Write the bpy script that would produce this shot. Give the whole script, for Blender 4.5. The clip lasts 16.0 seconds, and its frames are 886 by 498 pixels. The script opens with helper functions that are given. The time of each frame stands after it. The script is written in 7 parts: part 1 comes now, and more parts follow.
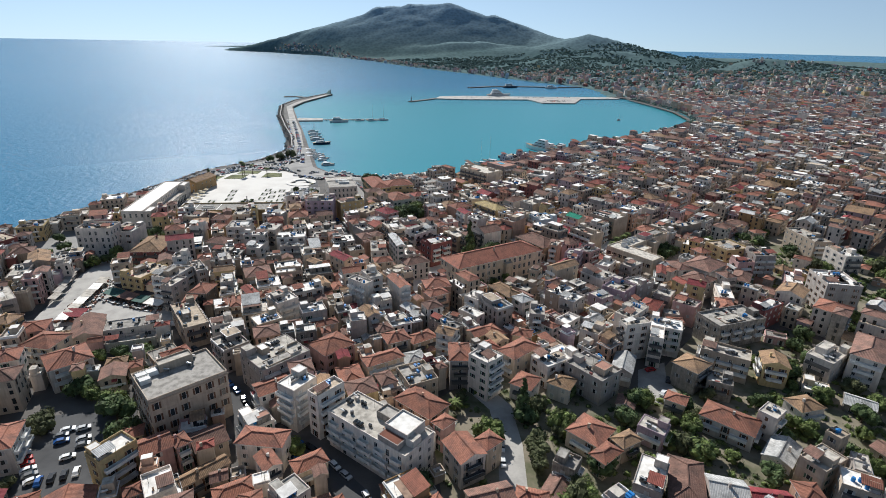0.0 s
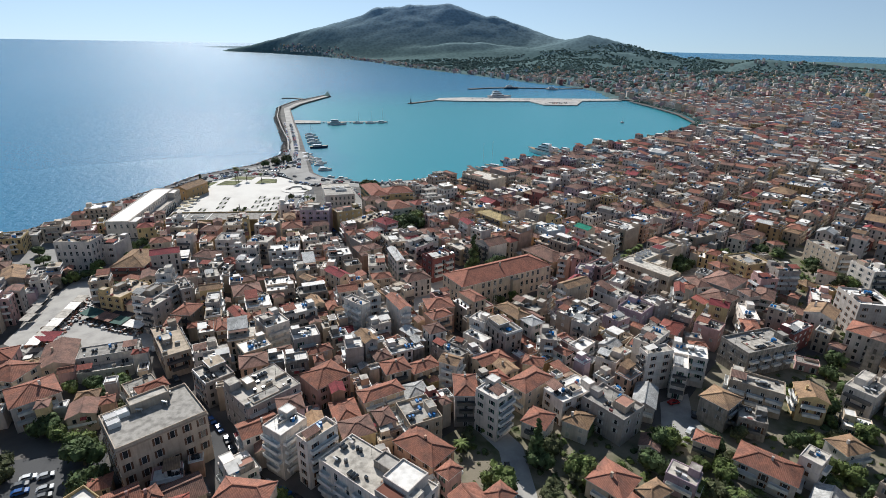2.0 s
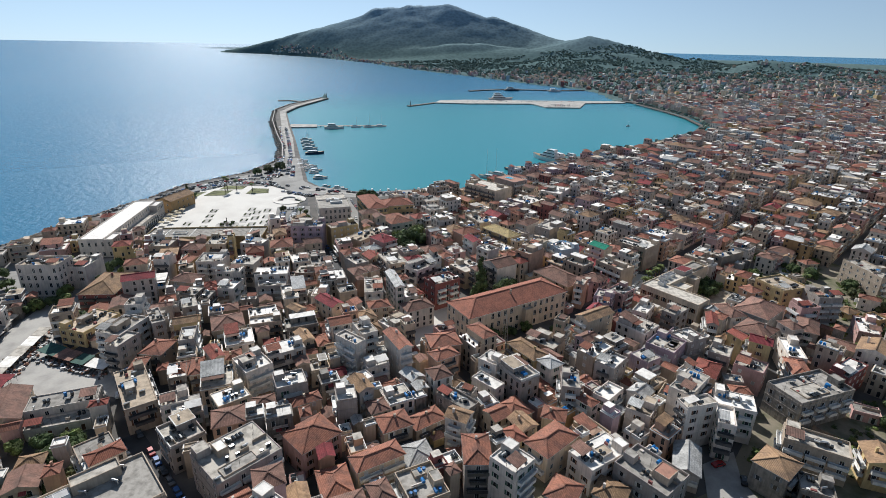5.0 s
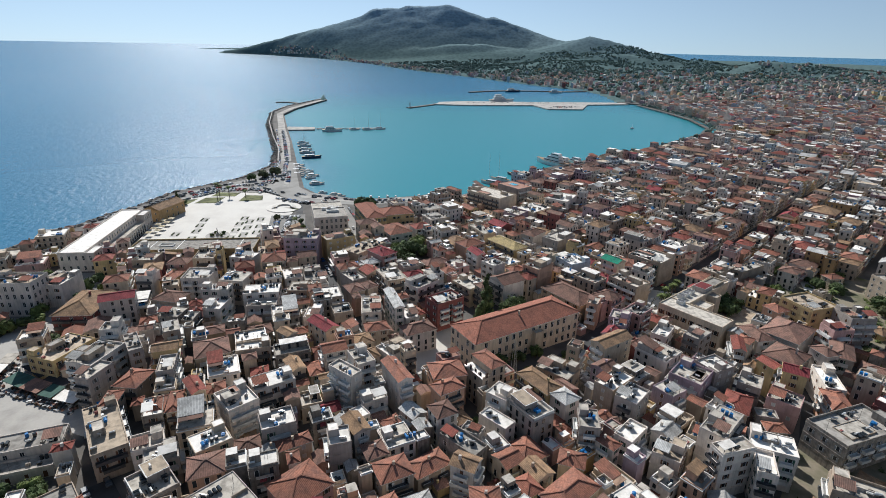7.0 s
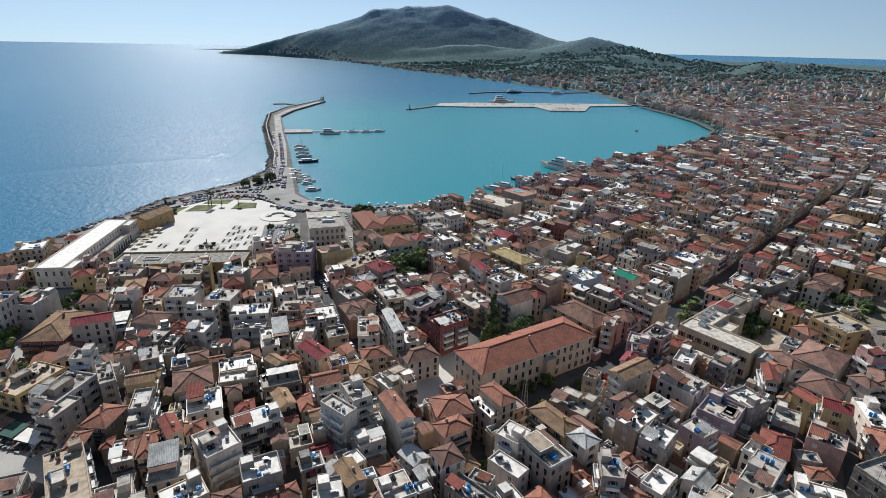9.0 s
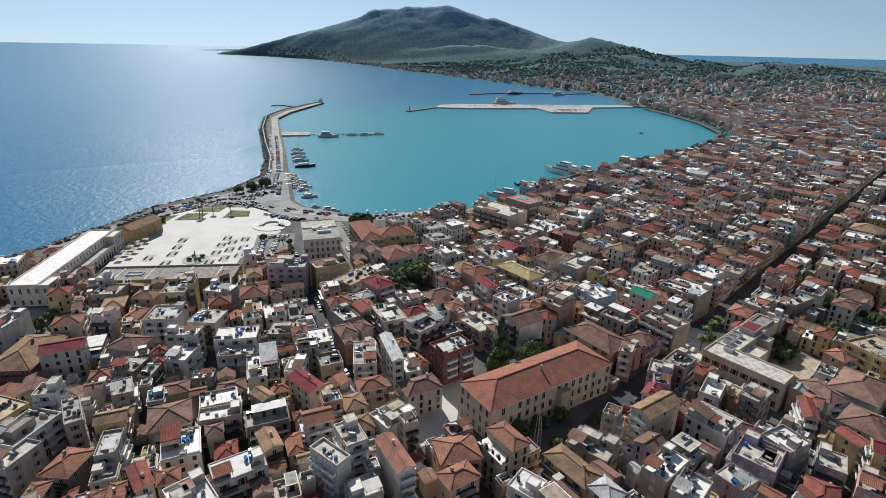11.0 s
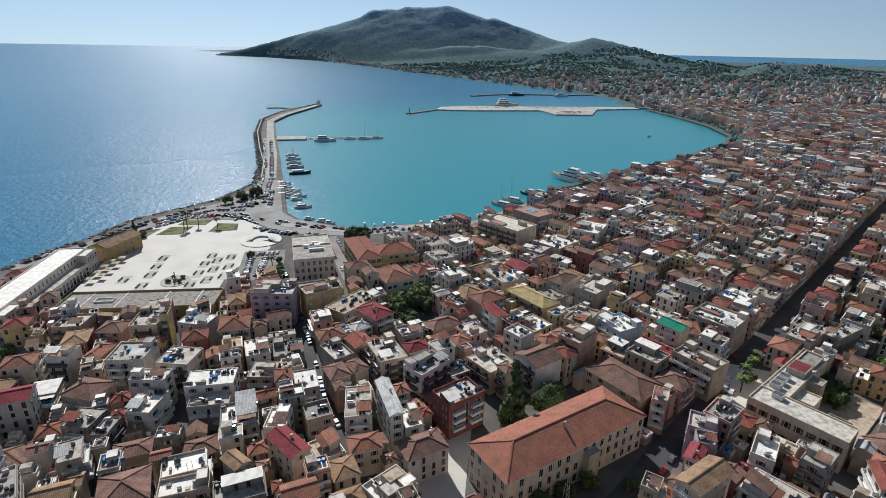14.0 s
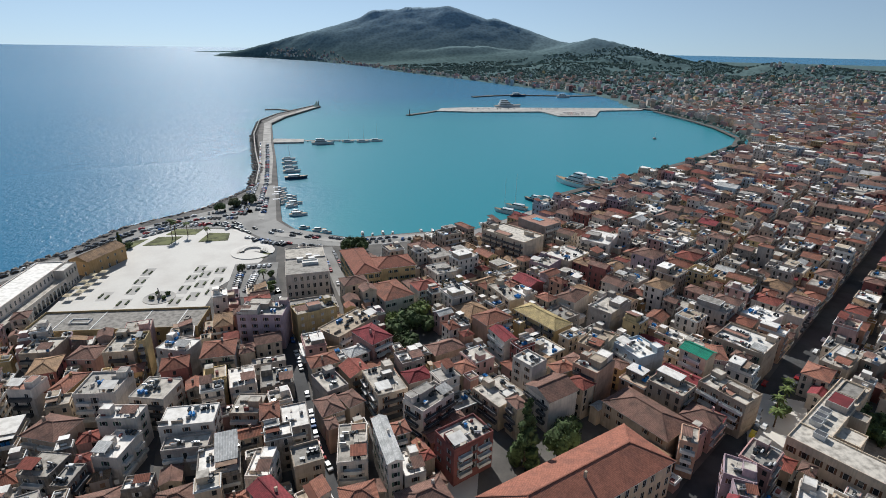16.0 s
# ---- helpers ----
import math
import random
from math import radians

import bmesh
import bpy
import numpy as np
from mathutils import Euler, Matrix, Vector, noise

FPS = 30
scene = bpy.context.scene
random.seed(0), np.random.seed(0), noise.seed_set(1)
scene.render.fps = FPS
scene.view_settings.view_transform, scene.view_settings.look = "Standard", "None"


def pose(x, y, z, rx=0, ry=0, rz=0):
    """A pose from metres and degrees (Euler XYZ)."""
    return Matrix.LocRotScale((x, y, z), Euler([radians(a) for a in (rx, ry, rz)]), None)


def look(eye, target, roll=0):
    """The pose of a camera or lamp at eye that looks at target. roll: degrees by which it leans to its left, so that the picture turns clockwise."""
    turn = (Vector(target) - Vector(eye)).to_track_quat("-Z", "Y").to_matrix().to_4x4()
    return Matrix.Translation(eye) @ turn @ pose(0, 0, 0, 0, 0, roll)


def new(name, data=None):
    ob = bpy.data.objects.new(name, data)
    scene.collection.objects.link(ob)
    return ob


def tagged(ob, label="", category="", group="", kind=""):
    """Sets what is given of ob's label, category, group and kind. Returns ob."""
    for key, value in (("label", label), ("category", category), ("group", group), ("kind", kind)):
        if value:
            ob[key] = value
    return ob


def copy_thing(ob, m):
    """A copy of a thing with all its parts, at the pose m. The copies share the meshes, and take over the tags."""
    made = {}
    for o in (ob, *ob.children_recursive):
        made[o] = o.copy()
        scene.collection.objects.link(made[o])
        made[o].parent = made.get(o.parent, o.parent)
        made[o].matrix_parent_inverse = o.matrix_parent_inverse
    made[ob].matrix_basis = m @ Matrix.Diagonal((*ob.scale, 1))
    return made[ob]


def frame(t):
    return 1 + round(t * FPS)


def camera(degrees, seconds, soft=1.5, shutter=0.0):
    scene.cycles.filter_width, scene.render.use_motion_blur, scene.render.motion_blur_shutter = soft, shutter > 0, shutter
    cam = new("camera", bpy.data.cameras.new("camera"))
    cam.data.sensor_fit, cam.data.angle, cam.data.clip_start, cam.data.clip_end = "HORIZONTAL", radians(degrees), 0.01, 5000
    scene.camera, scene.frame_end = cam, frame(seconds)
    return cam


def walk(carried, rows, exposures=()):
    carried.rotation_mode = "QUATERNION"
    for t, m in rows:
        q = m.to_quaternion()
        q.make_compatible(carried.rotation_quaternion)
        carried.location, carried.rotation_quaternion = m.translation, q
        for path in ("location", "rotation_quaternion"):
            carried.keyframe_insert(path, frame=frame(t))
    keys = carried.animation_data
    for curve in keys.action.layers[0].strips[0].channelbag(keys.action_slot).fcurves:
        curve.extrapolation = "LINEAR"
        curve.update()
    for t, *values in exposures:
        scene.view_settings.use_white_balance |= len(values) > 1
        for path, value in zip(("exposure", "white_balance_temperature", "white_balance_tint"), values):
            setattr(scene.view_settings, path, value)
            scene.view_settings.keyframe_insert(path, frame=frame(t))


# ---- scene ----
FOV = 80.02
ROWS = [
    (0, look((-3.68, -77.15, 120.73), (20.68, 107.54, 47.96), 1.20)),
    (1, look((-3.31, -67.51, 120.94), (21.20, 117.21, 48.28), 1.21)),
    (2, look((-2.90, -57.87, 121.13), (21.72, 126.88, 48.58), 1.22)),
    (3, look((-2.48, -48.22, 121.31), (22.26, 136.54, 48.86), 1.22)),
    (4, look((-2.03, -38.58, 121.48), (22.81, 146.21, 49.13), 1.22)),
    (5, look((-1.56, -28.94, 121.63), (23.37, 155.88, 49.37), 1.22)),
    (6, look((-1.06, -19.29, 121.77), (23.94, 165.55, 49.60), 1.22)),
    (7, look((-0.54, -9.65, 121.89), (24.53, 175.22, 49.81), 1.21)),
    (8, look((0.00, 0.00, 122.00), (25.12, 184.89, 50.01), 1.20)),
    (9, look((0.57, 9.65, 122.10), (25.73, 194.57, 50.18), 1.19)),
    (10, look((1.16, 19.30, 122.18), (26.35, 204.24, 50.34), 1.17)),
    (11, look((1.77, 28.94, 122.24), (26.98, 213.92, 50.48), 1.15)),
    (12, look((2.41, 38.59, 122.30), (27.62, 223.59, 50.60), 1.13)),
    (13, look((3.07, 48.24, 122.34), (28.27, 233.27, 50.71), 1.10)),
    (14, look((3.75, 57.90, 122.36), (28.94, 242.95, 50.79), 1.08)),
    (15, look((4.46, 67.55, 122.37), (29.61, 252.62, 50.86), 1.05)),
    (16, look((5.19, 77.20, 122.37), (30.30, 262.30, 50.91), 1.01)),
]

cam = camera(FOV, 16.0, soft=0.9)
walk(cam, ROWS, [(0, 0.33, 5700, 10), (8, 0.22, 5700, 10), (16, 0.11, 5700, 10)])

# ---- world and sun ----
SUN_AZ, SUN_EL = radians(15.0), radians(38.0)   # azimuth to the left of +y
sun_dir = Vector((-math.sin(SUN_AZ) * math.cos(SUN_EL), math.cos(SUN_AZ) * math.cos(SUN_EL), math.sin(SUN_EL)))
world = bpy.data.worlds.new("sky")
scene.world = world
world.use_nodes = True
wn, wl = world.node_tree.nodes, world.node_tree.links
sky = wn.new("ShaderNodeTexSky")
sky.sky_type, sky.sun_disc = "NISHITA", False
sky.sun_elevation, sky.sun_rotation = SUN_EL, -SUN_AZ
sky.altitude = 1500
sky.air_density, sky.dust_density, sky.ozone_density = 1.0, 0.3, 2.5
tex = wn.new("ShaderNodeTexCoord")
cut, low, join = wn.new("ShaderNodeSeparateXYZ"), wn.new("ShaderNodeMath"), wn.new("ShaderNodeCombineXYZ")
low.operation, low.use_clamp = "MULTIPLY_ADD", False
low.inputs[1].default_value, low.inputs[2].default_value = 0.85, 0.06
wl.new(tex.outputs["Generated"], cut.inputs[0])
wl.new(cut.outputs["Z"], low.inputs[0])
wl.new(cut.outputs["X"], join.inputs["X"])
wl.new(cut.outputs["Y"], join.inputs["Y"])
wl.new(low.outputs[0], join.inputs["Z"])
wl.new(join.outputs[0], sky.inputs["Vector"])
soft_blue = wn.new("ShaderNodeHueSaturation")
soft_blue.inputs["Hue"].default_value, soft_blue.inputs["Saturation"].default_value = 0.485, 0.67
wl.new(sky.outputs["Color"], soft_blue.inputs["Color"])
wl.new(soft_blue.outputs["Color"], wn["Background"].inputs["Color"])
wn["Background"].inputs["Strength"].default_value = 0.067
sun = new("sun", bpy.data.lights.new("sun", "SUN"))
sun.data.energy, sun.data.angle, sun.data.color = 4.95, radians(0.55), (1.0, 0.91, 0.765)
sun.matrix_world = look(sun_dir * 900, (0, 0, 0))


# ---- materials ----
def mat(name, color, rough=0.85, vary=0.18, scale=0.6, fine=9.0, bump=0.0, metal=0.0, stain=0.0, spec=0.3, second=None, per=0.12):
    """Procedural surface: two scales of noise, per-object shift, vertical streaks, fine relief."""
    m = bpy.data.materials.new(name)
    m.use_nodes = True
    n, l = m.node_tree.nodes, m.node_tree.links
    p = n["Principled BSDF"]
    p.inputs["Roughness"].default_value, p.inputs["Metallic"].default_value = rough, metal
    p.inputs["Specular IOR Level"].default_value = spec
    geo = n.new("ShaderNodeNewGeometry")
    big, small = n.new("ShaderNodeTexNoise"), n.new("ShaderNodeTexNoise")
    for t, s, det in ((big, scale, 3.0), (small, fine, 2.0)):
        t.inputs["Scale"].default_value, t.inputs["Detail"].default_value = s, det
        l.new(geo.outputs["Position"], t.inputs["Vector"])
    mix = n.new("ShaderNodeMix")
    mix.data_type = "RGBA"
    c2 = second or tuple(c * (1 - 2.2 * vary) for c in color)
    mix.inputs[6].default_value, mix.inputs[7].default_value = (*c2, 1), (*color, 1)
    ramp = n.new("ShaderNodeMapRange")
    ramp.inputs["From Min"].default_value, ramp.inputs["From Max"].default_value = 0.32, 0.58
    l.new(big.outputs["Fac"], ramp.inputs["Value"])
    l.new(ramp.outputs["Result"], mix.inputs[0])
    hsv = n.new("ShaderNodeHueSaturation")
    info, isle = n.new("ShaderNodeObjectInfo"), n.new("ShaderNodeMath")
    isle.operation = "ADD"
    l.new(info.outputs["Random"], isle.inputs[0])
    l.new(geo.outputs["Random Per Island"], isle.inputs[1])
    wrap = n.new("ShaderNodeMath")
    wrap.operation = "FRACT"
    l.new(isle.outputs[0], wrap.inputs[0])
    a = n.new("ShaderNodeMath")
    a.operation = "MULTIPLY_ADD"
    a.inputs[1].default_value, a.inputs[2].default_value = 2 * per, 1 - per - 0.5 * vary
    l.new(wrap.outputs[0], a.inputs[0])
    b = n.new("ShaderNodeMath")
    b.operation = "MULTIPLY_ADD"
    b.inputs[1].default_value = vary
    l.new(small.outputs["Fac"], b.inputs[0])
    l.new(a.outputs[0], b.inputs[2])
    value = b
    if stain:
        st = n.new("ShaderNodeTexNoise")
        mp = n.new("ShaderNodeMapping")
        mp.inputs["Scale"].default_value = (1.6, 1.6, 0.16)
        st.inputs["Scale"].default_value, st.inputs["Detail"].default_value = 1.0, 4.0
        l.new(geo.outputs["Position"], mp.inputs["Vector"])
        l.new(mp.outputs["Vector"], st.inputs["Vector"])
        sr = n.new("ShaderNodeMapRange")
        sr.inputs["From Min"].default_value, sr.inputs["From Max"].default_value = 0.3, 0.55
        sr.inputs["To Min"].default_value, sr.inputs["To Max"].default_value = 1 - stain, 1.0
        l.new(st.outputs["Fac"], sr.inputs["Value"])
        value = n.new("ShaderNodeMath")
        value.operation = "MULTIPLY"
        l.new(b.outputs[0], value.inputs[0])
        l.new(sr.outputs["Result"], value.inputs[1])
    l.new(value.outputs[0], hsv.inputs["Value"])
    l.new(mix.outputs[2], hsv.inputs["Color"])
    l.new(hsv.outputs["Color"], p.inputs["Base Color"])
    if bump:
        bp = n.new("ShaderNodeBump")
        bp.inputs["Strength"].default_value, bp.inputs["Distance"].default_value = 0.6, bump
        l.new(small.outputs["Fac"], bp.inputs["Height"])
        l.new(bp.outputs["Normal"], p.inputs["Normal"])
    return m


def tile_mat(name, color, second, ribs=0.42):
    """Clay tiles: channels running down each slope, single tiles fired lighter and darker, patchy ageing."""
    m = mat(name, color, 0.85, 0.2, 0.3, 2.2, second=second, per=0.2, spec=0.15)
    n, l = m.node_tree.nodes, m.node_tree.links

    def math_node(op, a, b=None, c=None):
        q = n.new("ShaderNodeMath")
        q.operation = op
        for k, v in enumerate((a, b, c)):
            if v is not None:
                if isinstance(v, (int, float)):
                    q.inputs[k].default_value = v
                else:
                    l.new(v, q.inputs[k])
        return q.outputs[0]

    tc = n.new("ShaderNodeTexCoord")
    pos, nor = n.new("ShaderNodeSeparateXYZ"), n.new("ShaderNodeSeparateXYZ")
    l.new(tc.outputs["Object"], pos.inputs[0])
    l.new(tc.outputs["Normal"], nor.inputs[0])
    flat = math_node("SQRT", math_node("ADD", math_node("MULTIPLY", nor.outputs["X"], nor.outputs["X"]), math_node("MULTIPLY", nor.outputs["Y"], nor.outputs["Y"])))
    flat = math_node("MAXIMUM", flat, 0.05)
    across = math_node("DIVIDE", math_node("SUBTRACT", math_node("MULTIPLY", pos.outputs["X"], nor.outputs["Y"]), math_node("MULTIPLY", pos.outputs["Y"], nor.outputs["X"])), flat)
    u = math_node("DIVIDE", across, ribs)
    v = math_node("DIVIDE", pos.outputs["Z"], 0.16)
    wave = math_node("ABSOLUTE", math_node("SINE", math_node("MULTIPLY", u, math.pi)))
    cell = n.new("ShaderNodeCombineXYZ")
    l.new(math_node("FLOOR", u), cell.inputs["X"])
    l.new(math_node("FLOOR", v), cell.inputs["Y"])
    dots = n.new("ShaderNodeTexWhiteNoise")
    dots.noise_dimensions = "3D"
    l.new(cell.outputs[0], dots.inputs["Vector"])
    value = math_node("MULTIPLY", math_node("MULTIPLY_ADD", dots.outputs["Value"], 0.32, 0.84), math_node("MULTIPLY_ADD", wave, 0.34, 0.76))
    base = n["Principled BSDF"].inputs["Base Color"]
    hs = n.new("ShaderNodeHueSaturation")
    l.new(base.links[0].from_socket, hs.inputs["Color"])
    l.new(value, hs.inputs["Value"])
    l.new(hs.outputs["Color"], base)
    bp = n.new("ShaderNodeBump")
    bp.inputs["Strength"].default_value, bp.inputs["Distance"].default_value = 0.6, 0.09
    l.new(wave, bp.inputs["Height"])
    l.new(bp.outputs["Normal"], n["Principled BSDF"].inputs["Normal"])
    return m


WALL = {
    "white": mat("white_plaster", (0.68, 0.61, 0.54), vary=0.10, scale=0.25, fine=3.0, stain=0.2, per=0.2),
    "cream": mat("cream_plaster", (0.58, 0.475, 0.355), vary=0.10, scale=0.25, fine=3.0, stain=0.2, per=0.2),
    "yellow": mat("yellow_plaster", (0.57, 0.43, 0.22), vary=0.10, scale=0.25, fine=3.0, stain=0.2, per=0.2),
    "peach": mat("peach_plaster", (0.53, 0.335, 0.235), vary=0.10, scale=0.25, fine=3.0, stain=0.2, per=0.2),
    "pink": mat("pink_plaster", (0.5, 0.315, 0.285), vary=0.10, scale=0.25, fine=3.0, stain=0.2, per=0.2),
    "grey": mat("grey_plaster", (0.42, 0.372, 0.335), vary=0.10, scale=0.25, fine=3.0, stain=0.2, per=0.2),
    "beige": mat("beige_plaster", (0.46, 0.375, 0.29), vary=0.10, scale=0.25, fine=3.0, stain=0.2, per=0.2),
    "maroon": mat("maroon_plaster", (0.25, 0.095, 0.085), vary=0.10, scale=0.25, fine=3.0, stain=0.2, per=0.2),
    "ochre": mat("ochre_plaster", (0.38, 0.25, 0.12), vary=0.10, scale=0.25, fine=3.0, stain=0.2, per=0.2),
    "mauve": mat("mauve_plaster", (0.41, 0.31, 0.34), vary=0.10, scale=0.25, fine=3.0, stain=0.2, per=0.2),
    "concrete": mat("bare_concrete", (0.29, 0.26, 0.225), stain=0.4, per=0.2),
    "blue": mat("pale_blue_plaster", (0.42, 0.50, 0.56), vary=0.07, scale=0.25, fine=3.0, stain=0.2),
}
DECK = {
    "white": mat("white_roof_coat", (0.80, 0.765, 0.71), 0.75, 0.14, 0.5, 3.0, second=(0.60, 0.565, 0.515), per=0.16),
    "grey": mat("grey_roof_screed", (0.36, 0.335, 0.30), 0.9, 0.3, 0.5, 2.5, second=(0.20, 0.185, 0.165), per=0.2),
    "light": mat("light_roof_screed", (0.52, 0.475, 0.41), 0.85, 0.28, 0.5, 2.5, second=(0.27, 0.245, 0.21), per=0.2),
    "tan": mat("tan_roof_screed", (0.48, 0.39, 0.29), 0.9, 0.26, 0.5, 3.0, second=(0.28, 0.23, 0.175), per=0.2),
    "red": mat("red_roof_paving", (0.34, 0.18, 0.13), 0.85, 0.25, 0.5, 3.0, second=(0.22, 0.125, 0.095), per=0.2),
}
TILE = {
    "orange": tile_mat("orange_clay_tiles", (0.315, 0.142, 0.096), (0.20, 0.105, 0.08)),
    "brown": tile_mat("weathered_brown_tiles", (0.25, 0.145, 0.112), (0.15, 0.098, 0.08)),
    "tan": tile_mat("pale_tan_tiles", (0.34, 0.22, 0.13), (0.20, 0.135, 0.09)),
    "red": tile_mat("red_tiles", (0.265, 0.085, 0.065), (0.17, 0.066, 0.052)),
    "rust": tile_mat("rust_brown_tiles", (0.275, 0.115, 0.078), (0.205, 0.092, 0.066)),
    "green": tile_mat("green_sheet_roof", (0.04, 0.30, 0.19), (0.035, 0.22, 0.15)),
    "crimson": tile_mat("crimson_sheet_roof", (0.25, 0.055, 0.06), (0.17, 0.045, 0.05)),
    "yellow": tile_mat("yellow_sheet_roof", (0.40, 0.31, 0.15), (0.27, 0.215, 0.115)),
    "greyt": tile_mat("grey_sheet_roof", (0.50, 0.49, 0.47), (0.32, 0.315, 0.30)),
}
M_TRIM = mat("white_trim_paint", (0.70, 0.69, 0.66), 0.6, 0.1)
M_PANE = mat("window_glass", (0.03, 0.035, 0.04), 0.12, 0.1, spec=0.6, per=0.3)
M_SHUT = {
    "brown": mat("brown_shutter", (0.14, 0.07, 0.04), 0.6, 0.2),
    "green": mat("green_shutter", (0.05, 0.10, 0.07), 0.6, 0.2),
    "pale": mat("pale_shutter", (0.50, 0.49, 0.46), 0.6, 0.15),
    "grey": mat("grey_shutter", (0.20, 0.21, 0.22), 0.6, 0.15),
}
M_RAIL = mat("iron_railing", (0.16, 0.16, 0.165), 0.5, 0.1, metal=0.6)
M_ASPH = mat("asphalt", (0.075, 0.075, 0.077), 0.9, 0.25, 0.15, 3.0, second=(0.05, 0.05, 0.052))
M_GROUND = mat("town_paving", (0.13, 0.12, 0.11), 0.92, 0.25, 0.08, 2.0, second=(0.07, 0.066, 0.062))
M_PLAZA = mat("pale_stone_paving", (0.56, 0.535, 0.49), 0.75, 0.12, 0.07, 1.2, second=(0.50, 0.47, 0.43))
M_CONC = mat("quay_concrete", (0.40, 0.38, 0.35), 0.85, 0.25, 0.1, 1.5, second=(0.24, 0.23, 0.215))
M_ROCK = mat("armour_rock", (0.20, 0.18, 0.16), 0.95, 0.35, 0.6, 3.0, 0.1)
M_GRASS = mat("dry_grass", (0.16, 0.17, 0.07), 0.95, 0.3, 0.2, 3.0)
M_LEAF = mat("green_foliage", (0.15, 0.19, 0.06), 0.8, 0.35, 0.5, 4.0, spec=0.15, per=0.3)
M_LEAF2 = mat("dark_foliage", (0.09, 0.125, 0.05), 0.8, 0.35, 0.5, 4.0, spec=0.15, per=0.3)
# far trees paler and bluer than near leaves: haze put into their colour
M_WOODS = mat("distant_hazed_foliage", (0.19, 0.245, 0.20), 0.9, 0.3, 0.02, 0.3, spec=0.1)
M_WOODS2 = mat("distant_hazed_dark_foliage", (0.15, 0.205, 0.18), 0.9, 0.3, 0.02, 0.3, spec=0.1)
M_MARKET = mat("worn_market_paving", (0.40, 0.38, 0.35), 0.85, 0.2, 0.15, 1.5, second=(0.30, 0.285, 0.265))
M_APRON = mat("sun_bleached_asphalt", (0.27, 0.26, 0.245), 0.9, 0.25, 0.08, 1.2, second=(0.19, 0.183, 0.172))
M_POOL = mat("pool_water", (0.06, 0.38, 0.55), 0.1, 0.1, spec=0.5)
M_BARK = mat("bark", (0.13, 0.09, 0.06), 0.95, 0.3, 1.0, 8.0)


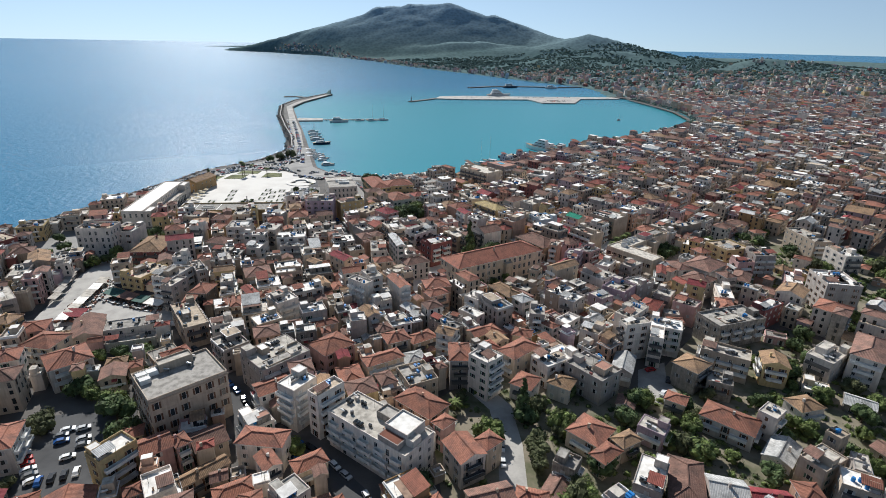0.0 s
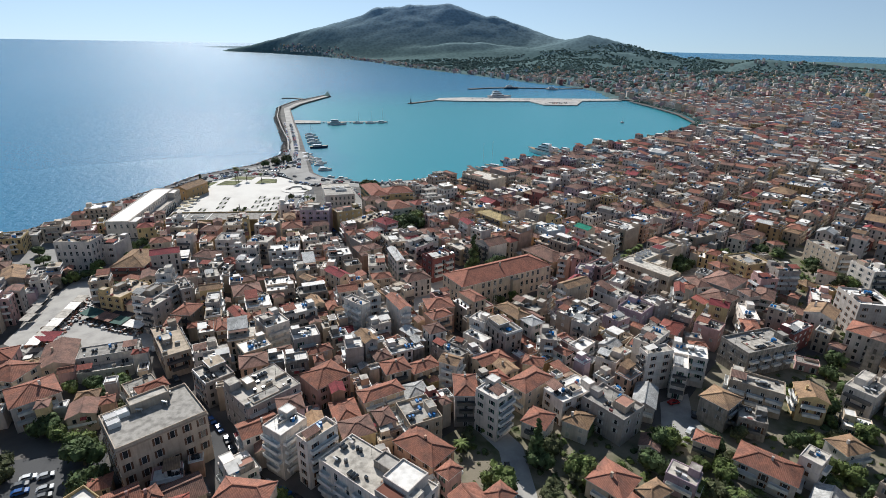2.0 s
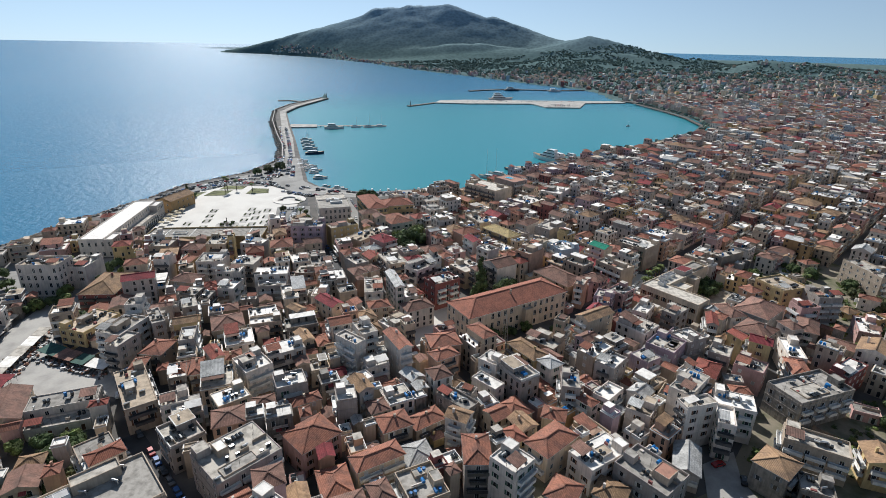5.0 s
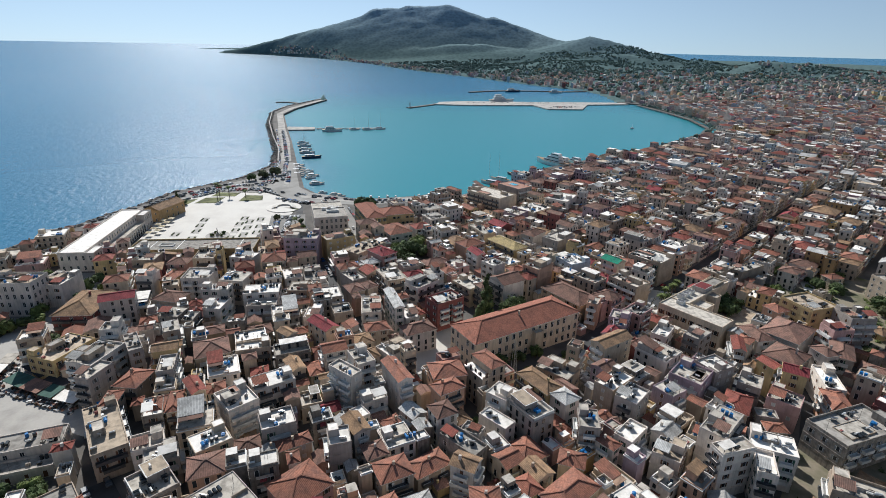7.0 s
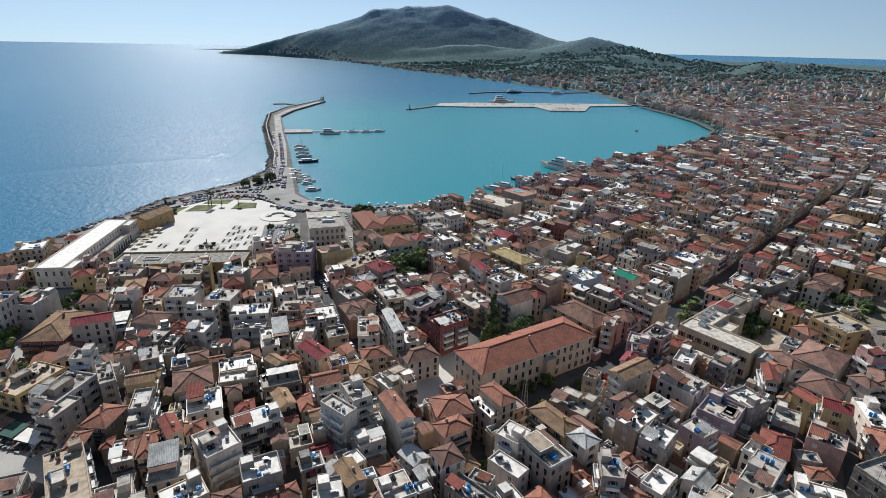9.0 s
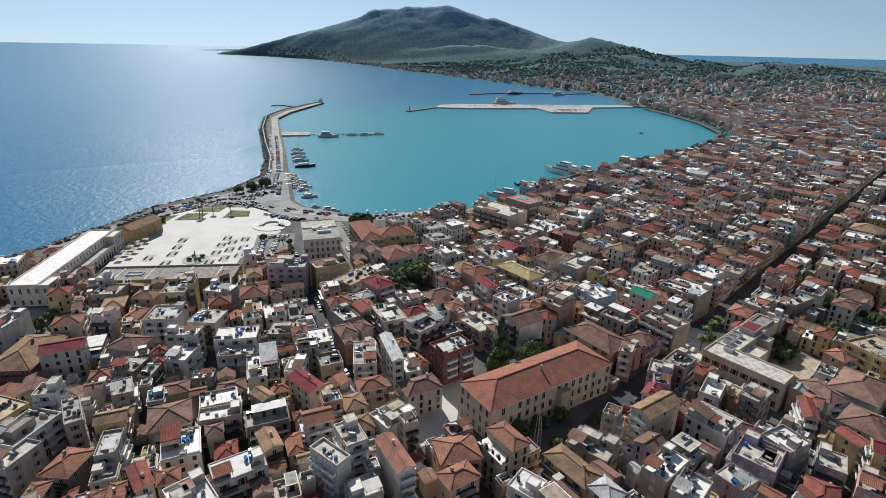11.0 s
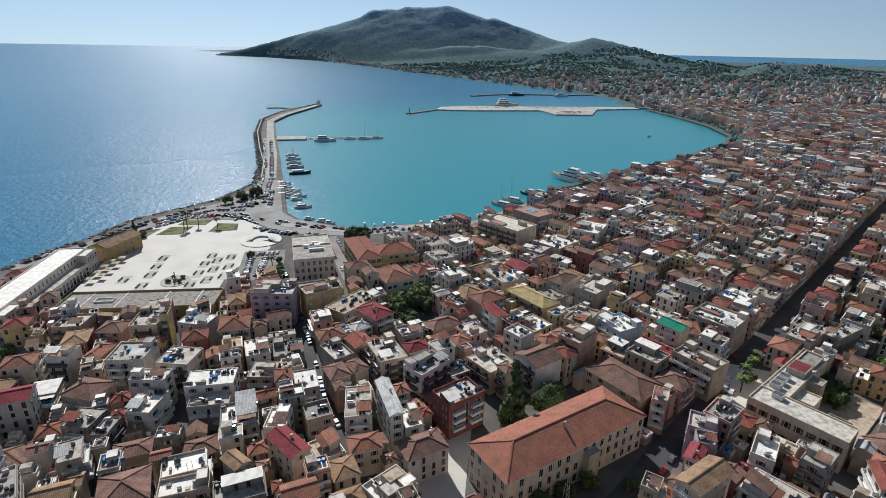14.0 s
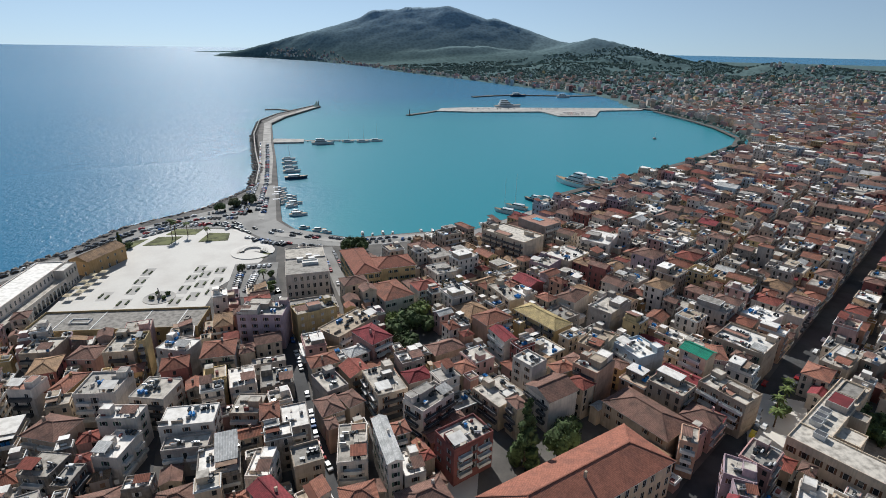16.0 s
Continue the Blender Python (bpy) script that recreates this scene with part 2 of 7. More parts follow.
def water_mat():
    """Sea water: turquoise harbour shallows and bluer open sea, wind ripples at three scales."""
    m = bpy.data.materials.new("sea_water")
    m.use_nodes = True
    n, l = m.node_tree.nodes, m.node_tree.links
    p = n["Principled BSDF"]
    p.inputs["Roughness"].default_value, p.inputs["IOR"].default_value = 0.265, 1.33
    p.inputs["Specular IOR Level"].default_value = 0.225
    geo = n.new("ShaderNodeNewGeometry")
    sep = n.new("ShaderNodeSeparateXYZ")
    l.new(geo.outputs["Position"], sep.inputs["Vector"])
    # open sea lies beyond the mole line and outside the bay
    ma = n.new("ShaderNodeMath")
    ma.operation = "MULTIPLY_ADD"
    ma.inputs[1].default_value, ma.inputs[2].default_value = 0.22, 0.0
    l.new(sep.outputs["Y"], ma.inputs[0])
    wob = n.new("ShaderNodeTexNoise")
    wob.inputs["Scale"].default_value, wob.inputs["Detail"].default_value = 0.004, 3.0
    l.new(geo.outputs["Position"], wob.inputs["Vector"])
    mb = n.new("ShaderNodeMath")
    mb.operation = "MULTIPLY_ADD"
    mb.inputs[1].default_value = 160.0
    l.new(wob.outputs["Fac"], mb.inputs[0])
    l.new(sep.outputs["X"], mb.inputs[2])
    mc = n.new("ShaderNodeMath")
    mc.operation = "ADD"
    l.new(ma.outputs[0], mc.inputs[0])
    l.new(mb.outputs[0], mc.inputs[1])
    rg = n.new("ShaderNodeMapRange")
    rg.inputs["From Min"].default_value, rg.inputs["From Max"].default_value = 70.0, 175.0
    l.new(mc.outputs[0], rg.inputs["Value"])
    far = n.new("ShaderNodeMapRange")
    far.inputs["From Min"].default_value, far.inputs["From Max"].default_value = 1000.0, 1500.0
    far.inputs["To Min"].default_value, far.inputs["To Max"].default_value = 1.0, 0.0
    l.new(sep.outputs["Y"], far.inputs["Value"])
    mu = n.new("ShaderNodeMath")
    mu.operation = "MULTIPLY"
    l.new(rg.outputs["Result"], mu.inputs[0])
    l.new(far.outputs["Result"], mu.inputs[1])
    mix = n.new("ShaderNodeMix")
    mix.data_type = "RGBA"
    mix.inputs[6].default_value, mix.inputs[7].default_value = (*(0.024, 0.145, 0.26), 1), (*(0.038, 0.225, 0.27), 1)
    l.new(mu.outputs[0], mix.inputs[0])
    l.new(mix.outputs[2], p.inputs["Base Color"])
    prev = None
    # cat's paws: long patches of livelier and calmer water
    wind, lie, gust = n.new("ShaderNodeTexNoise"), n.new("ShaderNodeMapping"), n.new("ShaderNodeMapRange")
    lie.inputs["Scale"].default_value = (0.008, 0.013, 1.0)
    wind.inputs["Scale"].default_value, wind.inputs["Detail"].default_value = 1.0, 4.0
    l.new(geo.outputs["Position"], lie.inputs["Vector"])
    l.new(lie.outputs["Vector"], wind.inputs["Vector"])
    gust.inputs["From Min"].default_value, gust.inputs["From Max"].default_value = 0.35, 0.65
    gust.inputs["To Min"].default_value, gust.inputs["To Max"].default_value = 0.88, 1.14
    l.new(wind.outputs["Fac"], gust.inputs["Value"])
    for s, dist, st in ((0.05, 1.6, 0.24), (0.2, 0.85, 0.68), (0.7, 0.34, 1.0)):
        tx = n.new("ShaderNodeTexNoise")
        tx.inputs["Scale"].default_value, tx.inputs["Detail"].default_value = s, 3.0
        l.new(geo.outputs["Position"], tx.inputs["Vector"])
        bp = n.new("ShaderNodeBump")
        bp.inputs["Distance"].default_value = dist
        calm = n.new("ShaderNodeMapRange")
        calm.inputs["To Min"].default_value, calm.inputs["To Max"].default_value = st, st * 0.22
        l.new(mu.outputs[0], calm.inputs["Value"])
        lively = n.new("ShaderNodeMath")
        lively.operation, lively.use_clamp = "MULTIPLY", True
        l.new(calm.outputs["Result"], lively.inputs[0])
        l.new(gust.outputs["Result"], lively.inputs[1])
        l.new(lively.outputs[0], bp.inputs["Strength"])
        l.new(tx.outputs["Fac"], bp.inputs["Height"])
        if prev:
            l.new(prev.outputs["Normal"], bp.inputs["Normal"])
        prev = bp
    l.new(prev.outputs["Normal"], p.inputs["Normal"])
    return m


M_SEA = water_mat()


def land_mat():
    """Scrub, olive groves and fields on the far hills: dark clumps, paler fields, bare patches; blue distance haze is
    put into the base colour.
    """
    m = mat("hazed_scrubland", (0.265, 0.35, 0.42), 0.95, 0.22, 0.004, 0.03, second=(0.24, 0.325, 0.395), spec=0.0)
    n, l = m.node_tree.nodes, m.node_tree.links
    geo = n.new("ShaderNodeNewGeometry")
    sp = n.new("ShaderNodeTexVoronoi")
    sp.inputs["Scale"].default_value = 0.05
    l.new(geo.outputs["Position"], sp.inputs["Vector"])
    rg = n.new("ShaderNodeMapRange")
    rg.inputs["From Min"].default_value, rg.inputs["From Max"].default_value = 0.1, 0.75
    rg.inputs["To Min"].default_value, rg.inputs["To Max"].default_value = 0.78, 1.1
    l.new(sp.outputs["Distance"], rg.inputs["Value"])
    base = n["Principled BSDF"].inputs["Base Color"]
    src = base.links[0].from_socket
    # groves and fields on the plain are greener and darker than the haze-blued dry scrub on the slopes
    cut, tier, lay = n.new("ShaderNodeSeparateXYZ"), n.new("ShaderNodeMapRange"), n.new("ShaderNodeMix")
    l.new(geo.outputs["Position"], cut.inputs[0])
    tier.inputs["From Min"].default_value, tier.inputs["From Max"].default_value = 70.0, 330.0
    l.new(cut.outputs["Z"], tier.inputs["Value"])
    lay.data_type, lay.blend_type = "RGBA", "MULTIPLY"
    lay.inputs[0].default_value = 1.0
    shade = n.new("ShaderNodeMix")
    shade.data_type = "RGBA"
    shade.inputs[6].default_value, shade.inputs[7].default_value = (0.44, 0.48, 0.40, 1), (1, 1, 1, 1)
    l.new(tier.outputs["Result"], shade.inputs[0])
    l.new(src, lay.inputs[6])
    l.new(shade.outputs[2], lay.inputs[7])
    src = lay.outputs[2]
    mm = n.new("ShaderNodeMix")
    mm.data_type, mm.blend_type = "RGBA", "MULTIPLY"
    mm.inputs[0].default_value = 1.0
    l.new(src, mm.inputs[6])
    l.new(rg.outputs["Result"], mm.inputs[7])
    l.new(mm.outputs[2], base)
    bp = n.new("ShaderNodeBump")
    bp.inputs["Strength"].default_value, bp.inputs["Distance"].default_value = 0.2, 3.0
    l.new(sp.outputs["Distance"], bp.inputs["Height"])
    l.new(bp.outputs["Normal"], n["Principled BSDF"].inputs["Normal"])
    return m


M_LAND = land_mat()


# ---- mesh building ----
class Bag:
    """Collects vertices and faces of one mesh."""

    def __init__(self):
        self.v, self.f, self.m = [], [], []

    def face(self, pts, mi=0):
        k = len(self.v)
        self.v += [tuple(p) for p in pts]
        self.f.append(tuple(range(k, k + len(pts))))
        self.m.append(mi)

    def grid_faces(self, verts, faces, mi=0):
        k = len(self.v)
        self.v += [tuple(p) for p in verts]
        self.f += [tuple(k + i for i in fc) for fc in faces]
        self.m += [mi] * len(faces)

    def box(self, x0, x1, y0, y1, z0, z1, mi=0, tmi=None, bottom=False):
        v = [(x0, y0, z0), (x1, y0, z0), (x1, y1, z0), (x0, y1, z0), (x0, y0, z1), (x1, y0, z1), (x1, y1, z1), (x0, y1, z1)]
        k = len(self.v)
        self.v += v
        fs = [(0, 1, 5, 4), (1, 2, 6, 5), (2, 3, 7, 6), (3, 0, 4, 7), (4, 5, 6, 7)] + ([(3, 2, 1, 0)] if bottom else [])
        self.f += [tuple(k + i for i in q) for q in fs]
        self.m += [mi] * 4 + [mi if tmi is None else tmi] + ([mi] if bottom else [])

    def obox(self, cx, cy, w, d, rot, z0, z1, mi=0, tmi=None):
        """Box turned about its upright axis by rot radians."""
        k, c, s = len(self.v), math.cos(rot), math.sin(rot)
        self.box(-w / 2, w / 2, -d / 2, d / 2, z0, z1, mi, tmi)
        self.v[k:] = [(cx + c * x - s * y, cy + s * x + c * y, z) for x, y, z in self.v[k:]]

    def tray(self, x0, x1, y0, y1, z0, z1, k, sink, mi=0, tmi=None, imi=None):
        """A box whose top is sunk by sink inside a rim of thickness k, in one piece."""
        v = [(x0, y0), (x1, y0), (x1, y1), (x0, y1)]
        q = [(x0 + k, y0 + k), (x1 - k, y0 + k), (x1 - k, y1 - k), (x0 + k, y1 - k)]
        vs = [(*p, z0) for p in v] + [(*p, z1) for p in v] + [(*p, z1) for p in q] + [(*p, z1 - sink) for p in q]
        fs = [(i, (i + 1) % 4, 4 + (i + 1) % 4, 4 + i) for i in range(4)]
        fs += [(4 + i, 4 + (i + 1) % 4, 8 + (i + 1) % 4, 8 + i) for i in range(4)]
        fs += [(8 + i, 8 + (i + 1) % 4, 12 + (i + 1) % 4, 12 + i) for i in range(4)]
        fs += [(12, 13, 14, 15), (3, 2, 1, 0)]
        self.grid_faces(vs, fs, mi)
        self.m[-6:-2] = [mi if imi is None else imi] * 4
        self.m[-2] = mi if tmi is None else tmi

    def swept(self, profile, z0, z1, mis):
        """An outline in x, y raised from z0 to z1, closed along the wall behind it; mis: material of each facet."""
        n = len(profile)
        vs = [(x, y, z0) for x, y in profile] + [(x, y, z1) for x, y in profile]
        self.grid_faces(vs, [(i, i + 1, n + i + 1, n + i) for i in range(n - 1)] + [tuple(range(n, 2 * n)), tuple(range(n - 1, -1, -1))])
        self.m[-(n + 1):] = list(mis) + [mis[0], mis[0]]

    def turned(self, k, cx, cy, rot):
        c, s = math.cos(rot), math.sin(rot)
        self.v[k:] = [(cx + c * x - s * y, cy + s * x + c * y, z) for x, y, z in self.v[k:]]

    def hip(self, w, d, z, pitch, over=0.5, mi=0, umi=1, kind="hip", thick=0.16, caps=True):
        """Hip or gable roof over a w x d box, its eaves at z."""
        a, b = w / 2 + over, d / 2 + over
        flip = b > a
        if flip:
            a, b = b, a
        rise = b * pitch
        r = a - b if kind == "hip" else a
        r = max(r, 0.15)
        lo = z - over * pitch
        e = [(-a, -b), (a, -b), (a, b), (-a, b)]
        top = [(x, y, lo + thick) for x, y in e] + [(-r, 0, lo + thick + rise), (r, 0, lo + thick + rise)]
        low = [(x, y, lo) for x, y in e]
        vs = top + low
        if flip:
            vs = [(-y, x, zz) for x, y, zz in vs]
        fs = [(0, 1, 5, 4), (2, 3, 4, 5), (1, 2, 5), (3, 0, 4)]
        self.grid_faces(vs, fs + [(6, 7, 1, 0), (7, 8, 2, 1), (8, 9, 3, 2), (9, 6, 0, 3), (9, 8, 7, 6)], mi)
        self.m[-5:] = [umi] * 5
        if kind == "gable":
            self.m[-7:-5] = [umi, umi]
        k = len(self.v) - len(vs)
        for i, j in () if not caps else ((4, 5), (0, 4), (3, 4), (1, 5), (2, 5)) if kind == "hip" else ((4, 5),):
            p, q = Vector(vs[i]), Vector(vs[j])
            side = (q - p).cross(Vector((0, 0, 1))).normalized() * 0.17
            up = Vector((0, 0, 0.15))
            m = len(self.v)
            self.v += [tuple(p + side + up), tuple(q + side + up), tuple(q - side + up), tuple(p - side + up)]
            self.f += [(k + i, k + j, m + 1, m), (m, m + 1, m + 2, m + 3), (m + 3, m + 2, k + j, k + i)]
            self.m += [mi] * 3
        return lo + thick + rise

    def tube(self, p, q, r0, r1, n=8, mi=0, caps=True):
        p, q = Vector(p), Vector(q)
        t = (q - p).to_track_quat("Z", "Y").to_matrix()
        k = len(self.v)
        for c, r in ((p, r0), (q, r1)):
            for i in range(n):
                a = 2 * math.pi * i / n
                self.v.append(tuple(c + t @ Vector((r * math.cos(a), r * math.sin(a), 0))))
        for i in range(n):
            j = (i + 1) % n
            self.f.append((k + i, k + j, k + n + j, k + n + i))
            self.m.append(mi)
        if caps:
            self.f += [tuple(range(k + n, k + 2 * n)), tuple(range(k + n - 1, k - 1, -1))]
            self.m += [mi, mi]

    def blob(self, c, r, mi=0, rz=None, rough=0.25, rng=random):
        """A small uneven lump of 20 faces."""
        g = 1.618
        ico = [(-1, g, 0), (1, g, 0), (-1, -g, 0), (1, -g, 0), (0, -1, g), (0, 1, g), (0, -1, -g), (0, 1, -g), (g, 0, -1), (g, 0, 1), (-g, 0, -1), (-g, 0, 1)]
        fs = [(0, 11, 5), (0, 5, 1), (0, 1, 7), (0, 7, 10), (0, 10, 11), (1, 5, 9), (5, 11, 4), (11, 10, 2), (10, 7, 6), (7, 1, 8), (3, 9, 4), (3, 4, 2), (3, 2, 6), (3, 6, 8), (3, 8, 9), (4, 9, 5), (2, 4, 11), (6, 2, 10), (8, 6, 7), (9, 8, 1)]
        vs = []
        for x, y, z in ico:
            s = (1 + rough * rng.uniform(-1, 1)) / 1.902
            vs.append((c[0] + x * r * s, c[1] + y * r * s, c[2] + z * (rz or r) * s))
        self.grid_faces(vs, fs, mi)

    def mesh(self, name, mats, smooth=False):
        me = bpy.data.meshes.new(name)
        me.from_pydata(self.v, [], self.f)
        for m in mats:
            me.materials.append(m)
        me.polygons.foreach_set("material_index", np.array(self.m, dtype=np.int32))
        if smooth:
            me.polygons.foreach_set("use_smooth", np.ones(len(self.f), dtype=bool))
        me.update()
        return me


def part(name, data, mats, parent, label="", smooth=False):
    """One mesh object under a thing or a part; data is a Bag or a ready mesh."""
    me = data.mesh(name, mats, smooth) if isinstance(data, Bag) else data
    ob = new(name, me)
    ob.parent = parent
    return tagged(ob, label)


def thing(name, x, y, z, rot=0.0, label="", category="", group="", kind=""):
    ob = new(name)
    ob.empty_display_size = 0.5
    ob.matrix_basis = pose(x, y, z, 0, 0, rot)
    return tagged(ob, label, category, group, kind)


def solid(name, bag, mats, label, category, kind="structure", smooth=False, group=""):
    return tagged(new(name, bag.mesh(name, mats, smooth)), label, category, group, kind)


# ---- the lie of the land ----
EYE = Vector((0, 0, 122.0))
GZ = 3.0
R0, R1, RISE = 2200.0, 4880.0, 91.0
RS = np.linspace(R0, R1, 400)
TRUE = 122.0 * RS / (122.0 - RISE * ((RS - R0) / (R1 - R0)) ** 1.5)


def drawn_in(p):
    """Far land and sea are drawn in towards the bay so that all lies within five kilometres."""
    off = Vector(p) - EYE
    far = math.hypot(off.x, off.y)
    if far <= R0:
        return tuple(p)
    k = float(np.interp(far, TRUE, RS)) / far
    return tuple(EYE + off * k)


COAST = [(-1490, 6037), (-1007, 5604), (-445, 4718), (-23, 3605), (130, 2996), (268, 2564), (397, 2239), (477, 1979), (554, 1745), (633, 1599), (625, 1420), (580, 1230)]
QUAY = [(580, 1230), (617, 1175), (609, 1018), (596, 917), (560, 802), (510, 741), (388, 646), (306, 588), (242, 548), (168, 499), (110, 452), (74, 423), (36, 421), (-11, 413), (-50, 434), (-62, 454), (-82, 563), (-105, 695), (-125, 800), (-156, 975), (-146, 1065), (-101, 1240), (-110, 1262), (-166, 1100), (-178, 1010), (-158, 859), (-130, 730), (-110, 636), (-100, 554), (-110, 526), (-123, 491), (-145, 469), (-166, 445), (-179, 405), (-190, 385), (-198, 362), (-230, 290), (-300, 190), (-420, 60)]
RIDGE = [(-1520, 6100, 6), (-1178, 5985, 86), (-884, 5935, 159), (-592, 5870, 234), (-307, 5842, 295), (-108, 5799, 368), (89, 5749, 436), (309, 5692, 472), (444, 5633, 477), (738, 5551, 485), (1028, 5301, 353), (1187, 5165, 336), (1433, 4790, 209), (1533, 4337, 155), (1593, 3973, 190), (1723, 3720, 136), (1803, 3458, 75)]
HILLS = [(2040, 2620, 60, 190), (2016, 3221, 26, 300), (1077, 3013, 34, 300), (768, 4129, 70, 420), (2330, 2478, 30, 300), (2900, 3300, 20, 700), (1500, 3300, 40, 300), (362, 5675, 40, 58), (40, 5760, 16, 90)]


def inside(x, y, poly):
    hit = False
    for (ax, ay), (bx, by) in zip(poly, poly[1:] + poly[:1]):
        if (ay > y) != (by > y) and x < (bx - ax) * (y - ay) / (by - ay) + ax:
            hit = not hit
    return hit


def gap(x, y, line):
    best = 1e9
    for (ax, ay), (bx, by) in zip(line, line[1:]):
        dx, dy = bx - ax, by - ay
        t = min(1, max(0, ((x - ax) * dx + (y - ay) * dy) / (dx * dx + dy * dy)))
        best = min(best, math.hypot(x - ax - t * dx, y - ay - t * dy))
    return best


LAND = COAST + QUAY[1:] + [(-2500, -200), (-2500, -2500), (9000, -2500), (7600, 2500), (6000, 4600), (4300, 6000), (2700, 6600), (1500, 6900), (-800, 6500), (-1650, 6300)]


def far_height(x, y):
    """Ground height of the land beyond the town."""
    if not inside(x, y, LAND):
        return -12.0
    shore = gap(x, y, COAST + QUAY[1:12])
    z = GZ + min(shore, 900) * 0.012
    best = 0.0
    for (ax, ay, ah), (bx, by, bh) in zip(RIDGE, RIDGE[1:]):
        dx, dy = bx - ax, by - ay
        t = min(1, max(0, ((x - ax) * dx + (y - ay) * dy) / (dx * dx + dy * dy)))
        dd = math.hypot(x - ax - t * dx, y - ay - t * dy)
        h = ah + (bh - ah) * t
        w = 300 + 2.6 * h
        best = max(best, h * max(0.0, 1 - dd / w) ** 1.15)
    best *= min(1.0, (shore + 15) / (120 + 1.1 * best)) ** 0.8
    for hx, hy, hh, rad in HILLS:
        best = best + hh * math.exp(-((x - hx) ** 2 + (y - hy) ** 2) / (rad * rad)) * (1 if rad < 120 or best < hh else 0.25)
    n1 = noise.fractal(Vector((x * 0.0016, y * 0.0016, 0.3)), 1.0, 2.1, 3)
    n2 = noise.fractal(Vector((x * 0.009, y * 0.009, 1.7)), 1.0, 2.1, 3)
    z += best * (1 + 0.07 * n1) + 3.0 * n2 * min(1, shore / 150) + best * 0.014 * n2
    return max(z, 0.6 if shore < 25 else 2.0)


def build_terrain():
    bag = Bag()
    az = [radians(-75 + 150 * i / 420) for i in range(421)]
    rr = [700 * (1.0145 ** j) for j in range(190)]
    verts, faces = [], []
    for a in az:
        for r in rr:
            x, y = r * math.sin(a), r * math.cos(a)
            z = far_height(x, y)
            if y < 1240 and z > 0:
                z = min(z, 2.2)
            verts.append(drawn_in((x, y, z)))
    nr = len(rr)
    for i in range(len(az) - 1):
        for j in range(nr - 1):
            q = (i * nr + j, i * nr + j + 1, (i + 1) * nr + j + 1, (i + 1) * nr + j)
            if max(verts[k][2] for k in q) > -4 or rr[j] < 1500:
                faces.append(q)
    bag.grid_faces(verts, faces)
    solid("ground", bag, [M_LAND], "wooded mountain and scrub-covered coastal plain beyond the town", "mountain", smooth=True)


def build_sea():
    bag = Bag()
    rr = [0] + [150 * (1.07 ** j) for j in range(73)] + [float(TRUE[-1])]
    na = 240
    verts, faces = [], []
    for r in rr:
        for i in range(na):
            a = 2 * math.pi * i / na
            verts.append(drawn_in((r * math.sin(a), r * math.cos(a), 0.0)))
    for j in range(len(rr) - 1):
        for i in range(na):
            k = (i + 1) % na
            faces.append((j * na + i, j * na + k, (j + 1) * na + k, (j + 1) * na + i))
    bag.grid_faces(verts, faces)
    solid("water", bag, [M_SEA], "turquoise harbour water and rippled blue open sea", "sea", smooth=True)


def slab(name, poly, z0, z1, material, label, category, side=None):
    """A paved slab with the outline poly, its kerb or quay face down to z0."""
    bm = bmesh.new()
    vs = [bm.verts.new((x, y, z1)) for x, y in poly]
    fc = bm.faces.new(vs)
    if fc.normal.z < 0:
        fc.normal_flip()
    bm.normal_update()
    if fc.normal.z < 0:
        fc.normal_flip()
    out = bmesh.ops.extrude_face_region(bm, geom=[fc])
    bmesh.ops.translate(bm, vec=(0, 0, z0 - z1), verts=[e for e in out["geom"] if isinstance(e, bmesh.types.BMVert)])
    bmesh.ops.recalc_face_normals(bm, faces=bm.faces)
    bmesh.ops.triangulate(bm, faces=bm.faces[:])
    me = bpy.data.meshes.new(name)
    bm.to_mesh(me)
    bm.free()
    me.materials.append(material)
    return tagged(new(name, me), label, category, kind="structure")


def strip(line, width):
    """Outline of a road of that width along a line."""
    left, right = [], []
    for i, (x, y) in enumerate(line):
        ax, ay = line[max(i - 1, 0)]
        bx, by = line[min(i + 1, len(line) - 1)]
        s = math.hypot(bx - ax, by - ay)
        nx, ny = -(by - ay) / s * width / 2, (bx - ax) / s * width / 2
        left.append((x + nx, y + ny))
        right.append((x - nx, y - ny))
    return left + right[::-1]


def far_cape():
    """A low headland on the horizon beyond the mountain's foot."""
    bag, crest = Bag(), []
    for i in range(25):
        a, h = radians(-16.2 + 4.6 * i / 24), 18 * (i / 24) ** 0.6 * (1 + 0.25 * noise.noise(Vector((i * 0.7, 0.2, 3.1))))
        crest.append([drawn_in((r * math.sin(a), r * math.cos(a), z)) for r, z in ((9000, -4), (9250, h), (9800, -4))])
    bag.grid_faces([p for c in crest for p in c], [(3 * i + j, 3 * i + 3 + j, 3 * i + 4 + j, 3 * i + 1 + j) for i in range(24) for j in range(2)])
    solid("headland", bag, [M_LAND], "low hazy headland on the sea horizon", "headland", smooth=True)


build_terrain()
build_sea()
far_cape()
town = QUAY + [(-420, -320), (1500, -320), (1500, 1230)]
slab("pavement", town, -5, GZ - 0.2, M_GROUND, "worn grey town paving and quay edge", "paving")

